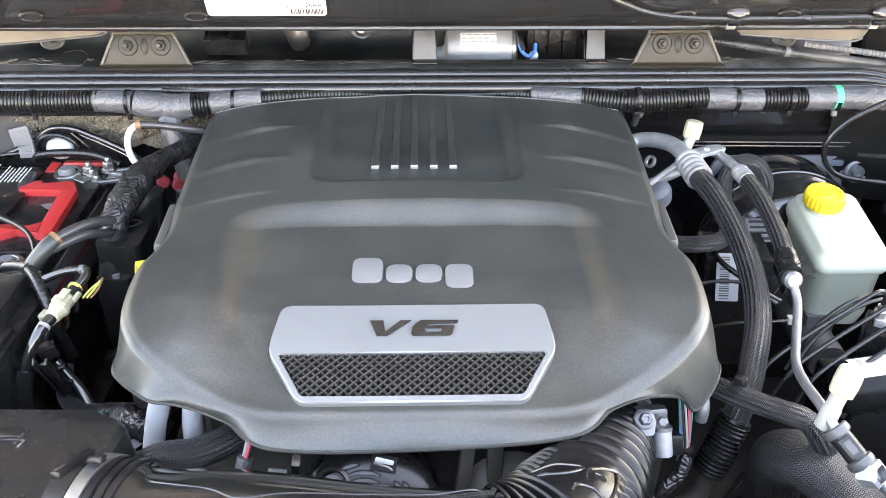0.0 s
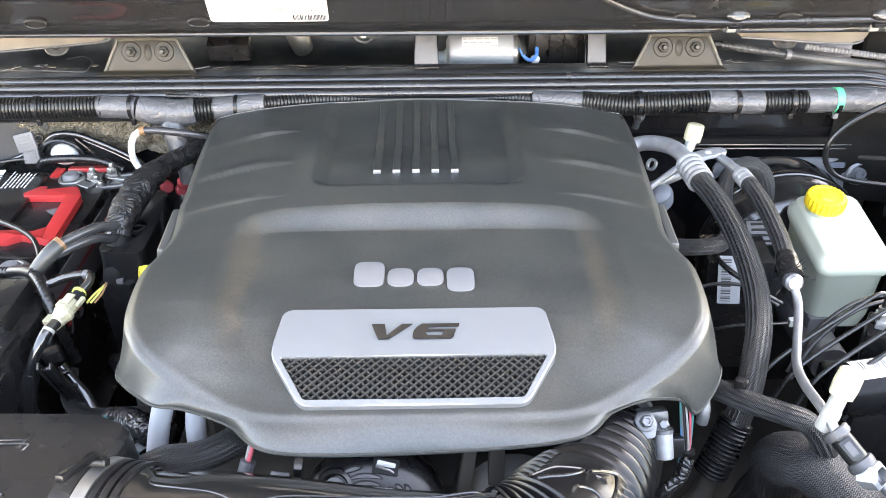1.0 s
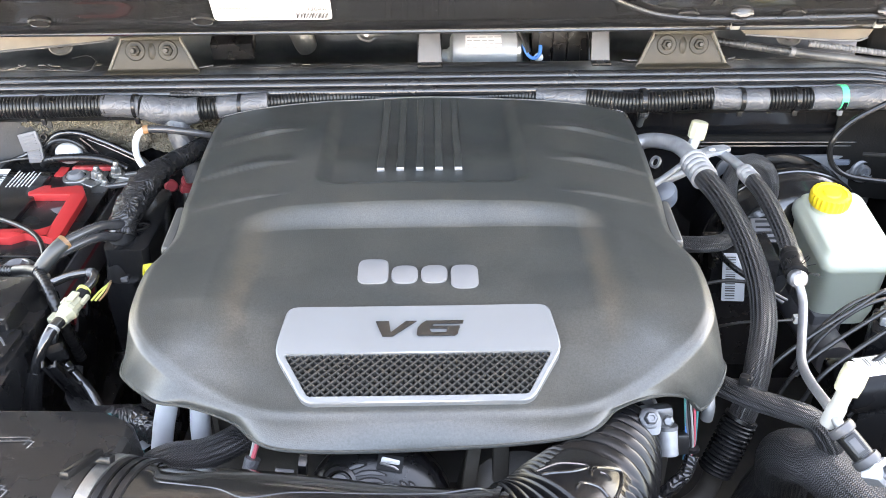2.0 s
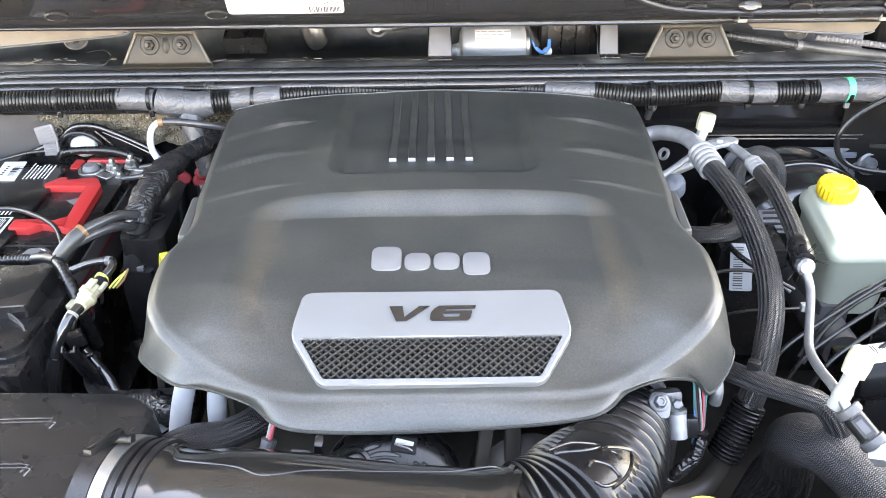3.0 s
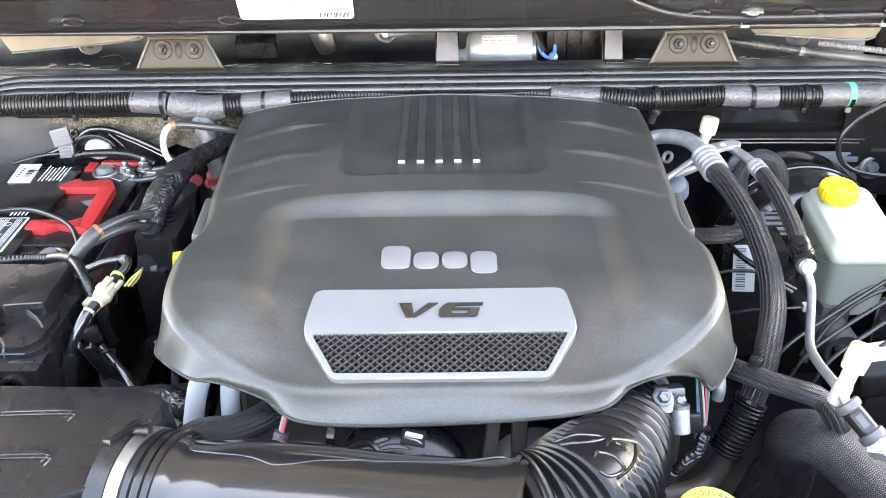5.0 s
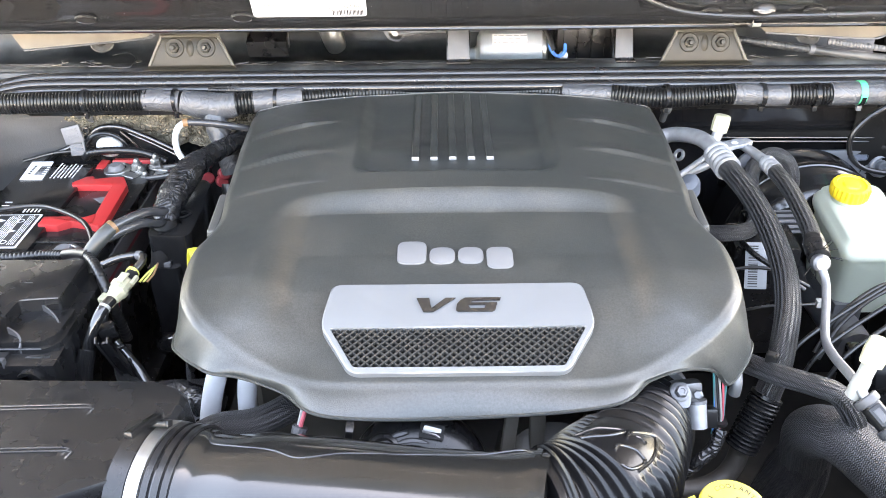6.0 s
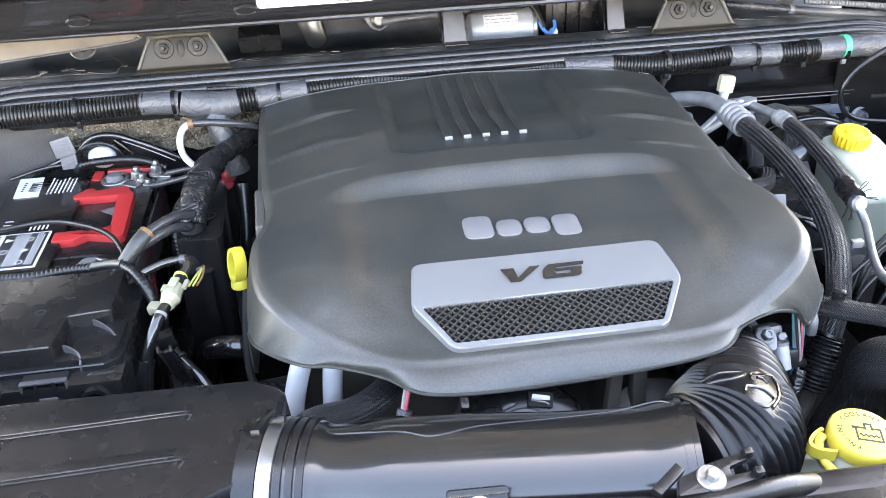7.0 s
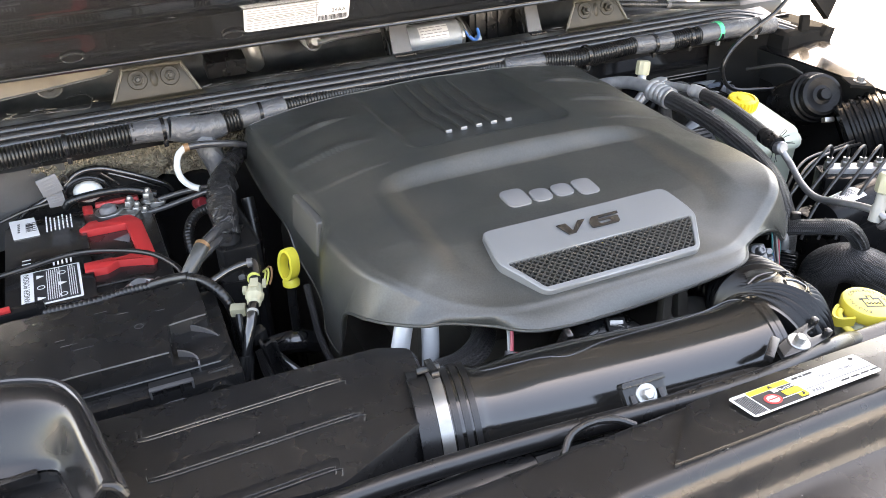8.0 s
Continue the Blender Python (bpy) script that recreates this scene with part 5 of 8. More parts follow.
# ---------------------------------------------------------------- right of the engine: brake fluid, coolant, hoses
def brake_reservoir():
    r = thing("brake_fluid_reservoir", (0.525, 0.92, 0.88), "milky white brake fluid reservoir with a ribbed yellow cap", "fluid reservoir")
    bm = bmesh.new()
    stack = ((0.036, 0.052, 0.880, 0.0), (0.040, 0.057, 0.900, 0.0), (0.0425, 0.060, 0.970, 0.9), (0.0455, 0.064, 0.976, 1.0), (0.0468, 0.0660, 0.981, 1.0), (0.0465, 0.0658, 0.9885, 1.0), (0.0445, 0.0635, 0.9935, 1.0), (0.0420, 0.0610, 0.9960, 1.0), (0.0410, 0.0600, 1.0015, 1.0), (0.0385, 0.0575, 1.0045, 1.0), (0.030, 0.045, 1.0060, 1.0))
    rings = []
    for hx, hy, z, lean in stack:
        o = rounded([(-hx, -hy), (hx, -hy), (hx, hy), (-hx, hy)], 0.017, 6)
        rings.append([bm.verts.new((0.526 + x, 0.932 + y, z + lean * y * 0.17)) for x, y in o])
    for p, q in zip(rings, rings[1:]):
        for j in range(len(p)):
            bm.faces.new((p[j], p[(j + 1) % len(p)], q[(j + 1) % len(p)], q[j]))
    bm.faces.new(rings[0][::-1])
    bm.faces.new(rings[-1])
    bmesh.ops.recalc_face_normals(bm, faces=bm.faces[:])
    part("tank", bm, TANK, r, smooth=50)
    m = pose(0.511, 0.959, 1.000, 9, 0, 0)
    part("neck", lathe([(0.021, -0.004), (0.021, 0.020), (0.016, 0.020)], m, 32), TANK, r)
    cap = part("cap", lathe([(0.0238, 0.017), (0.0244, 0.0185), (0.0247, 0.030), (0.0232, 0.0335), (0.0188, 0.0343), (0.0180, 0.0325), (0.0115, 0.0325), (0.010, 0.0350), (0, 0.0358)], m, 96, wave=lambda a, i: 1 + (0.03 * math.cos(24 * a) if 1 <= i <= 3 else 0)), YELLOW, r, "ribbed yellow screw cap")
    base = thing("master_cylinder", (0.50, 0.93, 0.80), "grey cast brake master cylinder under its reservoir", "master cylinder")
    part("body", tube([(0.50, 1.06, 0.86), (0.50, 0.82, 0.865)], 0.024, 20), DARK_ALU, base)
    part("neck", block((0.04, 0.10, 0.04), pose(0.505, 0.92, 0.86), 0.008), DARK_ALU, base)


def brake_booster():
    b = thing("brake_booster", (0.48, 1.06, 0.85), "large glossy black brake booster drum on the firewall", "brake booster")
    m = pose(0.508, 1.115, 0.895, 90, 0, 0)
    part("drum", lathe([(0.02, 0.124), (0.070, 0.121), (0.094, 0.117), (0.104, 0.110), (0.108, 0.100), (0.110, 0.078), (0.116, 0.068), (0.1185, 0.064), (0.1185, 0.050), (0.1135, 0.046), (0.116, 0.036), (0.119, 0.012), (0.117, 0.0), (0.05, -0.02)], m, 64), GLOSS, b)
    part("rim", lathe([(0.1187, 0.052), (0.1210, 0.054), (0.1215, 0.058), (0.1205, 0.063), (0.1187, 0.064)], m, 64), GLOSS, b)
    pl = thing("mounting_plate", (0.52, 1.14, 0.90), "pale grey steel mounting plate bolted to the firewall", "plate")
    upright = Matrix(((1, 0, 0, 0), (0, 0, -1, 1.142), (0, 1, 0, 0), (0, 0, 0, 1)))
    part("plate", prism(rounded([(0.425, 0.890), (0.665, 0.890), (0.668, 0.962), (0.655, 0.990), (0.632, 0.9965), (0.440, 0.9965), (0.425, 0.985)], 0.010), 0.006, upright, 0.0015), PALE_STEEL, pl)
    boss = part("boss", lathe([(0.019, 0), (0.018, 0.004), (0.0145, 0.006), (0.0125, 0.004), (0.010, 0.004), (0.009, 0.009), (0.0075, 0.011), (0.004, 0.011), (0.0035, 0.008), (0, 0.008)], pose(0.644, 1.136, 0.972, 82), 32), PALE_STEEL, pl, "round boss with a bolt")
    part("slot", block((0.030, 0.002, 0.009), pose(0.606, 1.1355, 0.982), 0.003), CANISTER, pl)


def coolant_tank():
    t = thing("coolant_bottle", (0.19, 0.40, 0.90), "milky coolant bottle with a printed yellow cap", "coolant bottle")
    part("bottle", lathe([(0.001, 0.90), (0.045, 0.90), (0.048, 0.91), (0.048, 0.975), (0.042, 0.995), (0.028, 1.005), (0.0245, 1.022), (0.022, 1.026)], pose(0.193, 0.406, 0), 36), TANK, t)
    m = pose(0.193, 0.407, 1.022, 6, 3, 0) @ Matrix.Scale(0.85, 4)
    cap = part("cap", lathe([(0.0280, 0.004), (0.0300, 0.005), (0.0312, 0.007), (0.0316, 0.0170), (0.0300, 0.0200), (0.0272, 0.0208), (0, 0.0208)], m, 56), PALE_YELLOW, t, "pale yellow snap cap with black print")
    part("collar", lathe([(0.0265, -0.006), (0.0290, -0.005), (0.0290, 0.004), (0.0265, 0.005)], m, 40), TANK, t, "milky neck collar")
    ring = [(-0.0318, 0.010, 0.010), (-0.038, 0.006, 0.006), (-0.0385, -0.006, -0.001), (-0.034, -0.018, -0.005), (-0.024, -0.030, -0.007), (-0.008, -0.037, -0.007), (0.010, -0.037, -0.007), (0.026, -0.029, -0.007), (0.036, -0.012, -0.007)]
    part("tether", tube([m @ Vector(p) for p in ring], 0.0036, 10, flat=0.75), PALE_YELLOW, cap, "yellow tether strap")
    part("thumb_tab", sheet(lambda u, v: m @ Vector((-0.0300 - 0.016 * math.sin(math.pi * u) ** 0.8, 0.014 - 0.024 * u, 0.013 - 0.012 * v - 0.004 * math.sin(math.pi * u))), 14, 5, 0.003), PALE_YELLOW, cap, "rounded thumb tab")
    for i, ch in enumerate("ENGINE COOLANT ONLY"):
        if ch != " ":
            a = radians(228 - 15.2 * i)
            lettering(ch, 0.0066, m @ pose(0.0222 * math.cos(a), 0.0222 * math.sin(a), 0.0209, 0, 0, math.degrees(a) - 90), INK, cap, depth=0.0001, bold=0.00012)
    # a radiator with wavy coolant, drawn in black lines
    up = m @ pose(0.003, -0.002, 0.0208, 0, 0, -18)
    bars([(-0.012, -0.010, 0.024, 0.0022), (-0.012, 0.005, 0.0085, 0.0022), (0.0035, 0.005, 0.0085, 0.0022), (-0.012, -0.010, 0.0020, 0.017), (0.010, -0.010, 0.0020, 0.017), (-0.0145, 0.0040, 0.005, 0.0034), (-0.0035, 0.004, 0.002, 0.008), (0.0025, 0.004, 0.002, 0.008), (-0.0035, 0.0105, 0.008, 0.002)], up, INK, cap, "symbol", 0.0002)
    wave = [(-0.009 + 0.0009 * k, -0.003 + 0.0012 * math.sin(1.25 * k), 0.0002) for k in range(21)]
    part("symbol_wave", tube([up @ Vector(p) for p in wave], 0.0006, 6, 0.0008), INK, cap)


def ac_lines():
    """Two air-conditioning hoses with their crimped ends, pipes and service ports."""
    a = thing("suction_hose", (0.33, 0.80, 0.93), "thick braided black air-conditioning hose with crimped aluminium end", "hose")
    part("pipe", tube([(0.245, 1.05, 1.040), (0.270, 1.062, 1.050), (0.297, 1.060, 1.060), (0.318, 1.030, 1.070), (0.326, 0.995, 1.076), (0.329, 0.955, 1.077)], 0.0105, 18), ALU, a, "bent dull aluminium pipe")
    crimp = lambda s, q: 1 + 0.10 * (abs(math.sin(math.pi * s / 0.0095)) ** 0.6 - 0.5)
    part("crimp", tube([(0.328, 0.965, 1.077), (0.333, 0.922, 1.0725)], 0.0158, 24, 0.0012, wave=crimp), ALU, a, "crimped aluminium ferrule")
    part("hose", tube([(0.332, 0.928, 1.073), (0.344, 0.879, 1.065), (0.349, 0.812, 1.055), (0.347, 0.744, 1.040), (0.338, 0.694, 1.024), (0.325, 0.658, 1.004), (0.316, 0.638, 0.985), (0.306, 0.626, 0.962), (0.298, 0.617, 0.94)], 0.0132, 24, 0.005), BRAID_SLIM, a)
    cap = part("service_port", tube([(0.336, 1.003, 1.070), (0.347, 1.015, 1.088)], 0.007, 14), ALU, a)
    part("port_cap", lathe([(0.0085, 0), (0.0105, 0.001), (0.0112, 0.012), (0.0105, 0.022), (0.0085, 0.0235), (0, 0.0235)], Matrix.Translation((0.345, 1.014, 1.083)) @ pose(0, 0, 0, -8, 10, 0), 36, wave=lambda q, i: 1 + (0.05 if 1 <= i <= 3 else 0) * math.cos(9 * q)), CREAM, cap, "cream plastic port cap")
    b = thing("liquid_hose", (0.39, 0.80, 0.93), "thinner braided hose with crimped end and aluminium pipe", "hose")
    part("pipe", tube([(0.300, 1.010, 1.02), (0.335, 1.005, 1.04), (0.358, 1.012, 1.058), (0.376, 1.018, 1.063), (0.384, 0.985, 1.067), (0.386, 0.945, 1.073)], 0.0062, 14), ALU, b, "thin bent aluminium pipe")
    tie = part("tie_plate", prism(rounded([(0.340, 1.000), (0.351, 0.985), (0.378, 0.997), (0.392, 1.005), (0.387, 1.018), (0.371, 1.016)], 0.005), 0.005, pose(0, 0, 1.068), 0.0012), ALU, b, "cast aluminium tie plate")
    part("rivet", lathe([(0, 0.002), (0.0035, 0.0015), (0.0045, 0)], pose(0.364, 1.001, 1.073), 16), BRIGHT_ALU, tie)
    part("flange", lathe([(0.0055, -0.002), (0.0085, -0.002), (0.0085, 0.002), (0.0055, 0.002), (0.0055, -0.002)], pose(0.299, 1.022, 1.046, 60, 0, -65), 24), ALU, b, "pale flange ring")
    part("stay", tube([(0.262, 0.957, 1.028), (0.300, 0.978, 1.045), (0.322, 0.990, 1.055), (0.345, 1.003, 1.066)], 0.0042, 12), ALU, b, "straight aluminium stay")
    part("crimp", tube([(0.386, 0.938, 1.0735), (0.3885, 0.912, 1.0735)], 0.0102, 22, 0.0012, wave=crimp), ALU, b, "crimped aluminium ferrule")
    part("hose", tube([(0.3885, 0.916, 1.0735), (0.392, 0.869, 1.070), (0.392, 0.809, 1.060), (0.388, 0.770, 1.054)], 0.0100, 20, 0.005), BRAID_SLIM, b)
    part("crimp", tube([(0.388, 0.775, 1.0545), (0.3835, 0.742, 1.051)], 0.0118, 20, 0.0012, wave=crimpled), BLACK, b)
    part("collar", lathe([(0, -0.008), (0.007, -0.008), (0.0096, -0.004), (0.0096, 0.005), (0.007, 0.008), (0, 0.008)], Matrix.Translation((0.3825, 0.736, 1.049)) @ pose(0, 0, 0, 70, 0, 0), 22), PIPE_ALU, b)
    rnd = random.Random(31)
    for k in range(10):
        a0 = rnd.uniform(0, 2 * math.pi)
        base = Vector((0.3835 + 0.011 * math.cos(a0), 0.744, 1.051 + 0.011 * math.sin(a0)))
        tip = base + Vector((0.013 * math.cos(a0) + rnd.uniform(-0.003, 0.003), rnd.uniform(-0.012, -0.002), 0.012 * math.sin(a0) + rnd.uniform(-0.003, 0.003)))
        part("frayed_strand", tube([base, base.lerp(tip, 0.5) + Vector((0, rnd.uniform(-0.003, 0.001), 0.001)), tip], 0.0005, 4), RUBBER, b)
    part("lower_pipe", tube([(0.382, 0.735, 1.049), (0.384, 0.715, 1.034), (0.371, 0.675, 1.020), (0.355, 0.634, 1.022), (0.340, 0.585, 1.040), (0.334, 0.535, 1.054), (0.340, 0.510, 1.046), (0.365, 0.492, 1.022), (0.395, 0.470, 0.995), (0.43, 0.44, 0.96)], 0.0046, 14), PIPE_ALU, b, "bare aluminium pipe")
    port = part("service_port", lathe([(0.0078, -0.014), (0.0078, 0.004), (0.0068, 0.008), (0.0068, 0.024), (0.006, 0.025), (0, 0.025)], Matrix.Translation((0.336, 0.527, 1.056)) @ pose(0, 0, 0, -4, 12, 0), 22), WHITE, b, "pale port body")
    part("port_cap", lathe([(0.0080, 0.021), (0.0104, 0.022), (0.0112, 0.033), (0.0106, 0.043), (0.0090, 0.045), (0, 0.0445)], Matrix.Translation((0.336, 0.527, 1.056)) @ pose(0, 0, 0, -4, 12, 0), 12, wave=lambda q, i: 1 + (0.04 if 1 <= i <= 3 else 0) * math.cos(6 * q)), CREAM, port, "cream plastic port cap")
    way = (Vector((0.364, 0.486, 1.022)) - Vector((0.337, 0.519, 1.048))).normalized()
    cm = Matrix.Translation((0.337, 0.519, 1.048)) @ way.to_track_quat("Z", "X").to_matrix().to_4x4()
    part("coupling", lathe([(0.006, 0), (0.0092, 0.002), (0.0092, 0.034), (0.006, 0.036)], cm, 22), BLACK, b, "black quick coupling")
    for h in (0.0, 0.030):
        part("collar", lathe([(0.0093, h), (0.0115, h + 0.001), (0.0118, h + 0.006), (0.0110, h + 0.008), (0.0093, h + 0.0085)], cm, 24), SLEEVE, b, "grey coupling collar")
    side = cm.to_3x3().inverted() @ Vector((-0.25, -0.75, 0.6))
    turn = Matrix.Rotation(math.atan2(side.y, side.x), 4, "Z")
    part("coupling_frame", block((0.003, 0.011, 0.018), cm @ turn @ pose(0.0095, 0, 0.010), 0.0008), BLACK, b)
    part("coupling_window", block((0.001, 0.006, 0.012), cm @ turn @ pose(0.0114, 0, 0.013), 0.0002), SLEEVE, b)
    part("nut", lathe([(0.008, -0.010), (0.012, -0.008), (0.012, 0.006), (0.008, 0.008)], Matrix.Translation((0.362, 0.488, 1.026)) @ pose(0, 0, 0, 60, 0, 40), 6), ALU, b)


crimpled = crumpled(3, 0.10)


def side_hoses():
    boot = thing("ribbed_boot", (0.29, 0.61, 0.88), "black corrugated rubber boot round a hose", "boot")
    part("boot", tube([(0.303, 0.622, 0.958), (0.291, 0.612, 0.930), (0.281, 0.605, 0.906)], 0.0158, 28, 0.0011, wave=rings_wave(0.0046, 0.20, 0.7)), DRUM, boot)
    part("boot_rim", tube([(0.3045, 0.623, 0.9615), (0.303, 0.622, 0.9585)], 0.0164, 28, 0.002), RUBBER, boot)
    part("elbow", tube([(0.281, 0.605, 0.910), (0.277, 0.602, 0.888), (0.266, 0.597, 0.872), (0.245, 0.590, 0.865), (0.215, 0.585, 0.866)], 0.0106, 18), ELBOW, boot, "dull brown metal elbow")
    cr = thing("braided_line", (0.34, 0.58, 0.99), "black braided line crossing over the hose", "hose")
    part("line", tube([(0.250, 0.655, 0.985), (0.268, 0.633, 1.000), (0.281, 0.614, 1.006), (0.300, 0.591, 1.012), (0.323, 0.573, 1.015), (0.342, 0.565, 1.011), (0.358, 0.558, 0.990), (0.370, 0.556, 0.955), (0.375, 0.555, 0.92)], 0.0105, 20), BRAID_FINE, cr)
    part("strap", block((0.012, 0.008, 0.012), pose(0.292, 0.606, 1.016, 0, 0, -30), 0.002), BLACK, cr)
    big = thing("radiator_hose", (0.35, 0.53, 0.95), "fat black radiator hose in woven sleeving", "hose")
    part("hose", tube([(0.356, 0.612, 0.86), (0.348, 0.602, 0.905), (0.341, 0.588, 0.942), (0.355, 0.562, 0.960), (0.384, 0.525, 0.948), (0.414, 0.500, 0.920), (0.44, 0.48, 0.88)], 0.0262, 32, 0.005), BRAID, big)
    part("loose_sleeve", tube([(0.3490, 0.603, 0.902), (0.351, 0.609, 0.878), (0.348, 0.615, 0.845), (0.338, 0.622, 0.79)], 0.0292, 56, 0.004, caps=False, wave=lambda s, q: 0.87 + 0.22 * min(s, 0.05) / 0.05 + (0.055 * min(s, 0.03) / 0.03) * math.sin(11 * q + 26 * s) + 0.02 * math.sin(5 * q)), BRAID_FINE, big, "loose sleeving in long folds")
    loop = thing("heater_hose", (0.42, 1.03, 0.98), "small black braided hose bent in a loop", "hose")
    part("hose", tube([(0.410, 1.010, 0.96), (0.403, 1.016, 1.000), (0.403, 1.020, 1.022), (0.412, 1.022, 1.038), (0.430, 1.022, 1.045), (0.449, 1.020, 1.034), (0.459, 1.018, 1.010), (0.462, 1.02, 0.97)], 0.0108, 18), BRAID, loop)
    can = thing("blue_grey_canister", (0.315, 1.0, 0.99), "blue-grey plastic canister behind the pipes", "canister")
    part("body", lathe([(0, 0.020), (0.010, 0.0185), (0.017, 0.013), (0.0195, 0.004), (0.0185, -0.010), (0.013, -0.022), (0, -0.024)], pose(0.310, 1.006, 1.006, 28, -20, 0), 28), CANISTER, can)
    low = thing("vacuum_hose", (0.34, 0.89, 0.99), "black braided hose passing behind the engine cover", "hose")
    part("hose", tube([(0.262, 0.895, 1.000), (0.300, 0.888, 1.000), (0.335, 0.886, 1.000), (0.365, 0.902, 0.995), (0.390, 0.945, 0.985), (0.405, 0.985, 0.965)], 0.0105, 16), BRAID_FINE, low)
    wire = thing("ground_wire", (0.62, 1.03, 1.05), "thin black cable looping down from the firewall", "cable")
    part("cable", tube([(0.70, 1.085, 1.205), (0.69, 1.065, 1.165), (0.655, 1.057, 1.135), (0.60, 1.05, 1.112), (0.560, 1.047, 1.088), (0.541, 1.045, 1.060), (0.548, 1.045, 1.030), (0.575, 1.045, 1.010), (0.63, 1.04, 1.002), (0.68, 1.03, 1.00)], 0.0038, 10), RUBBER, wire)

    sw = thing("sensor_wire", (0.37, 0.745, 0.985), "thin black wire with a white clip behind the hoses", "wire")
    part("wire", tube([(0.300, 0.760, 0.965), (0.337, 0.746, 0.985), (0.370, 0.744, 0.988), (0.396, 0.7435, 0.990)], 0.0016, 8), RUBBER, sw)
    part("clip", block((0.014, 0.008, 0.009), pose(0.400, 0.7435, 0.986), 0.0015), WHITE, sw, "white plastic wire clip")
    sw2 = thing("sensor_wire", (0.35, 0.79, 0.985), "thin black wire looping behind the hoses", "wire")
    part("wire", tube([(0.290, 0.775, 0.955), (0.300, 0.800, 0.985), (0.325, 0.815, 0.992), (0.370, 0.815, 0.990), (0.41, 0.80, 0.975)], 0.0022, 8), RUBBER, sw2)
    cw = thing("sensor_wire", (0.36, 0.88, 0.97), "thin corrugated black wire behind the hoses", "wire")
    part("wire", tube([(0.345, 0.918, 0.985), (0.356, 0.905, 0.982), (0.363, 0.884, 0.978), (0.371, 0.866, 0.976), (0.392, 0.846, 0.968), (0.42, 0.83, 0.95)], 0.0036, 12, 0.001, wave=rings_wave(0.004, 0.10)), LOOM, cw)
    vp = thing("slotted_plate", (0.435, 0.945, 0.98), "blue-grey slotted metal plate behind the hoses", "plate")
    pm = pose(0.447, 0.972, 0.966, 40, 0, 0)
    part("plate", block((0.046, 0.034, 0.006), pm, 0.0015), SLEEVE, vp)
    for k in range(4):
        part("slot", block((0.034, 0.003, 0.002), pm @ pose(0, -0.012 + 0.008 * k, 0.0052), 0.0006), MATT, vp)


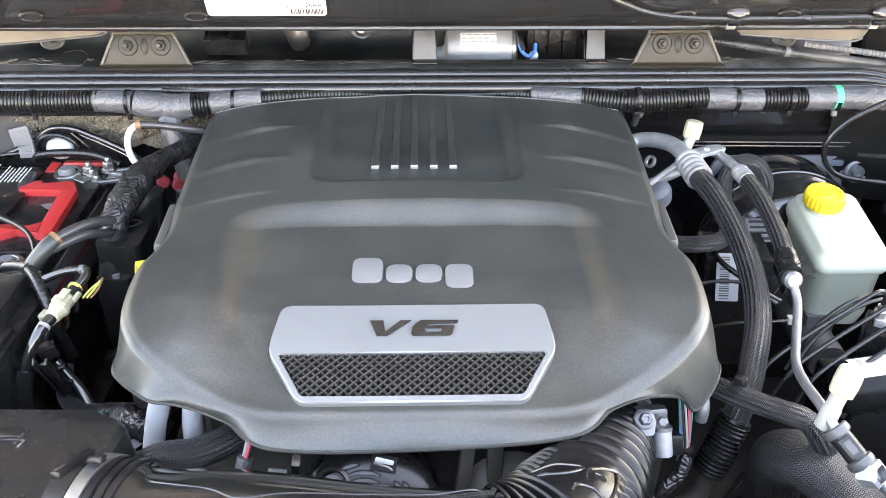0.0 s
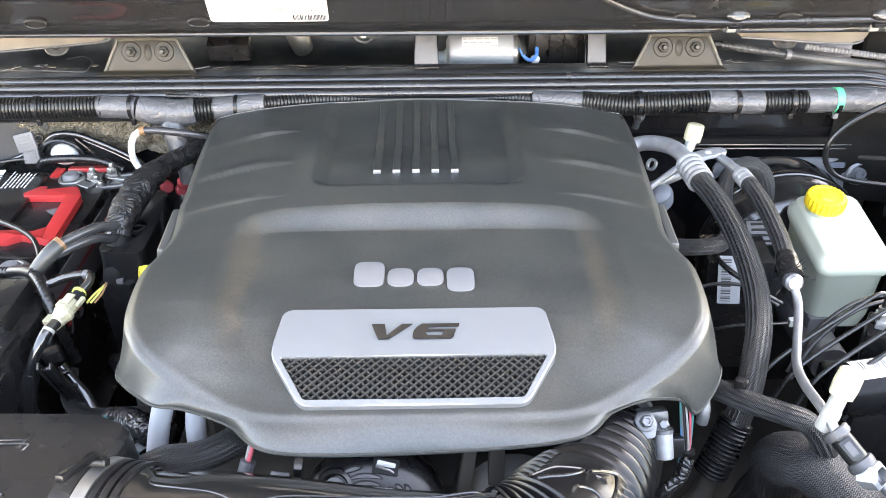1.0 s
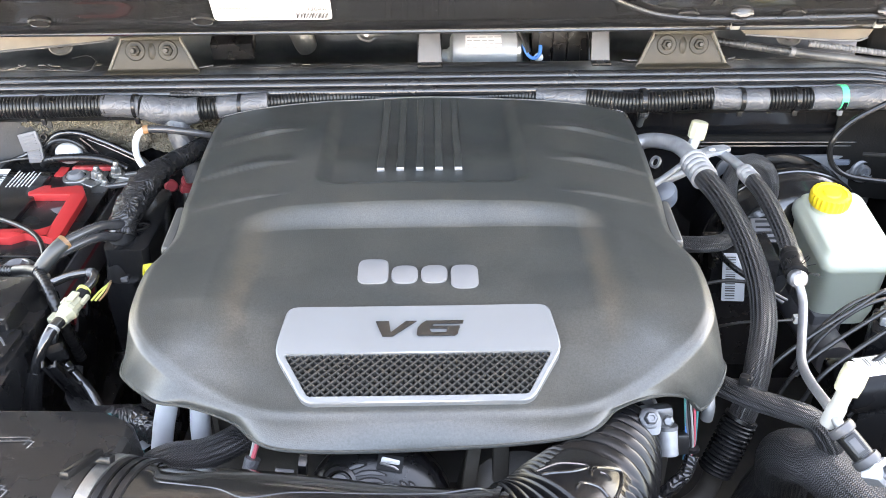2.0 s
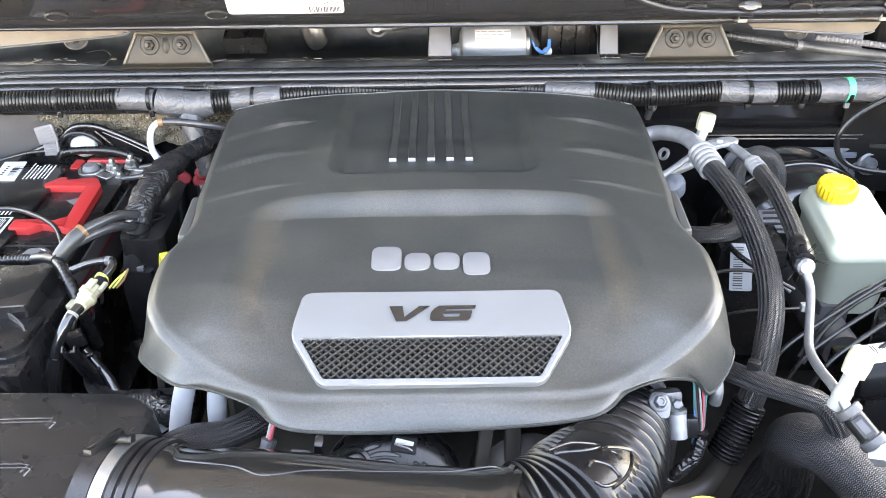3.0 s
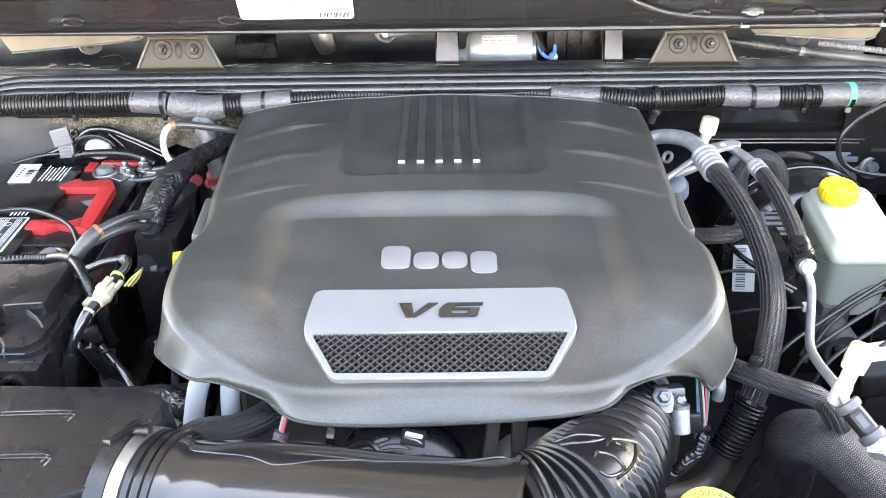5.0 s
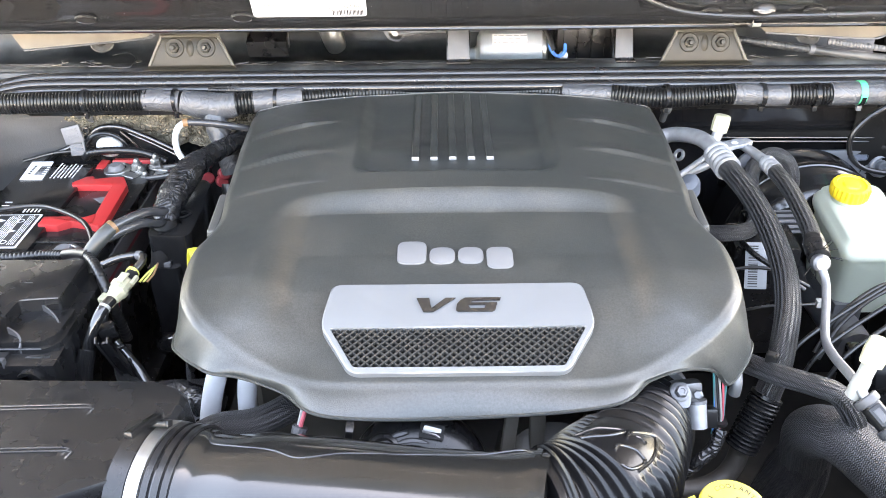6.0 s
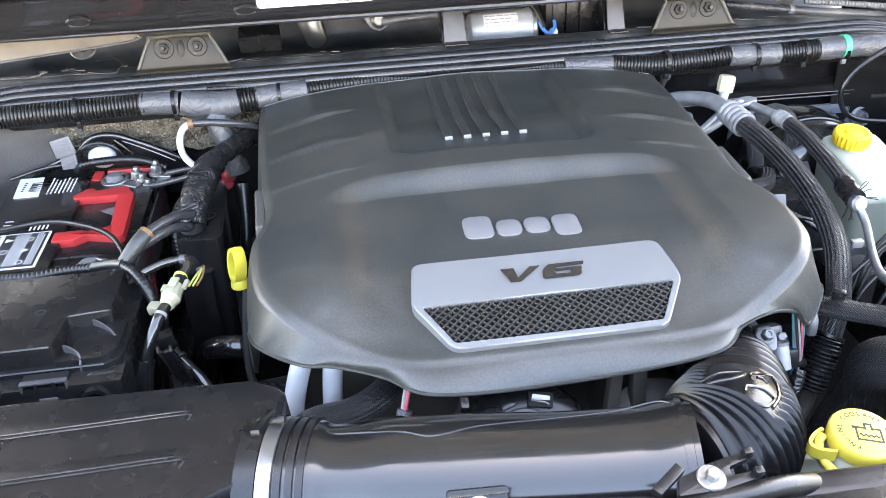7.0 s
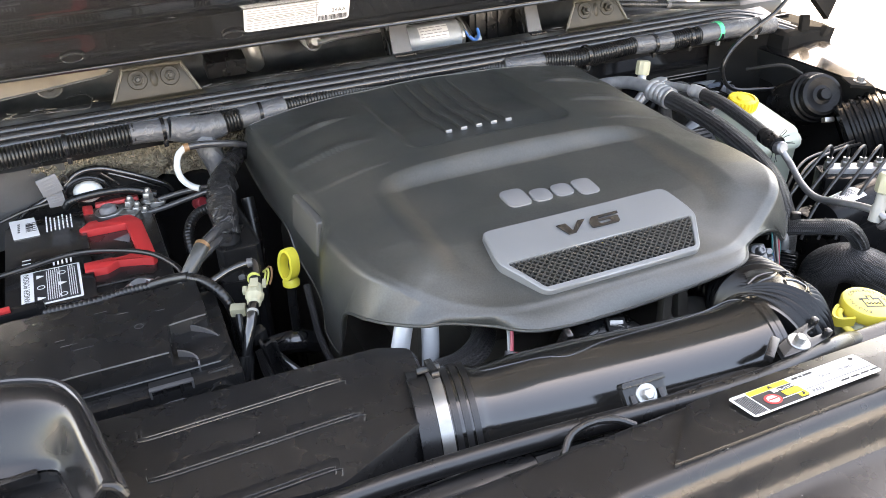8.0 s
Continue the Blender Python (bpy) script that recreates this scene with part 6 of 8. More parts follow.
# ---------------------------------------------------------------- wiring along the firewall
def harness():
    left = thing("wiring_harness", (-0.4, 1.10, 1.09), "black corrugated wiring harness taped along the firewall", "wiring harness")
    loom = rings_wave(0.0048, 0.16, 0.8)
    part("loom", tube([(-0.66, 1.100, 1.100), (-0.58, 1.100, 1.102), (-0.499, 1.100, 1.103), (-0.440, 1.100, 1.104)], 0.0142, 18, 0.0012, wave=loom), LOOM, left)
    part("taped_section", tube([(-0.446, 1.100, 1.104), (-0.420, 1.100, 1.103), (-0.396, 1.100, 1.101)], 0.0150, 22, 0.003, wave=crumpled(1)), TAPE, left, "section wrapped in shiny grey tape")
    part("taped_section", tube([(-0.394, 1.100, 1.102), (-0.372, 1.101, 1.096), (-0.345, 1.103, 1.092), (-0.318, 1.106, 1.094)], lambda s: 0.0165 + 0.003 * math.sin(math.pi * s / 0.08), 22, 0.003, wave=crumpled(2, 0.08)), TAPE, left)
    part("branch", tube([(-0.352, 1.103, 1.090), (-0.348, 1.093, 1.070), (-0.340, 1.085, 1.045), (-0.330, 1.08, 1.00)], 0.016, 18, 0.003, wave=crumpled(7, 0.08)), TAPE, left, "taped branch running down")
    part("loom", tube([(-0.320, 1.106, 1.094), (-0.292, 1.109, 1.095)], 0.0145, 18, 0.0012, wave=loom), LOOM, left)
    part("taped_section", tube([(-0.294, 1.109, 1.095), (-0.262, 1.112, 1.097), (-0.224, 1.115, 1.099)], 0.0152, 22, 0.003, wave=crumpled(3)), TAPE, left)
    part("loom", tube([(-0.226, 1.115, 1.099), (-0.143, 1.125, 1.100), (-0.05, 1.135, 1.098)], 0.0105, 18, 0.0012, wave=loom), LOOM, left)
    part("thin_loom", tube([(-0.360, 1.122, 1.1095), (-0.244, 1.124, 1.107), (-0.139, 1.126, 1.107)], 0.0038, 10, 0.0012, wave=loom), LOOM, left)
    for x in (-0.530, -0.402, -0.262):
        tie = part("cable_tie", lathe([(0.0155, -0.0025), (0.0165, -0.0025), (0.0165, 0.0025), (0.0155, 0.0025)], pose(x, 1.100 if x < -0.3 else 1.112, 1.103 if x < -0.3 else 1.097, 0, 90, 0), 24), BLACK, left)
        part("tie_head", block((0.006, 0.006, 0.010), pose(x, 1.095, 1.079), 0.001), BLACK, tie)
    right = thing("wiring_harness", (0.4, 1.10, 1.09), "black corrugated wiring harness with grey tape and a green band", "wiring harness")
    part("loom", tube([(-0.02, 1.135, 1.098), (0.101, 1.130, 1.099), (0.150, 1.121, 1.100)], 0.009, 16, 0.0012, wave=loom), LOOM, right)
    part("taped_section", tube([(0.148, 1.121, 1.100), (0.217, 1.110, 1.101)], 0.0125, 20, 0.003, wave=crumpled(4)), TAPE, right)
    part("loom", tube([(0.215, 1.110, 1.101), (0.278, 1.101, 1.0985), (0.340, 1.100, 1.101), (0.388, 1.100, 1.104)], 0.0138, 18, 0.0012, wave=loom), LOOM, right)
    part("taped_section", tube([(0.386, 1.100, 1.104), (0.410, 1.100, 1.103), (0.425, 1.100, 1.102)], 0.0152, 22, 0.003, wave=crumpled(5)), TAPE, right)
    part("taped_section", tube([(0.430, 1.100, 1.101), (0.448, 1.100, 1.101), (0.463, 1.100, 1.101)], 0.0152, 22, 0.003, wave=crumpled(6)), TAPE, right)
    part("loom", tube([(0.461, 1.100, 1.101), (0.525, 1.100, 1.102)], 0.0142, 18, 0.0012, wave=loom), LOOM, right)
    part("taped_section", tube([(0.523, 1.100, 1.102), (0.574, 1.100, 1.103), (0.64, 1.102, 1.100), (0.70, 1.108, 1.095)], 0.0162, 22, 0.003, wave=crumpled(8)), TAPE, right)
    part("green_band", tube([(0.561, 1.100, 1.1035), (0.570, 1.100, 1.1035)], 0.0172, 22, 0.003), GREEN, right, "bright green tape band")
    part("thin_loom", tube([(0.115, 1.126, 1.1085), (0.20, 1.124, 1.107), (0.268, 1.122, 1.107)], 0.0038, 10, 0.0012, wave=loom), LOOM, right)
    for x in (0.292, 0.427, 0.503, 0.566, 0.652):
        tie = part("cable_tie", lathe([(0.0160, -0.003), (0.0172, -0.003), (0.0172, 0.003), (0.0160, 0.003)], pose(x, 1.100, 1.1015, 0, 90, 0), 24), BLACK, right)
        part("tie_head", block((0.007, 0.005, 0.008), pose(x, 1.094, 1.079), 0.001), GREY if x > 0.55 else BLACK, tie)
    st = thing("stud", (0.298, 1.09, 1.06), "small threaded stud with a nut on the firewall", "stud")
    part("shank", lathe([(0.005, 0), (0.005, 0.02), (0.008, 0.022), (0.008, 0.028), (0.004, 0.029), (0.003, 0.034), (0, 0.034)], pose(0.296, 1.118, 1.058, 30), 14), DARK_ALU, st)


def insulation():
    ins = thing("insulation_pad", (-0.44, 1.13, 1.03), "torn tan glass-wool insulation on the firewall", "insulation")

    def at(u, v):
        x = -0.62 + 0.36 * u
        z = 1.015 + 0.085 * v
        return (x, 1.146 - 0.010 * math.sin(math.pi * v) + 0.009 * noise.noise((x * 45, z * 60, 1)) + 0.006 * noise.noise((x * 120, z * 120, 4)), z + 0.012 * noise.noise((x * 25, 2, v)))
    part("pad", sheet(at, 120, 36, 0.004), WOOL, ins, smooth=80)
    ins2 = thing("insulation_pad", (0.47, 1.135, 1.07), "thin torn tan insulation edge below the harness", "insulation")
    part("pad", sheet(lambda u, v: (0.40 + 0.14 * u, 1.136 - 0.006 * math.sin(math.pi * v), 1.068 + 0.022 * v + 0.006 * noise.noise((u * 9, 3, 0)) * (1 - v)), 40, 6, 0.003), WOOL, ins2)


def corner_liner():
    g = thing("corner_liner", (-0.64, 1.13, 0.9), "grey dusty felt liner in the bay's rear corner", "liner")
    part("liner", sheet(lambda u, v: (-0.74 + 0.20 * u, 1.135 - 0.05 * (1 - u) ** 2 + 0.006 * noise.noise((u * 4, v * 4, 2)), 0.96 + 0.13 * v), 24, 16, 0.004), FELT, g, smooth=80)
    g2 = thing("corner_liner", (0.66, 1.13, 0.9), "dusty brown-grey liner in the bay's rear corner", "liner")
    part("liner", sheet(lambda u, v: (0.59 + 0.15 * u, 1.140 - 0.06 * u ** 2 + 0.006 * noise.noise((u * 4, v * 4, 7)), 0.93 + 0.155 * v), 24, 16, 0.004), DARK_FELT, g2, smooth=80)


# ---------------------------------------------------------------- cowl things
def wiper_motor():
    w = thing("wiper_motor", (0.09, 1.25, 1.09), "grey wiper motor with a white label in the cowl", "wiper motor")
    part("housing", lathe([(0, 0), (0.018, 0), (0.026, 0.004), (0.0285, 0.010), (0.0285, 0.092), (0.0295, 0.094), (0.0295, 0.099), (0.022, 0.103), (0, 0.104)], pose(0.031, 1.276, 1.116, 0, 90, 0) @ Matrix.Diagonal((1.04, 1.04, 1.03, 1)), 40), MOTOR, w)
    part("nose", lathe([(0, -0.018), (0.010, -0.018), (0.012, -0.004), (0.016, 0)], pose(0.031, 1.276, 1.106, 0, 90, 0), 20), MOTOR, w)
    lab = part("label", sheet(lambda u, v: (0.054 + 0.054 * u, 1.276 - 0.0302 * math.cos(0.30 + 0.85 * v), 1.116 + 0.0302 * math.sin(0.30 + 0.85 * v)), 8, 8), PAPER, w, "white printed label")
    rnd = random.Random(3)
    for k, al in enumerate((0.42, 0.60, 0.78, 0.98)):
        x = 0.056
        while x < 0.098:
            wd = rnd.uniform(0.004, 0.012)
            part("print", sheet(lambda u, v, x=x, wd=wd, al=al: (x + wd * u, 1.276 - 0.0304 * math.cos(al + 0.06 * v), 1.116 + 0.0304 * math.sin(al + 0.06 * v)), 2, 1), GREY_INK, lab)
            x += wd + 0.002
    part("end_cap", lathe([(0.0305, 0), (0.0318, 0.001), (0.0318, 0.006), (0.024, 0.010), (0, 0.011)], pose(0.131, 1.276, 1.116, 0, 90, 0), 40), ZINC, w, "bright end cap of the motor")
    part("connector", block((0.024, 0.030, 0.030), pose(0.168, 1.285, 1.100), 0.003), BLACK, w)
    part("wire", tube([(0.140, 1.262, 1.142), (0.145, 1.250, 1.122), (0.156, 1.247, 1.112), (0.166, 1.250, 1.118), (0.168, 1.262, 1.128)], 0.0030, 8), BLUE, w, "blue wire")
    part("wire_sleeve", tube([(0.134, 1.272, 1.152), (0.141, 1.260, 1.140), (0.149, 1.250, 1.120)], 0.0052, 8), RUBBER, w)
    part("screw", lathe([(0, 0.004), (0.003, 0.004), (0.0034, 0.002), (0.0068, 0.0015), (0.0072, 0)], pose(0.165, 1.252, 1.112, 70), 20), ZINC, w)
    link = thing("wiper_linkage", (-0.05, 1.36, 1.10), "grey steel wiper linkage arm in the cowl", "wiper linkage")
    part("arm", tube([(-0.098, 1.362, 1.118), (-0.078, 1.362, 1.119), (-0.058, 1.362, 1.121), (0.05, 1.362, 1.124)], lambda s: 0.0105 - 0.002 * ease(s / 0.04), 14, flat=0.62), ALU, link)
    part("ear", prism(rounded([(-0.030, 0.016), (-0.010, 0.018), (0.014, 0.010), (0.018, -0.010), (0.004, -0.020), (-0.012, -0.014)], 0.005), 0.005, pose(-0.103, 1.374, 1.118, 72), 0.001), DARK_ALU, link)
    part("pivot", lathe([(0, 0.012), (0.0075, 0.0118), (0.0110, 0.009), (0.0118, 0.005), (0.0132, 0.004), (0.0132, -0.006)], pose(-0.101, 1.366, 1.118, 72), 24), ZINC, link)
    for x in (0.0, 0.248):
        br = thing("wiper_bracket", (x, 1.20, 1.10), "grey steel angle bracket standing in the cowl", "bracket", "cowl brackets")
        k = 0.82 if x == 0.0 else 0.66
        part("upright", prism(rounded([(-0.021 * k, 0), (0.021 * k, 0), (0.018 * k, 0.060), (-0.018 * k, 0.060)], 0.002), 0.003, pose(x, 1.196, 1.120, 66), 0.0006), SLEEVE, br)
        for s in (-1, 1):
            part("flange", block((0.003, 0.020, 0.060), pose(x + s * 0.020 * k, 1.214, 1.112, -28), 0.001), BLACK, br)
        part("foot", block((0.044 * k, 0.016, 0.004), pose(x, 1.188, 1.1225), 0.001), BLACK, br)
    mod = thing("cowl_module", (0.20, 1.30, 1.08), "black ribbed plastic module with red tabs in the cowl", "module")
    part("housing", block((0.10, 0.05, 0.08), pose(0.205, 1.29, 1.09), 0.004), BLACK, mod)
    for k in range(3):
        part("rib", block((0.020, 0.006, 0.06), pose(0.175 + 0.022 * k, 1.262, 1.10), 0.002), BLACK, mod)
    for z in (1.135, 1.158):
        part("red_tab", block((0.014, 0.004, 0.005), pose(0.222, 1.262, z), 0.001), RED, mod, "red locking tab")
    horn = thing("drain_funnel", (-0.21, 1.39, 1.08), "grey curved metal duct end in the cowl", "duct")
    part("duct", tube([(-0.216, 1.40, 1.150), (-0.214, 1.39, 1.122), (-0.208, 1.386, 1.098), (-0.205, 1.392, 1.086)], lambda s: 0.024 - 0.10 * s, 22), ZINC, horn)


def cowl_clutter():
    con = thing("cowl_conduit", (0.50, 1.20, 1.13), "grey taped conduit lying in the cowl corner", "conduit")
    part("conduit", tube([(0.40, 1.215, 1.150), (0.44, 1.205, 1.146), (0.49, 1.195, 1.141), (0.53, 1.190, 1.136)], 0.0056, 14, 0.0012, wave=rings_wave(0.005, 0.12)), COWL, con)
    part("taped_end", tube([(0.525, 1.190, 1.137), (0.555, 1.188, 1.133), (0.60, 1.186, 1.128), (0.68, 1.18, 1.120)], 0.0066, 14, 0.003, wave=crumpled(21, 0.08)), COWL, con)
    part("band", tube([(0.520, 1.1905, 1.138), (0.527, 1.190, 1.137)], 0.0074, 14, 0.002), GREY, con, "pale tape band")
    thin = thing("thin_conduit", (0.62, 1.19, 1.14), "thin corrugated loom in the cowl corner", "conduit")
    part("loom", tube([(0.55, 1.20, 1.146), (0.60, 1.19, 1.142), (0.66, 1.18, 1.136), (0.72, 1.17, 1.130)], 0.0045, 12, 0.001, wave=rings_wave(0.005, 0.2)), GREY, thin)
    rnd = random.Random(12)
    for k in range(26):
        x = rnd.choice((rnd.uniform(-0.62, -0.47), rnd.uniform(-0.33, -0.10), rnd.uniform(0.28, 0.60)))
        leaf = thing("debris_scrap", (x, 1.19, 1.126), "pale dry scrap of leaf litter on the cowl", "debris", "scraps on the cowl")
        w, l = rnd.uniform(0.003, 0.007), rnd.uniform(0.008, 0.026)
        out = [(-l / 2, 0), (-l / 5, w / 2), (l / 4, w / 2.4), (l / 2, rnd.uniform(-0.2, 0.2) * w), (l / 5, -w / 2), (-l / 4, -w / 2.2)]
        part("scrap", prism(out, 0.0008, pose(x, rnd.uniform(1.176, 1.200), 1.1275, rnd.uniform(-10, 14), rnd.uniform(-10, 10), rnd.uniform(-60, 60))), rnd.choice((GREY_DUST, GREY_DUST, TAN, GREY)), leaf)
    for k, (x, l) in enumerate(((-0.60, 0.10), (-0.31, 0.07), (-0.235, 0.05), (-0.17, 0.04), (-0.05, 0.06), (0.05, 0.07), (0.15, 0.06), (0.30, 0.05), (0.42, 0.05))):
        smear = thing("dust_smear", (x, 1.19, 1.1245), "ragged pale dust crust on the cowl lip", "dust", "crusts on the cowl")
        rim = []
        for q in range(14):
            a = 2 * math.pi * q / 14
            r = 1 + 0.45 * noise.noise((math.cos(a) * 2.1, math.sin(a) * 2.1, k * 3.7))
            rim.append((l / 2 * r * math.cos(a), 0.0055 * r * math.sin(a)))
        part("crust", prism(rim, 0.0006, pose(x, 1.190, 1.1246, 0, 0, rnd.uniform(-3, 3))), GREY_DUST, smear)
    for out, at in (([(-0.665, 1.180), (-0.446, 1.1795), (-0.452, 1.170), (-0.462, 1.164), (-0.640, 1.150)], -0.45), ([(0.432, 1.180), (0.646, 1.180), (0.628, 1.158), (0.600, 1.154), (0.452, 1.163)], 0.53)):
        sp = thing("cowl_side_plate", (at, 1.215, 1.17), "metal plate standing behind the hinge bracket, sunlit tan put into its colour", "plate", "plates behind the cowl")
        up = Matrix(((1, 0, 0, 0), (0, 0.5, -1, 0.613), (0, 1, 0, 0), (0, 0, 0, 1)))
        part("plate", prism(rounded(out, 0.006), 0.003, up), TAN, sp)
        part("hem", tube([up @ Vector((*q, 0.003)) for q in out[2:]], 0.0016, 8), DARK_ALU, sp, "pale folded hem of the plate")
    plate = thing("clear_plate", (-0.505, 1.18, 1.125), "crumpled clear plastic edging lying on the cowl", "plate")
    pm = pose(-0.515, 1.190, 1.131, 30, 4, 10)
    quad = [(-0.034, -0.010, 0), (-0.005, -0.012, 0.001), (0.024, -0.013, 0.001), (0.030, -0.004, 0.002), (0.034, 0.004, 0.002), (0.022, 0.014, 0.003), (0.000, 0.010, 0.002)]
    part("edging", tube([pm @ Vector(q) for q in quad], 0.0008, 6), GREY_DUST, plate)
    for x in (-0.535, 0.525):
        nut = thing("cowl_nut", (x, 1.21, 1.12), "dusty round fastener in the cowl", "fastener", "cowl fasteners")
        part("washer", lathe([(0, 0.006), (0.006, 0.006), (0.007, 0.003), (0.016, 0.002), (0.018, 0)], pose(x, 1.215, 1.150, 50) @ Matrix.Diagonal((1, 0.8, 1, 1)), 24), GREY_DUST, nut)
    side = thing("cowl_bracket", (-0.29, 1.21, 1.12), "dark folded bracket beside the hinge in the cowl", "bracket")
    part("fold", block((0.060, 0.030, 0.028), pose(-0.285, 1.218, 1.135, 20), 0.003), BLACK, side)
    part("lug", block((0.016, 0.012, 0.014), pose(-0.278, 1.198, 1.148, 20), 0.002), BLACK, side)


# ---------------------------------------------------------------- left wiring and small things
def left_wiring():
    main = thing("taped_cable", (-0.36, 0.95, 0.95), "thick black cable wrapped in shiny tape", "cable")
    part("cable", tube([(-0.285, 1.100, 1.048), (-0.297, 1.093, 1.052), (-0.310, 1.080, 1.054), (-0.323, 1.050, 1.055), (-0.341, 1.015, 1.057), (-0.350, 0.988, 1.058)], 0.0130, 22, 0.0028, wave=crumpled(11, 0.06)), SMOOTH_TAPE, main)
    part("wrap_end", tube([(-0.3335, 1.030, 1.0562), (-0.3365, 1.023, 1.0567)], 0.0138, 22, 0.002), SMOOTH_TAPE, main, "lapped end of the tape")
    part("taped_section", tube([(-0.347, 0.996, 1.058), (-0.355, 0.965, 1.058), (-0.363, 0.925, 1.051), (-0.367, 0.890, 1.043), (-0.368, 0.874, 1.030)], lambda q: 0.0146 + 0.0035 * math.sin(math.pi * min(1, q / 0.13)), 24, 0.0026, wave=crumpled(12, 0.15)), BLACK_TAPE, main, "crumpled shiny tape wrapping")
    part("lower_section", tube([(-0.367, 0.886, 1.036), (-0.371, 0.868, 1.010), (-0.374, 0.858, 0.985), (-0.375, 0.858, 0.968)], 0.0145, 20, 0.003, wave=crumpled(17, 0.04)), FABRIC, main, "black fabric tape wrapping")
    fork = thing("ground_cable", (-0.39, 0.83, 1.0), "pair of grey-black battery cables joined in a heat-shrink end", "cable")
    part("cable", tube([(-0.364, 0.886, 1.044), (-0.367, 0.870, 1.048), (-0.378, 0.853, 1.057), (-0.393, 0.831, 1.060), (-0.413, 0.808, 1.0575)], 0.0060, 16), GREY_RUBBER, fork)
    part("cable", tube([(-0.368, 0.880, 1.034), (-0.371, 0.862, 1.036), (-0.380, 0.844, 1.0475), (-0.395, 0.822, 1.0515), (-0.413, 0.802, 1.0500)], 0.0060, 16), GREY_RUBBER, fork)
    part("heat_shrink", tube([(-0.409, 0.812, 1.057), (-0.415, 0.803, 1.054), (-0.427, 0.795, 1.042), (-0.439, 0.790, 1.026), (-0.444, 0.788, 1.012)], lambda q: 0.0092 - 0.022 * q, 20), SHRINK, fork, "grey heat-shrink sleeve")
    part("resin_ring", tube([(-0.4065, 0.8155, 1.0583), (-0.4095, 0.8115, 1.0572)], 0.0094, 20, 0.001, wave=crumpled(19, 0.08)), BROWN, fork, "amber resin at the sleeve's mouth")
    pos = thing("positive_cables", (-0.40, 1.07, 1.02), "two dark cables leaving the rear battery clamp", "cable")
    part("cable", tube([(-0.428, 1.080, 1.008), (-0.405, 1.073, 1.014), (-0.380, 1.058, 1.022), (-0.350, 1.045, 1.028)], 0.0042, 12), GREY_RUBBER, pos)
    part("cable", tube([(-0.448, 1.052, 1.004), (-0.420, 1.047, 1.010), (-0.390, 1.042, 1.018), (-0.352, 1.030, 1.030)], 0.0042, 12), GREY_RUBBER, pos)
    thin = thing("sensor_cable", (-0.5, 0.88, 1.03), "thin dark cable lying across the battery", "cable")
    part("cable", tube([(-0.70, 0.905, 1.022), (-0.60, 0.925, 1.024), (-0.545, 0.922, 1.030), (-0.500, 0.895, 1.036), (-0.462, 0.862, 1.038), (-0.440, 0.825, 1.035), (-0.434, 0.800, 1.030)], 0.0031, 12), RUBBER, thin)
    lm = thing("fuse_box_loom", (-0.47, 0.80, 1.01), "black corrugated loom between battery and fuse box", "cable")
    part("loom", tube([(-0.590, 0.834, 1.008), (-0.546, 0.824, 1.012), (-0.501, 0.825, 1.015), (-0.466, 0.812, 1.022)], 0.0062, 14, 0.00125, wave=rings_wave(0.0050, 0.15)), LOOM, lm)
    part("sleeve", tube([(-0.470, 0.814, 1.022), (-0.450, 0.802, 1.030), (-0.430, 0.785, 1.038)], 0.0072, 14), RUBBER, lm)
    part("loom", tube([(-0.434, 0.789, 1.037), (-0.415, 0.764, 1.038), (-0.401, 0.744, 1.026), (-0.394, 0.738, 1.0), (-0.390, 0.745, 0.95)], 0.0058, 14, 0.00125, wave=rings_wave(0.0050, 0.10)), LOOM, lm)
    part("plug", block((0.050, 0.016, 0.014), pose(-0.612, 0.838, 1.006, 0, 0, 4), 0.003), BLACK, lm)
    part("red_lock", block((0.012, 0.010, 0.004), pose(-0.628, 0.836, 1.020, 0, 0, 4), 0.001), RED, lm, "red locking tab")
    cn = thing("sensor_connector", (-0.368, 0.72, 0.98), "cream plastic connectors on black-sleeved wires", "connector")
    axis = Vector((0.010, 0.034, 0.006)).normalized()
    m = Matrix.Translation((-0.372, 0.716, 1.037)) @ axis.to_track_quat("Z", "Y").to_matrix().to_4x4() @ Matrix.Scale(0.76, 4)
    body = part("plug", lathe([(0.0070, -0.021), (0.0100, -0.019), (0.0118, -0.008), (0.0135, -0.006), (0.0135, 0.000), (0.0112, 0.002), (0.0112, 0.016), (0.0088, 0.019), (0.004, 0.0195)], m, 10), CREAM, cn)
    part("lock_tab", block((0.006, 0.006, 0.016), m @ pose(-0.0135, 0.004, 0.010), 0.0015), CREAM, body)
    part("lock_tab", block((0.007, 0.008, 0.012), m @ pose(0.0140, 0.001, 0.004), 0.0015), CREAM, body)
    part("key_rail", block((0.012, 0.003, 0.018), m @ pose(0, 0.0118, 0.004), 0.0008), CREAM, body)
    part("side_plug", block((0.017, 0.012, 0.011), pose(-0.391, 0.724, 1.013, 10, 0, -20), 0.002), CREAM, cn)
    part("side_cable", tube([(-0.392, 0.719, 1.015), (-0.394, 0.709, 1.002), (-0.394, 0.702, 0.975)], 0.004, 10), RUBBER, cn)
    part("neck", tube([(-0.369, 0.728, 1.039), (-0.365, 0.742, 1.041)], 0.0066, 16), MATT, cn)
    part("ring", tube([(-0.3665, 0.741, 1.041), (-0.3655, 0.7445, 1.0415)], 0.0074, 18, 0.001), LIME, cn, "pale yellow band")
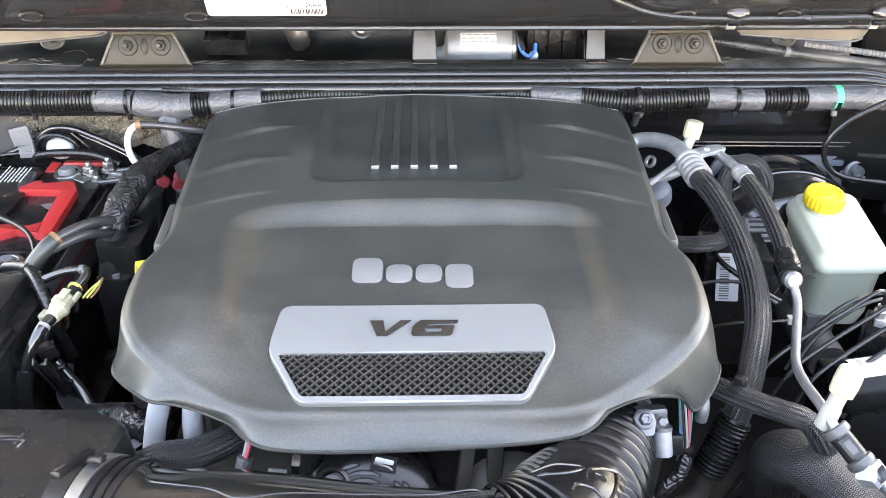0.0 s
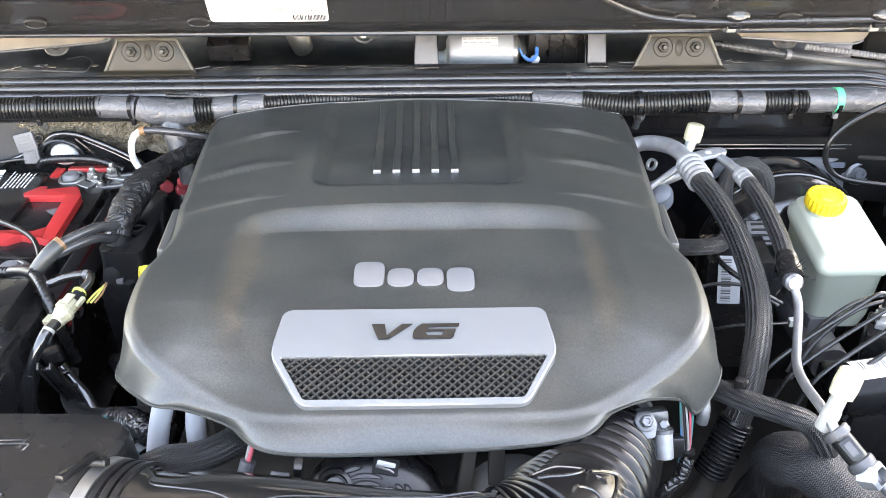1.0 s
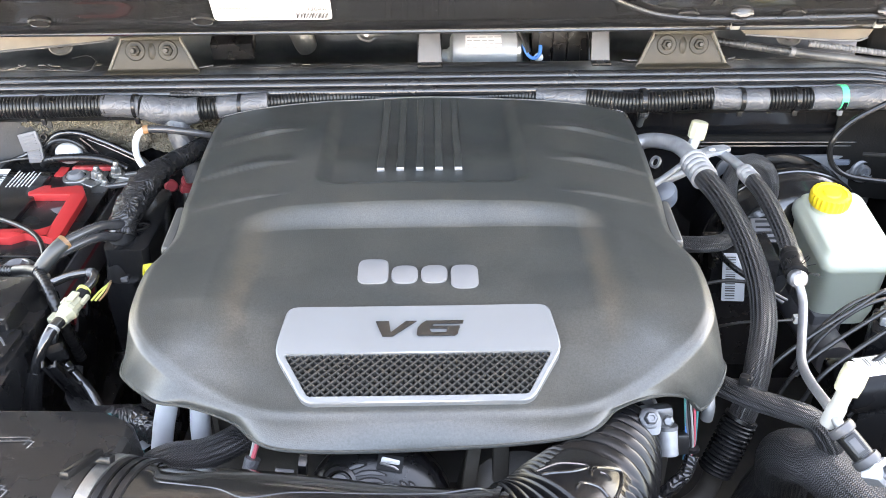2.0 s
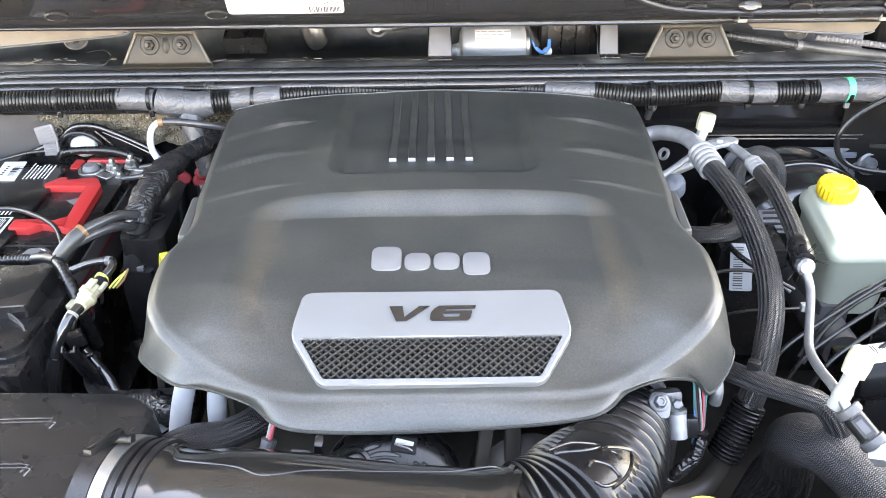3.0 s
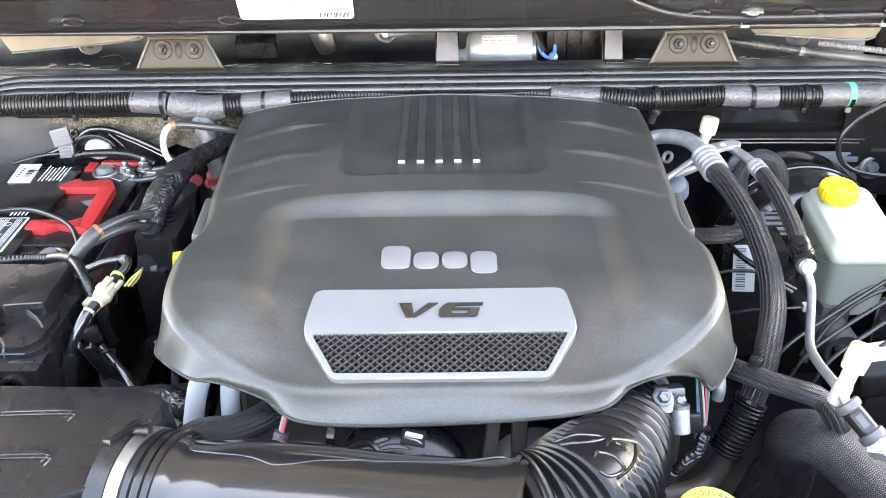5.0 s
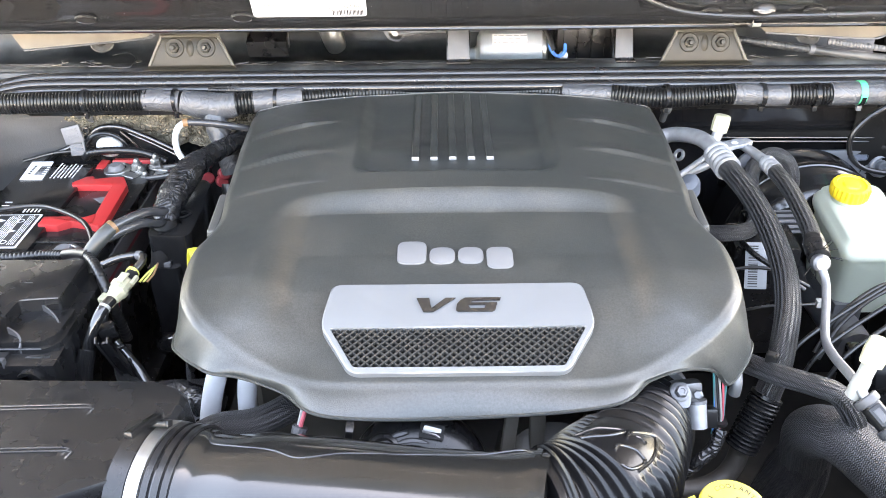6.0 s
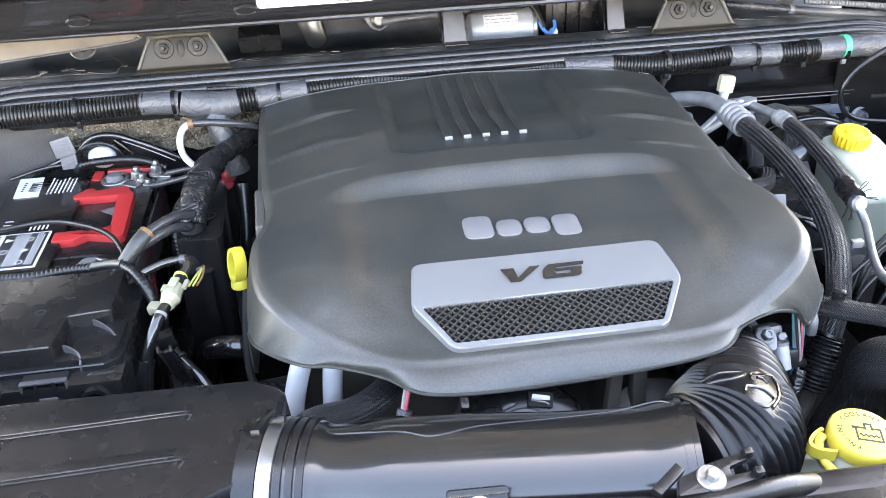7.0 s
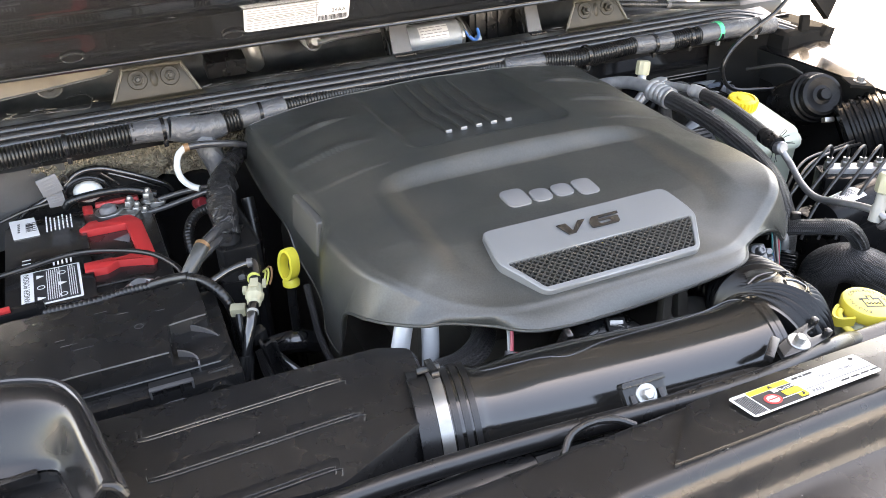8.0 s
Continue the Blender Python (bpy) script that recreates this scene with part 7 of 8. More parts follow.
    part("wire_sleeve", tube([(-0.3655, 0.743, 1.041), (-0.359, 0.757, 1.046), (-0.362, 0.766, 1.049), (-0.386, 0.768, 1.045), (-0.412, 0.766, 1.035)], 0.0048, 12), GLOSS, cn)
    part("tape_tip", tube([(-0.361, 0.7655, 1.0492), (-0.367, 0.7672, 1.0486)], 0.0053, 12, 0.001), TAPE, cn)
    for k, c in enumerate((LIME, LIME, BROWN)):
        part("wire", tube([(-0.3585 + 0.004 * k, 0.738, 1.032), (-0.353 + 0.004 * k, 0.748, 1.036), (-0.349 + 0.003 * k, 0.760, 1.036 + 0.003 * k), (-0.350, 0.772, 1.030)], 0.0012, 6), c, cn)
    part("white_band", tube([(-0.3805, 0.692, 1.032), (-0.3815, 0.689, 1.0308)], 0.0064, 16, 0.001), WHITE, cn)
    part("tail", tube([(-0.3765, 0.703, 1.034), (-0.380, 0.694, 1.0325), (-0.384, 0.684, 1.029), (-0.390, 0.676, 1.018), (-0.397, 0.668, 1.000), (-0.402, 0.662, 0.978)], 0.0058, 16), GLOSS, cn)
    part("shiny_end", tube([(-0.399, 0.668, 0.995), (-0.404, 0.660, 0.975), (-0.407, 0.655, 0.952)], 0.0090, 16), GLOSS, cn, "shiny black sleeve end")
    part("end_tie", tube([(-0.4065, 0.6555, 0.955), (-0.4075, 0.654, 0.948)], 0.0104, 16, 0.001), MATT, cn)
    stay = part("bracket", block((0.011, 0.004, 0.070), pose(-0.362, 0.678, 0.945, 14, -14, 12), 0.0015), BLACK, cn)
    for k in range(3):
        part("rung", block((0.010, 0.004, 0.004), pose(-0.367 + 0.004 * k, 0.6745 - 0.0015 * k, 0.990 - 0.018 * k, 14, -14, 12), 0.0008), GLOSS, stay)
    for dx in (-0.011, 0.011):
        part("side_rail", block((0.003, 0.009, 0.080), pose(-0.362 + dx * 0.55, 0.678, 0.940, 14, -14, 12), 0.001), BLACK, stay)
    part("head", block((0.018, 0.012, 0.016), pose(-0.380, 0.686, 0.998, 10, -10, 20), 0.002), BLACK, stay)
    part("side_tail", tube([(-0.376, 0.684, 0.992), (-0.366, 0.680, 0.978), (-0.352, 0.672, 0.962), (-0.335, 0.655, 0.950), (-0.30, 0.645, 0.945)], 0.0055, 12), GLOSS, cn)
    fw = thing("wrapped_pipe_end", (-0.29, 0.62, 0.95), "dark pipe end wrapped in crumpled black tape", "pipe")
    part("wrap", tube([(-0.318, 0.640, 0.955), (-0.298, 0.627, 0.968), (-0.275, 0.612, 0.972), (-0.25, 0.605, 0.965)], 0.014, 20, 0.003, wave=crumpled(44, 0.16)), BLACK_TAPE, fw)
    br = thing("braided_wire_sleeve", (-0.35, 0.66, 0.94), "black braided wire sleeve behind the air box", "cable")
    part("sleeve", tube([(-0.376, 0.700, 0.975), (-0.372, 0.675, 0.952), (-0.345, 0.656, 0.950), (-0.305, 0.650, 0.955), (-0.26, 0.655, 0.955)], 0.0085, 14), BRAID_FINE, br)
    rt = thing("relay_tube", (-0.34, 1.05, 1.06), "short white tube on a black cable", "cable")
    part("white_tube", tube([(-0.381, 1.059, 1.086), (-0.391, 1.057, 1.080), (-0.397, 1.054, 1.066), (-0.396, 1.050, 1.048), (-0.386, 1.042, 1.036), (-0.374, 1.034, 1.032)], 0.0045, 14), TUBE_WHITE, rt, "white plastic tube")
    part("cable", tube([(-0.287, 1.085, 1.060), (-0.305, 1.075, 1.070), (-0.335, 1.063, 1.081), (-0.360, 1.059, 1.086), (-0.381, 1.059, 1.086)], 0.0052, 12), GREY_RUBBER, rt)
    part("end_ring", tube([(-0.3765, 1.0590, 1.0861), (-0.3835, 1.0588, 1.0855)], 0.0060, 14, 0.001), BROWN, rt)
    arm = thing("support_bracket", (-0.51, 1.118, 0.98), "black plastic bracket with a white oval plug", "bracket")
    up = lambda y: Matrix(((1, 0, 0, 0), (0, 0, -1, y), (0, 1, 0, 0), (0, 0, 0, 1)))
    line = [(-0.629, 0.990), (-0.600, 1.014), (-0.575, 1.025), (-0.547, 1.040), (-0.530, 1.053), (-0.515, 1.058), (-0.492, 1.056), (-0.470, 1.046), (-0.452, 1.037), (-0.415, 1.015), (-0.406, 1.002)]
    part("web", prism(rounded(line + [(-0.410, 0.960), (-0.629, 0.960)], 0.004), 0.005, up(1.124)), BLACK, arm)
    part("arm", tube([(x, 1.115, z) for x, z in line], 0.0045, 12), GLOSS, arm)
    part("arch", tube([(-0.552, 1.115, 1.016), (-0.546, 1.113, 1.036), (-0.530, 1.112, 1.047), (-0.510, 1.112, 1.047), (-0.494, 1.113, 1.036), (-0.486, 1.115, 1.016)], 0.0034, 10), BLACK, arm)
    part("rib", tube([(-0.496, 1.115, 1.050), (-0.480, 1.114, 1.034), (-0.470, 1.115, 1.020)], 0.0024, 8), BLACK, arm)
    part("rib", tube([(-0.486, 1.117, 1.047), (-0.450, 1.117, 1.028), (-0.420, 1.117, 1.010)], 0.0020, 8), GLOSS, arm)
    part("ear", lathe([(0.0034, -0.002), (0.0062, -0.002), (0.0062, 0.002), (0.0034, 0.002), (0.0034, -0.002)], pose(-0.545, 1.112, 1.053, 80), 20), GLOSS, arm)
    part("plug", lathe([(0, 0.010), (0.008, 0.0092), (0.015, 0.006), (0.0195, 0.0005), (0.020, -0.004)], pose(-0.518, 1.117, 1.026, 72) @ Matrix.Diagonal((1, 0.82, 1, 1)), 30), TUBE_WHITE, arm, "milky white oval plug")
    part("conduit", tube([(-0.553, 1.106, 1.012), (-0.541, 1.103, 1.022), (-0.511, 1.101, 1.026), (-0.478, 1.101, 1.025), (-0.455, 1.100, 1.020), (-0.430, 1.096, 1.010)], 0.0056, 14, 0.0012, wave=rings_wave(0.005, 0.08)), LOOM, arm)
    part("thin_wire", tube([(-0.640, 1.098, 1.012), (-0.600, 1.106, 1.020), (-0.570, 1.110, 1.022)], 0.0026, 8), RUBBER, arm)
    clip = thing("grey_cable_clip", (-0.56, 1.10, 1.02), "grey ridged plastic cable clip", "clip")
    for cx, cz, w, hgt, tilt in ((-0.561, 1.0365, 0.028, 0.025, -14), (-0.5600, 1.0165, 0.022, 0.021, -4)):
        lm = pose(cx, 1.106, cz, -14, tilt, 0)
        leaf = part("leaf", block((w, 0.005, hgt), lm, 0.0012), GREY, clip)
        for k in range(4):
            part("ridge", block((w * 0.62, 0.0015, 0.0018), lm @ pose(0.001, -0.0032, hgt * (0.78 - 0.17 * k)), 0.0004), GREY, leaf)
    part("tongue", block((0.014, 0.008, 0.030), pose(-0.558, 1.112, 1.020, -10), 0.002), GREY, clip)
    red = thing("red_connector", (-0.36, 1.10, 0.975), "red rubber boots beside the engine cover", "connector")
    for at in ((-0.350, 1.096, 0.990), (-0.356, 1.100, 0.976), (-0.377, 1.100, 0.981)):
        part("body", lathe([(0, 0.0), (0.0075, 0), (0.0092, 0.004), (0.0092, 0.010), (0.0082, 0.011), (0.0092, 0.012), (0.0092, 0.018), (0.007, 0.021), (0, 0.021)], pose(*at, 70, 0, 25), 20), BOOT_RED, red)
    pipe = thing("vertical_conduit", (-0.325, 0.95, 0.9), "smooth black conduit with a pale clip ring", "conduit")
    part("conduit", tube([(-0.318, 1.000, 1.020), (-0.318, 0.990, 1.000), (-0.319, 0.975, 0.970), (-0.322, 0.965, 0.940), (-0.325, 0.96, 0.86)], 0.009, 16), RUBBER, pipe)
    part("clip_ring", tube([(-0.3205, 0.970, 0.953), (-0.3210, 0.969, 0.947)], 0.0102, 16, 0.002), GREY, pipe)
    bend = thing("corrugated_loom", (-0.40, 0.98, 0.95), "black corrugated loom bending down beside the battery", "cable")
    part("loom", tube([(-0.350, 1.015, 1.010), (-0.385, 1.010, 1.008), (-0.405, 0.985, 0.995), (-0.408, 0.955, 0.965), (-0.405, 0.94, 0.90)], 0.0068, 16, 0.001, wave=rings_wave(0.0050, 0.09)), LOOM, bend)
    wallb = thing("relay_bracket", (-0.35, 0.86, 0.95), "black plastic panel beside the battery", "panel")
    # a tall moulded panel with a stepped front and a flat top ledge
    top = [(-0.388, 0.862), (-0.382, 0.850), (-0.338, 0.848), (-0.333, 0.856), (-0.334, 0.930), (-0.338, 0.990), (-0.350, 1.004), (-0.368, 1.004)]
    part("panel", prism(rounded(top, 0.005), 0.150, pose(0, 0, 0.876), 0.003), PANEL, wallb)
    part("lower_step", prism(rounded([(-0.390, 0.842), (-0.352, 0.840), (-0.345, 0.862), (-0.390, 0.866)], 0.003), 0.110, pose(0, 0, 0.875), 0.0025), PANEL, wallb)
    part("tie_slot", tube([(-0.344, 0.905, 1.027), (-0.349, 0.895, 1.0275), (-0.357, 0.893, 1.0275), (-0.361, 0.903, 1.027), (-0.354, 0.909, 1.0275), (-0.344, 0.905, 1.027)], 0.0012, 6), MATT, wallb)
    part("stop", block((0.008, 0.006, 0.006), pose(-0.365, 0.846, 0.984), 0.001), GREY, wallb)
    st = thing("braided_string", (-0.30, 0.70, 0.96), "thin braided sleeve hanging beside the cover", "cable")
    part("sleeve", tube([(-0.304, 0.760, 1.005), (-0.306, 0.735, 0.985), (-0.307, 0.705, 0.960), (-0.300, 0.675, 0.940), (-0.275, 0.65, 0.93)], 0.0042, 10), BRAID_FINE, st)
    gh = thing("heater_pipe", (-0.35, 0.78, 0.88), "glossy black pipe bending beside the engine", "pipe")
    part("pipe", tube([(-0.365, 0.800, 0.90), (-0.352, 0.770, 0.925), (-0.325, 0.755, 0.935), (-0.30, 0.76, 0.92)], 0.014, 18), GLOSS, gh)
    dip = thing("oil_dipstick", (-0.32, 0.77, 0.90), "yellow ring-shaped oil dipstick handle", "dipstick")
    rm = Matrix.Translation((-0.3145, 0.796, 1.018)) @ pose(0, 0, 0, 82, 0, -64)
    ringb = bmesh.new()
    n = 40
    loops = []
    for i in range(n):
        a = 2 * math.pi * i / n
        c = Vector((0.0112 * math.cos(a), 0.0185 * math.sin(a), 0))
        nrm = Vector((math.cos(a), math.sin(a), 0))
        loops.append([ringb.verts.new(c + nrm * dx + Vector((0, 0, dz))) for dx, dz in ((-0.0020, -0.0064), (0.0020, -0.0064), (0.0027, 0), (0.0020, 0.0064), (-0.0020, 0.0064), (-0.0024, 0))])
    for i in range(n):
        for j in range(6):
            ringb.faces.new((loops[i][j], loops[i][(j + 1) % 6], loops[(i + 1) % n][(j + 1) % 6], loops[(i + 1) % n][j]))
    bmesh.ops.recalc_face_normals(ringb, faces=ringb.faces[:])
    ringb.transform(rm)
    part("ring", ringb, DIP_YELLOW, dip)
    part("collar", lathe([(0.004, -0.005), (0.0105, -0.005), (0.0105, 0.0), (0.007, 0.005)], pose(-0.3145, 0.796, 0.995), 20), DIP_YELLOW, dip)
    part("stem", tube([(-0.3145, 0.796, 0.992), (-0.316, 0.795, 0.93), (-0.31, 0.79, 0.80)], 0.006, 10), BLACK, dip)


def front_left_pipes():
    p = thing("coolant_pipes", (-0.23, 0.58, 0.93), "two bare aluminium pipes rising under the engine cover", "pipe")
    part("pipe", tube([(-0.234, 0.616, 1.036), (-0.243, 0.604, 1.020), (-0.250, 0.598, 1.000), (-0.257, 0.593, 0.970), (-0.27, 0.58, 0.90)], 0.0100, 18), BRIGHT_ALU, p)
    part("pipe", tube([(-0.211, 0.612, 1.034), (-0.214, 0.601, 1.022), (-0.217, 0.594, 1.000), (-0.219, 0.592, 0.970), (-0.22, 0.59, 0.90)], 0.0095, 18), BRIGHT_ALU, p)
    h = thing("braided_hose", (-0.2, 0.57, 0.96), "black braided hose curving under the cover's front", "hose")
    part("hose", tube([(-0.262, 0.535, 0.985), (-0.234, 0.541, 0.999), (-0.206, 0.546, 0.999), (-0.186, 0.555, 1.000), (-0.168, 0.569, 1.003), (-0.158, 0.590, 1.004), (-0.155, 0.63, 0.995)], 0.0138, 24), BRAID_FINE, h)
    gw = thing("green_wire", (-0.29, 0.60, 0.96), "short dark green wire under the cover", "wire")
    part("wire", tube([(-0.318, 0.628, 0.972), (-0.306, 0.612, 0.974), (-0.292, 0.600, 0.972), (-0.280, 0.592, 0.962), (-0.27, 0.588, 0.94)], 0.0024, 8), TEAL, gw)
    tag = thing("paper_tag", (-0.27, 0.61, 0.95), "pale printed paper tag under the cover", "tag")
    part("strip", block((0.040, 0.010, 0.0008), pose(-0.270, 0.612, 0.958, 20, -14, 35), 0.0002), DIM_PAPER, tag)
    plug = thing("wire_plug", (-0.155, 0.52, 0.97), "grey taped wire plug with a pink wire", "connector")
    part("body", tube([(-0.163, 0.517, 0.990), (-0.155, 0.528, 1.012)], 0.0068, 12, wave=crumpled(9, 0.1)), TAPE, plug)
    part("wire", tube([(-0.155, 0.528, 1.012), (-0.150, 0.537, 1.026), (-0.146, 0.55, 1.04)], 0.002, 8), PINK, plug)
    part("wire", tube([(-0.157, 0.530, 1.012), (-0.153, 0.539, 1.026), (-0.149, 0.552, 1.04)], 0.0018, 8), WHITE, plug)


def engine_block():
    e = thing("engine", (0, 0.85, 0.55), "dark dusty engine under its plastic cover", "engine")
    part("block", block((0.50, 0.50, 0.38), pose(-0.01, 0.86, 0.55), 0.02, 2), ENGINE, e)
    part("intake_manifold", block((0.42, 0.44, 0.10), pose(-0.01, 0.84, 0.925), 0.02, 3), ENGINE, e)
    part("front_cover", block((0.40, 0.08, 0.40), pose(-0.01, 0.585, 0.56), 0.015, 2), ENGINE, e)
    f = thing("pulley_cover", (-0.05, 0.51, 0.93), "round glossy black slotted cover over a pulley", "pulley")
    m = pose(-0.050, 0.525, 0.950, 50, 0, 0)
    part("dome", lathe([(0, 0.0495), (0.020, 0.0490), (0.034, 0.0480), (0.046, 0.0460), (0.055, 0.0420), (0.0615, 0.0350), (0.0650, 0.0240), (0.0665, 0.0)], m, 56), PULLEY, f)
    skin = lambda r: 0.0492 - 0.0012 * (r / 0.034) ** 2

    def arc(r, a0, a1, half, lift, mat, parent):
        own = bmesh.new()
        rows = []
        for k in range(13):
            t = radians(a0 + (a1 - a0) * k / 12)
            w = half * min(1.0, 0.35 + 2.2 * min(k, 12 - k) / 12)
            rows.append([own.verts.new((-0.004 + rr * math.cos(t), rr * math.sin(t), skin(rr) + lift)) for rr in (r - w, r, r + w)])
        for a, b in zip(rows, rows[1:]):
            for q in (0, 1):
                own.faces.new((a[q], b[q], b[q + 1], a[q + 1]))
        bmesh.ops.recalc_face_normals(own, faces=own.faces[:])
        bmesh.ops.solidify(own, geom=own.faces[:], thickness=0.0008)
        own.transform(m)
        return part("slot" if parent is f else "slot_floor", own, mat, parent)
    for r, a0, a1 in ((0.0370, 114, 67), (0.0310, 114, 65), (0.0245, 110, 72), (0.0440, 118, 94), (0.0330, 55, 42), (0.0390, 50, 31), (0.0440, 42, 26)):
        slot = arc(r, a0, a1, 0.0023, 0.0006, MATT, f)
        arc(r - 0.0003, a0 - 3, a1 + 3, 0.0013, 0.0010, SLEEVE, slot)
    boss = part("boss", lathe([(0.0165, 0.0440), (0.0150, 0.0490), (0.0120, 0.0505), (0.0105, 0.0490), (0.0100, 0.0480)], m @ pose(-0.030, 0.0277, 0), 28), PULLEY, f, "raised ring round the bolt")
    washer = part("washer", lathe([(0, 0.0500), (0.0082, 0.0500), (0.0088, 0.0490), (0.0088, 0.0475)], m @ pose(-0.030, 0.0277, 0), 26), DARK_ALU, boss)
    part("nut", lathe([(0.0055, 0.0500), (0.0055, 0.0555), (0.0042, 0.0565), (0.0028, 0.0565), (0.0026, 0.0600), (0, 0.0605)], m @ pose(-0.030, 0.0277, 0), 6), ZINC, washer)
    win = m @ pose(0.0130, 0.0440, 0.0470, -10, 0, -9)
    window = part("window", block((0.022, 0.0135, 0.003), win, 0.0006), MATT, f, "dark square window")
    part("clip_plate", prism(rounded([(-0.0085, -0.003), (0.0075, -0.005), (0.0085, 0.003), (-0.0075, 0.0045)], 0.0015), 0.0016, win @ pose(0, 0.0005, 0.0016, 12), 0.0005), ZINC, window, "shiny spring clip")
    part("clip_lip", tube([win @ Vector(v) for v in ((-0.0085, -0.001, 0.003), (-0.002, -0.0022, 0.0038), (0.005, -0.0030, 0.0036), (0.0078, -0.0045, 0.002))], 0.0011, 8), ZINC, window)
    lug = thing("cover_lug", (-0.125, 0.512, 1.0), "grey plastic lug beside the pulley cover", "lug")
    part("tongue", block((0.017, 0.010, 0.004), pose(-0.126, 0.512, 1.007, 30, 0, -8), 0.001), SLEEVE, lug)
    part("post", block((0.008, 0.012, 0.050), pose(-0.113, 0.516, 0.992, 20, 8, 0), 0.003), BLACK, lug)
    alt = thing("alternator", (0.04, 0.53, 0.88), "dark cast alternator beside the pulley", "alternator")
    part("housing", lathe([(0, 0.06), (0.03, 0.058), (0.055, 0.045), (0.060, 0.0), (0.055, -0.05)], pose(0.075, 0.555, 0.93, 60, 0, 0), 30), ENGINE, alt)
    part("bracket", block((0.014, 0.014, 0.08), pose(0.058, 0.525, 0.95, -8), 0.003), ENGINE, alt)
    part("bracket", block((0.012, 0.012, 0.07), pose(0.028, 0.520, 0.96, -8, 6), 0.003), ENGINE, alt)
    th = thing("throttle_sensor", (0.2, 0.56, 0.98), "silver cast sensor with coloured wires beside the bellows", "sensor")
    part("casting", block((0.030, 0.016, 0.020), pose(0.204, 0.576, 0.996, -20, 0, 8), 0.005), DARK_ALU, th)
    part("ear", prism(rounded([(-0.010, -0.012), (0.008, -0.012), (0.011, 0.002), (0.006, 0.012), (-0.006, 0.012), (-0.011, 0.002)], 0.004), 0.005, pose(0.1925, 0.562, 1.014, 42), 0.0012), DARK_ALU, th, "cast mounting ear")
    screw = part("flange_bolt", lathe([(0.0092, 0), (0.0092, 0.0016), (0.0066, 0.003), (0.0062, 0.003)], pose(0.1925, 0.5615, 1.0185, 42), 28), DARK_ALU, th)
    part("hex", lathe([(0.0056, 0.002), (0.0058, 0.0085), (0.0046, 0.0098), (0.0028, 0.0098), (0.0024, 0.0085), (0, 0.0085)], pose(0.1925, 0.5615, 1.0185, 42), 6), DARK_ALU, screw)
    part("small_nut", lathe([(0.0050, 0), (0.0050, 0.006), (0.0035, 0.0075), (0, 0.0075)], pose(0.2115, 0.566, 1.012, 55, 0, -20), 6), DARK_ALU, th)
    part("barrel", tube([(0.2120, 0.568, 1.004), (0.2135, 0.556, 0.980)], 0.0086, 24), ALU, th)
    part("barrel_rim", tube([(0.2120, 0.568, 1.004), (0.2122, 0.5665, 1.001)], 0.0092, 24, 0.001), DARK_ALU, th)
    part("plug", block((0.014, 0.014, 0.020), pose(0.227, 0.566, 0.972, -20), 0.003), BLACK, th)
    for k, c in enumerate((TEAL, BLUE, GREY, INK, WHITE, PINK, TEAL)):
        ang = 0.9 * k
        line = []
        for i in range(9):
            t = i / 8
            spread = 0.0048 * (1 - 0.45 * t)
            line.append((0.230 + 0.010 * t - 0.016 * max(0, t - 0.75) + (k - 3) * 0.0021 * (1 - 0.6 * t) + 0.4 * spread * math.cos(ang + 2.4 * t), 0.578 - 0.010 * t + 0.4 * spread * math.sin(ang + 2.4 * t), 1.035 - 0.075 * t + spread * 0.3 * math.sin(ang)))
        part("wire", tube(line, 0.0011, 7), c, th)
    part("tie", tube([(0.2395, 0.5690, 0.9755), (0.2400, 0.5687, 0.9725)], 0.0062, 14, 0.002), BLACK, th)
    part("sleeve", tube([(0.240, 0.568, 0.966), (0.234, 0.560, 0.952), (0.220, 0.553, 0.940), (0.20, 0.55, 0.92)], 0.0065, 14, 0.002, wave=crumpled(13, 0.12)), BLACK_TAPE, th)
    part("end_pipe", tube([(0.252, 0.596, 1.025), (0.252, 0.582, 1.014), (0.251, 0.580, 1.000)], 0.0058, 14), DARK_ALU, th)


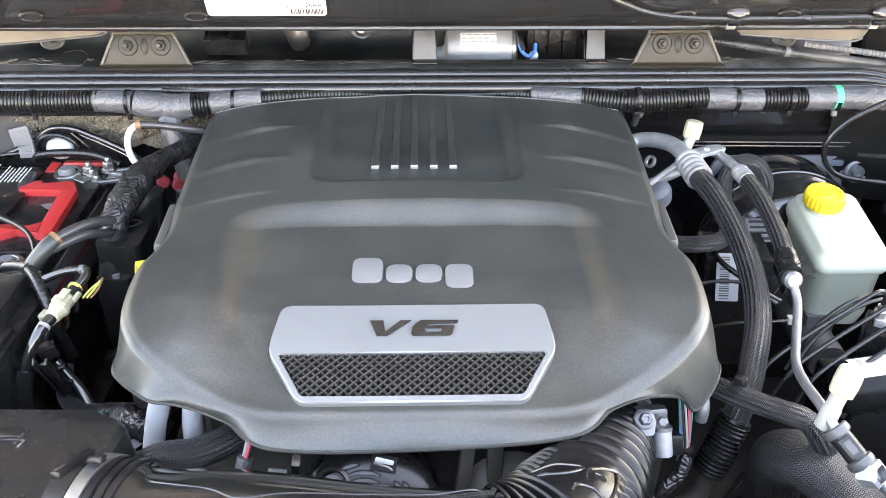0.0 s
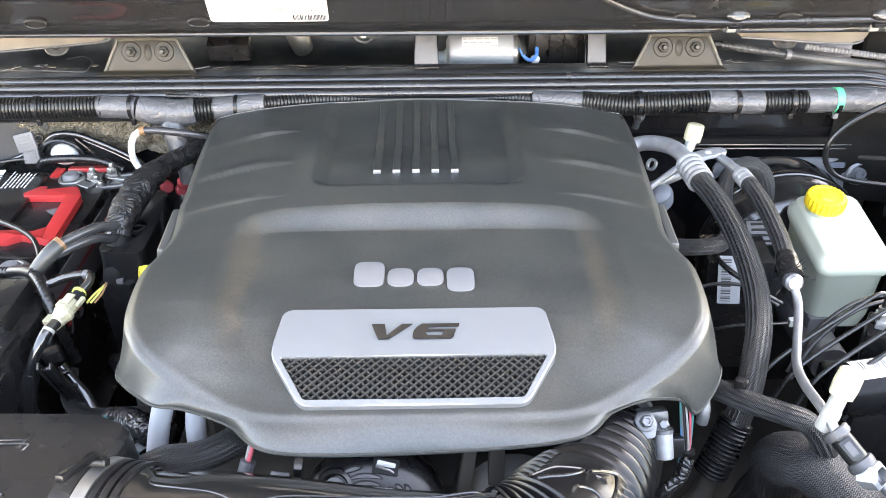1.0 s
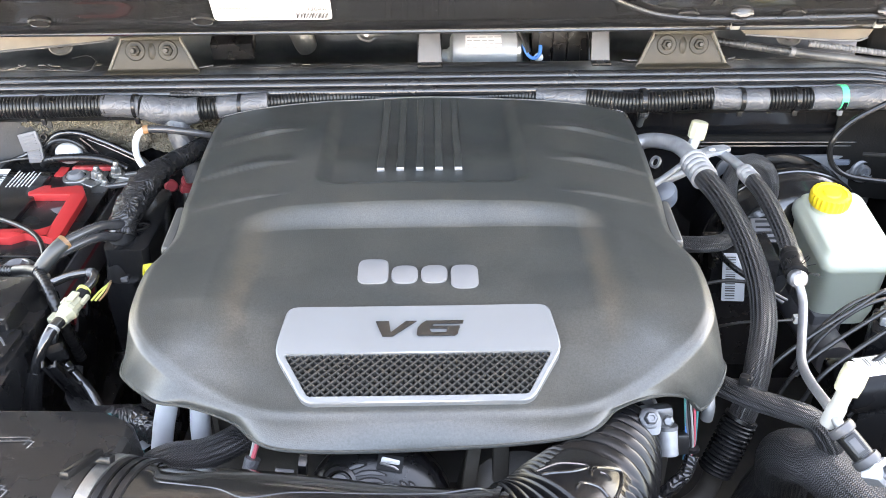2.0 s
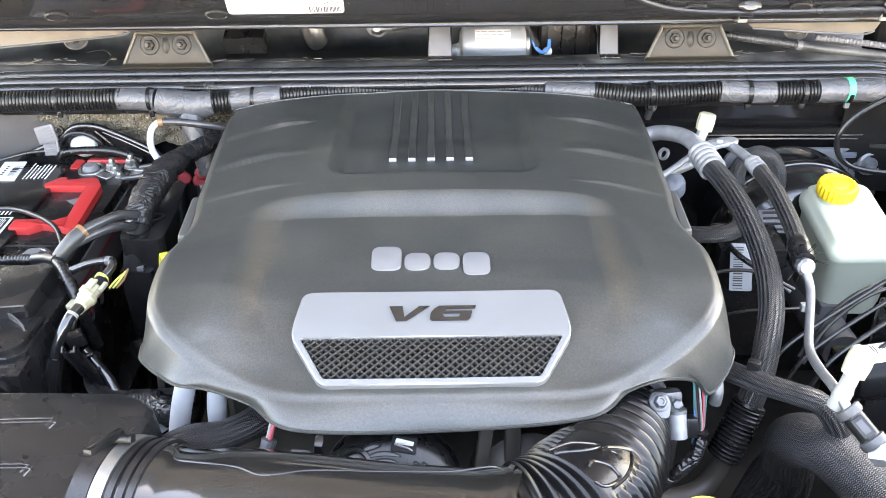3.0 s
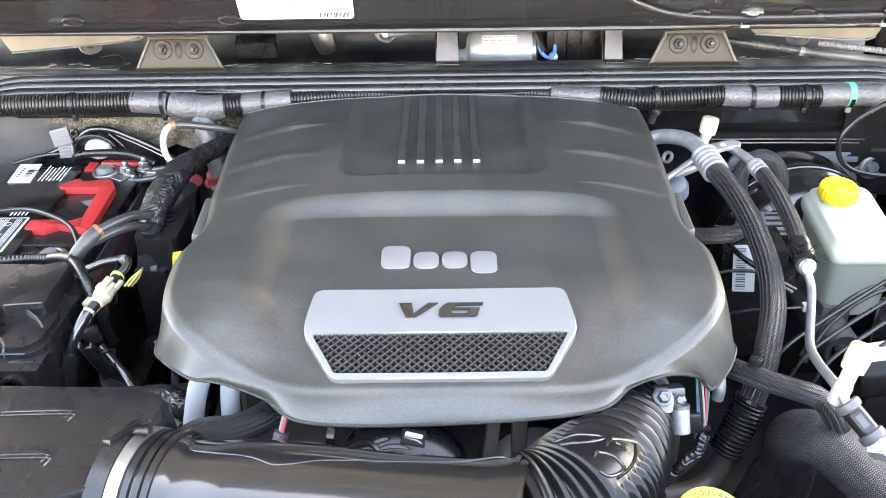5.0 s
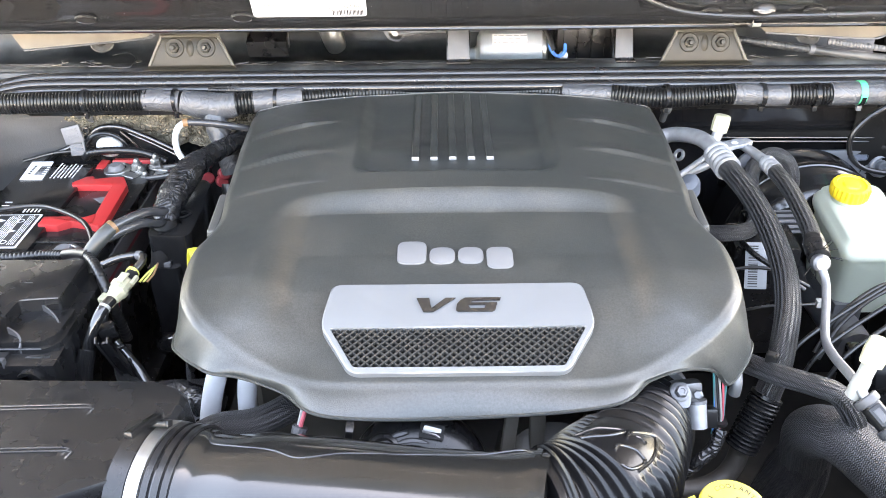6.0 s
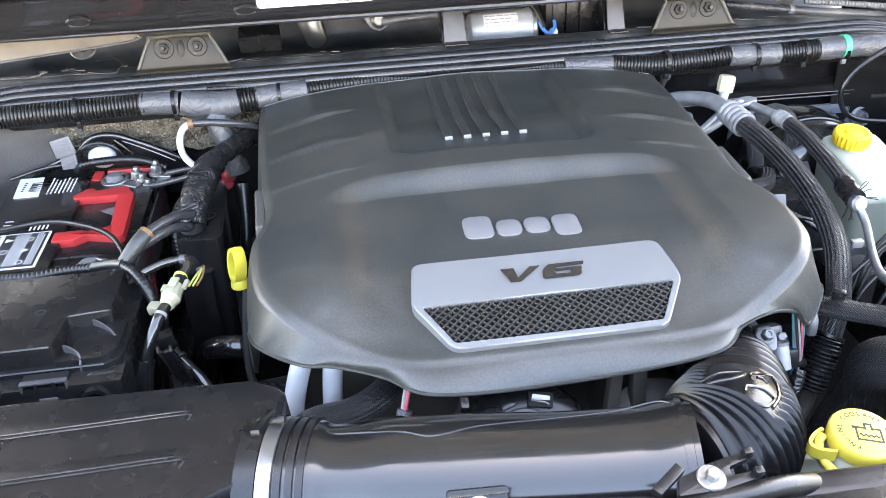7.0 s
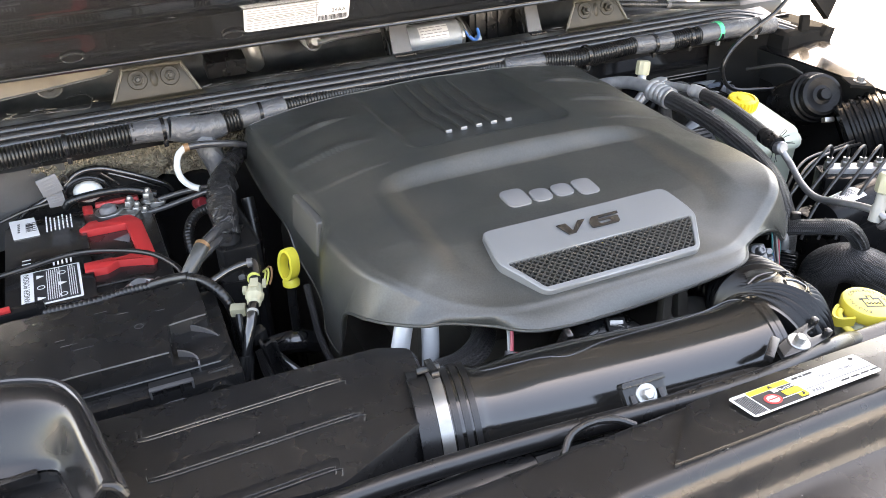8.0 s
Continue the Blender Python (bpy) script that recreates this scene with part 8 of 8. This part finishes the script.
def abs_unit():
    a = thing("brake_modulator", (0.50, 0.68, 0.85), "silver brake modulator block with bent black lines", "brake modulator")
    part("block", block((0.110, 0.050, 0.044), pose(0.532, 0.722, 0.943, 0, 0, -27), 0.004), DRUM, a)
    part("valve_bank", block((0.100, 0.022, 0.010), pose(0.534, 0.722, 0.986, 0, 0, -27), 0.002), ALU, a, "bright machined valve bank")
    part("module", block((0.15, 0.095, 0.085), pose(0.515, 0.70, 0.85), 0.006), BLACK, a)
    part("motor", lathe([(0, 0), (0.018, 0), (0.026, 0.003), (0.029, 0.010), (0.029, 0.130)], pose(0.425, 0.676, 0.950, 0, 84, 4), 40), DRUM, a, "black motor cylinder")
    lm = pose(0.425, 0.676, 0.950, 0, 84, 4)
    on = lambda u, v, r=0.0293: lm @ Vector((-r * math.cos(0.55 - 1.0 * v), -r * math.sin(0.55 - 1.0 * v), 0.016 + 0.050 * u))
    lab = part("label", sheet(on, 4, 8), PAPER, a, "white barcode label")
    rnd = random.Random(6)
    for i in range(15):
        u0, w = 0.12 + 0.05 * i, rnd.choice((0.014, 0.028))
        part("barcode", sheet(lambda u, v, u0=u0, w=w: on(u0 + w * u, 0.35 + 0.5 * v, 0.0295), 1, 4), INK, lab)
    for k in range(5):
        x, y = 0.492 + 0.021 * k, 0.742 - 0.011 * k
        n = part("fitting", lathe([(0.0070, 0), (0.0070, 0.009), (0.0050, 0.011), (0.0050, 0.016), (0, 0.017)], pose(x, y, 0.994), 6), ZINC, a, "bright zinc line fitting")
        part("brake_line", tube([(x, y, 1.006), (x + 0.001, y, 1.020), (x - 0.004, y - 0.001, 1.029), (x - 0.016, y - 0.005, 1.029), (x - 0.040, y - 0.012, 1.016), (x - 0.085, y - 0.024, 0.990), (x - 0.125, y - 0.036, 0.962), (x - 0.145, y - 0.044, 0.93)], 0.0025, 9), RUBBER, n)
    for k in range(2):
        part("brake_line", tube([(0.62, 0.800 + 0.012 * k, 0.985), (0.56, 0.790 + 0.012 * k, 0.990 - 0.004 * k), (0.49, 0.776 + 0.012 * k, 0.985), (0.43, 0.745 + 0.012 * k, 0.962), (0.40, 0.72 + 0.012 * k, 0.93)], 0.0025, 9), RUBBER, a)
    st = thing("vacuum_canister", (0.66, 0.93, 0.85), "glossy black ribbed canister beside the inner fender", "canister")
    cm = pose(0.650, 0.955, 1.004, 62, 0, -18) @ Matrix.Diagonal((0.86, 0.86, 0.95, 1))
    part("canister", lathe([(0.018, 0.064), (0.034, 0.068), (0.040, 0.066), (0.042, 0.060), (0.042, 0.052), (0.046, 0.050), (0.047, 0.044), (0.045, 0.040), (0.050, 0.038), (0.051, 0.030), (0.048, 0.026), (0.050, 0.0), (0.048, -0.06)], cm, 44), DRUM, st)
    part("hub", lathe([(0, 0.078), (0.010, 0.078), (0.012, 0.074), (0.012, 0.066), (0.020, 0.064)], cm, 28), DRUM, st)
    part("bracket", block((0.020, 0.010, 0.016), cm @ pose(0.004, -0.050, 0.062), 0.003), ZINC, st, "small bright steel bracket")
    part("vent_hose", tube([(0.655, 0.975, 1.045), (0.630, 0.985, 1.060), (0.610, 1.000, 1.060), (0.580, 1.03, 1.05)], 0.0030, 10), MATT, st)
    axis = Vector((0.72, -0.50, 0.40)).to_track_quat("Z", "Y").to_matrix().to_4x4()
    cool = thing("ribbed_drum", (0.70, 0.84, 0.85), "large glossy black ribbed drum near the fender", "drum")
    prof = [(0.040, -0.075), (0.050, -0.070)]
    for k in range(5):
        h = -0.062 + 0.013 * k
        prof += [(0.0500, h), (0.0535, h + 0.002), (0.0535, h + 0.006), (0.0500, h + 0.009)]
    prof += [(0.0500, 0.010), (0.046, 0.018), (0.030, 0.022), (0, 0.023)]
    part("drum", lathe(prof, Matrix.Translation((0.705, 0.825, 1.003)) @ axis, 52), DRUM, cool)
    fb = thing("fender_bolt", (0.755, 0.99, 1.06), "zinc bolt with a washer on the fender flange", "bolt")
    part("flange", block((0.050, 0.036, 0.006), pose(0.676, 0.872, 1.052, 4, 8, -20), 0.002), DARK_FELT, fb)
    bolt(pose(0.674, 0.870, 1.058, 4, 8, 0), 0.0060, 0.008, DARK_ALU, fb)
    fr = thing("hinge_stay", (0.77, 1.09, 1.06), "black folded hinge stay at the rear corner", "bracket")
    part("leaf", block((0.070, 0.006, 0.050), pose(0.772, 1.075, 1.040, 6, 10, -6), 0.002), DARK_FELT, fr)
    part("tab", block((0.028, 0.012, 0.020), pose(0.790, 1.068, 1.070, 12, 18, 20), 0.003), DARK_FELT, fr)
    part("tab", block((0.020, 0.010, 0.030), pose(0.742, 1.070, 1.085, -10, 6, 0), 0.003), DARK_FELT, fr)
    box = thing("label_box", (0.395, 0.80, 0.80), "black box with a white barcode label beside the hose", "module")
    part("box", block((0.085, 0.070, 0.17), pose(0.398, 0.932, 0.80, 0, 0, -4), 0.004), BLACK, box)
    lm = pose(0.3755, 0.880, 0.955, 62, 0, -4)
    lab = part("label", prism(rounded([(-0.014, -0.030), (0.014, -0.030), (0.014, 0.030), (-0.014, 0.030)], 0.002), 0.0006, lm), DIM_PAPER, box, "white barcode label")
    bars([(-0.010, -0.027 + 0.003 * i, 0.012, rnd.choice((0.0008, 0.0018))) for i in range(18)], lm @ pose(0, 0, 0.0007), INK, lab, "barcode")
    part("upper_box", block((0.060, 0.040, 0.05), pose(0.42, 0.985, 0.92), 0.004), BLACK, box)


def intake_scoop():
    n = thing("intake_snorkel", (-0.58, 0.48, 0.95), "glossy black plastic intake snorkel at the bay's front corner", "snorkel")
    rim = glide([(-0.74, 0.600, 1.082), (-0.66, 0.597, 1.088), (-0.613, 0.589, 1.090), (-0.578, 0.574, 1.090), (-0.560, 0.552, 1.090), (-0.549, 0.517, 1.090), (-0.541, 0.468, 1.090), (-0.535, 0.437, 1.089), (-0.531, 0.415, 1.086)], 0.004)
    heel = glide([(-0.74, 0.520, 1.050), (-0.66, 0.516, 1.050), (-0.622, 0.513, 1.050), (-0.596, 0.511, 1.050), (-0.580, 0.505, 1.050), (-0.574, 0.490, 1.050), (-0.569, 0.468, 1.052), (-0.564, 0.448, 1.054), (-0.560, 0.425, 1.054)], 0.004)

    def pick(line, u):
        f = u * (len(line) - 1)
        i = min(int(f), len(line) - 2)
        return line[i].lerp(line[i + 1], f - i)

    def skin(u, v):
        p = pick(rim, u).lerp(pick(heel, u), v)
        return (p.x, p.y, p.z + 0.020 * math.sin(math.pi * min(1, v * 1.15)) ** 1.3 - 0.004 * ease((0.12 - v) / 0.12))
    part("body", sheet(skin, 70, 24, 0.003), SNORKEL, n, smooth=60)
    part("rim", tube([p + Vector((0, 0, 0.001)) for p in rim[::4]], 0.0032, 10), STRIP, n, "rolled outer rim")
    part("wall", sheet(lambda u, v: pick(heel, u) + Vector((-0.004 * v, -0.004 * v, -0.075 * v)), 60, 6, 0.003), BLACK, n, "inner wall of the snorkel")
    part("end_lip", tube([skin(1.0, k / 10) for k in range(11)], 0.0042, 10), BLACK, n, "thick lip at the mouth")
    part("tab", block((0.034, 0.006, 0.010), pose(-0.612, 0.508, 1.044, 10, 0, 4), 0.0015), BLACK, n)


def ac_label():
    m = Matrix.Translation((-0.0155, 0.2885, 1.0890)) @ pose(0, 0, 0, -3, 0, 0) @ Matrix(((1, -0.10, 0, 0), (0, 0.86, 0, 0), (0, 0, 1, 0), (0, 0, 0, 1)))
    lab = thing("refrigerant_label", m.translation, "white and yellow printed refrigerant label on the radiator support", "label")
    out = rounded([(-0.066, -0.016), (0.066, -0.016), (0.066, 0.016), (-0.066, 0.016)], 0.003)
    part("paper", prism(out, 0.0006, m), PAPER, lab)
    up = m @ pose(0, 0, 0.0007)
    bars([(-0.050, 0.009, 0.040, 0.006)], up, LABEL_YELLOW, lab, "yellow_field")
    bars([(-0.050, -0.0145, 0.040, 0.0225)], up, INK, lab, "black_field")
    for x, y in ((-0.0250, -0.0055), (-0.0165, -0.0055), (-0.0250, -0.0130), (-0.0165, -0.0130)):
        if (x, y) != (-0.0250, -0.0130):
            bars([(x, y, 0.0080, 0.0070)], up @ pose(0, 0, 0.0005), LABEL_YELLOW, lab, "yellow_square")
    part("flame", prism([(-0.0145, -0.0115), (-0.0120, -0.0115), (-0.0105, -0.0095), (-0.0125, -0.0070), (-0.0130, -0.0090)], 0.0003, up @ pose(0, 0, 0.0009)), INK, lab)
    part("warning_triangle", prism([(-0.0310, 0.0100), (-0.0260, 0.0100), (-0.0285, 0.0142)], 0.0003, up @ pose(0, 0, 0.0005)), INK, lab)
    part("snowflake", lathe([(0, 0.0003), (0.0026, 0.0003), (0.0026, 0)], up @ pose(-0.0275, 0.0055, 0.0005), 8), PAPER, lab)
    bars([(-0.031, -0.0075, 0.020, 0.0005), (-0.031, 0.0025, 0.0004, 0.005)], up @ pose(0, 0, 0.0006), PAPER, lab, "field_line")
    part("red_ring", lathe([(0.0052, 0), (0.0052, 0.0004), (0.0072, 0.0004), (0.0072, 0)], up @ pose(-0.038, -0.004, 0.0005), 24), RED, lab)
    bars([(-0.0425, -0.0048, 0.009, 0.0014)], up @ pose(0, 0, 0.0009), RED, lab, "red_bar")
    part("white_disc", lathe([(0.0052, 0.0003), (0, 0.0003)], up @ pose(-0.038, -0.004, 0.0005), 24), PAPER, lab)
    bars([(-0.064 + 0.0016 * i, -0.014, 0.0008, 0.026) for i in range(8)], up, INK, lab, "barcode")
    lettering("567g (1.25 lbs)", 0.0058, up @ pose(0.034, 0.003, 0), INK, lab, depth=0.0001)
    lettering("R-1234yf", 0.0045, up @ pose(-0.016, 0.0045, 0.0005), PAPER, lab, depth=0.0001)
    lettering("PAG", 0.0058, up @ pose(0.002, -0.011, 0), INK, lab, depth=0.0001)
    bars([(-0.005 + x, 0.0105, w, 0.0024) for x, w in ((0, 0.006), (0.0075, 0.003), (0.012, 0.009))] + [(0.026 + 0.0105 * k, -0.0122, 0.0085, 0.0018) for k in range(4)], up, INK, lab)
    part("small_roundel", lathe([(0, 0.0003), (0.0022, 0.0003), (0.0022, 0)], up @ pose(0.058, 0.011, 0), 16), INK, lab)
    bars([(-0.006, -0.006, 0.071, 0.0004)], up, INK, lab, "ruling")


ground()
bounce_wall()
shell()
weatherstrip()
hood()
hood_label()
hood_release_cable()
hinge_bracket(-0.394)
hinge_bracket(0.361)
engine_cover()
battery()
terminal((-0.498, 1.077, 1.015), ((-0.469, 1.079, 1.022), (-0.443, 1.085, 1.026), (-0.452, 1.057, 1.012), (-0.461, 1.068, 1.016)),
         [(-0.512, 1.062), (-0.470, 1.056), (-0.462, 1.044), (-0.444, 1.044), (-0.436, 1.060), (-0.422, 1.074), (-0.424, 1.094), (-0.450, 1.096), (-0.480, 1.092), (-0.512, 1.090)],
         (((-0.486, 1.068), (-0.462, 1.052), 0.014), ((-0.450, 1.086), (-0.420, 1.076), 0.013), ((-0.484, 1.084), (-0.456, 1.084), 0.016)))
terminal((-0.484, 0.838, 1.018), ((-0.464, 0.829, 1.022), (-0.451, 0.821, 1.014)),
         [(-0.498, 0.824), (-0.482, 0.818), (-0.476, 0.796), (-0.462, 0.796), (-0.450, 0.808), (-0.438, 0.816), (-0.442, 0.832), (-0.470, 0.846), (-0.498, 0.850)],
         (((-0.474, 0.832), (-0.446, 0.820), 0.018), ((-0.470, 0.812), (-0.466, 0.798), 0.010)))
fuse_box()
air_box()
intake_duct()
brake_reservoir()
brake_booster()
coolant_tank()
ac_lines()
side_hoses()
harness()
insulation()
corner_liner()
wiper_motor()
cowl_clutter()
left_wiring()
front_left_pipes()
engine_block()
abs_unit()
intake_scoop()
ac_label()
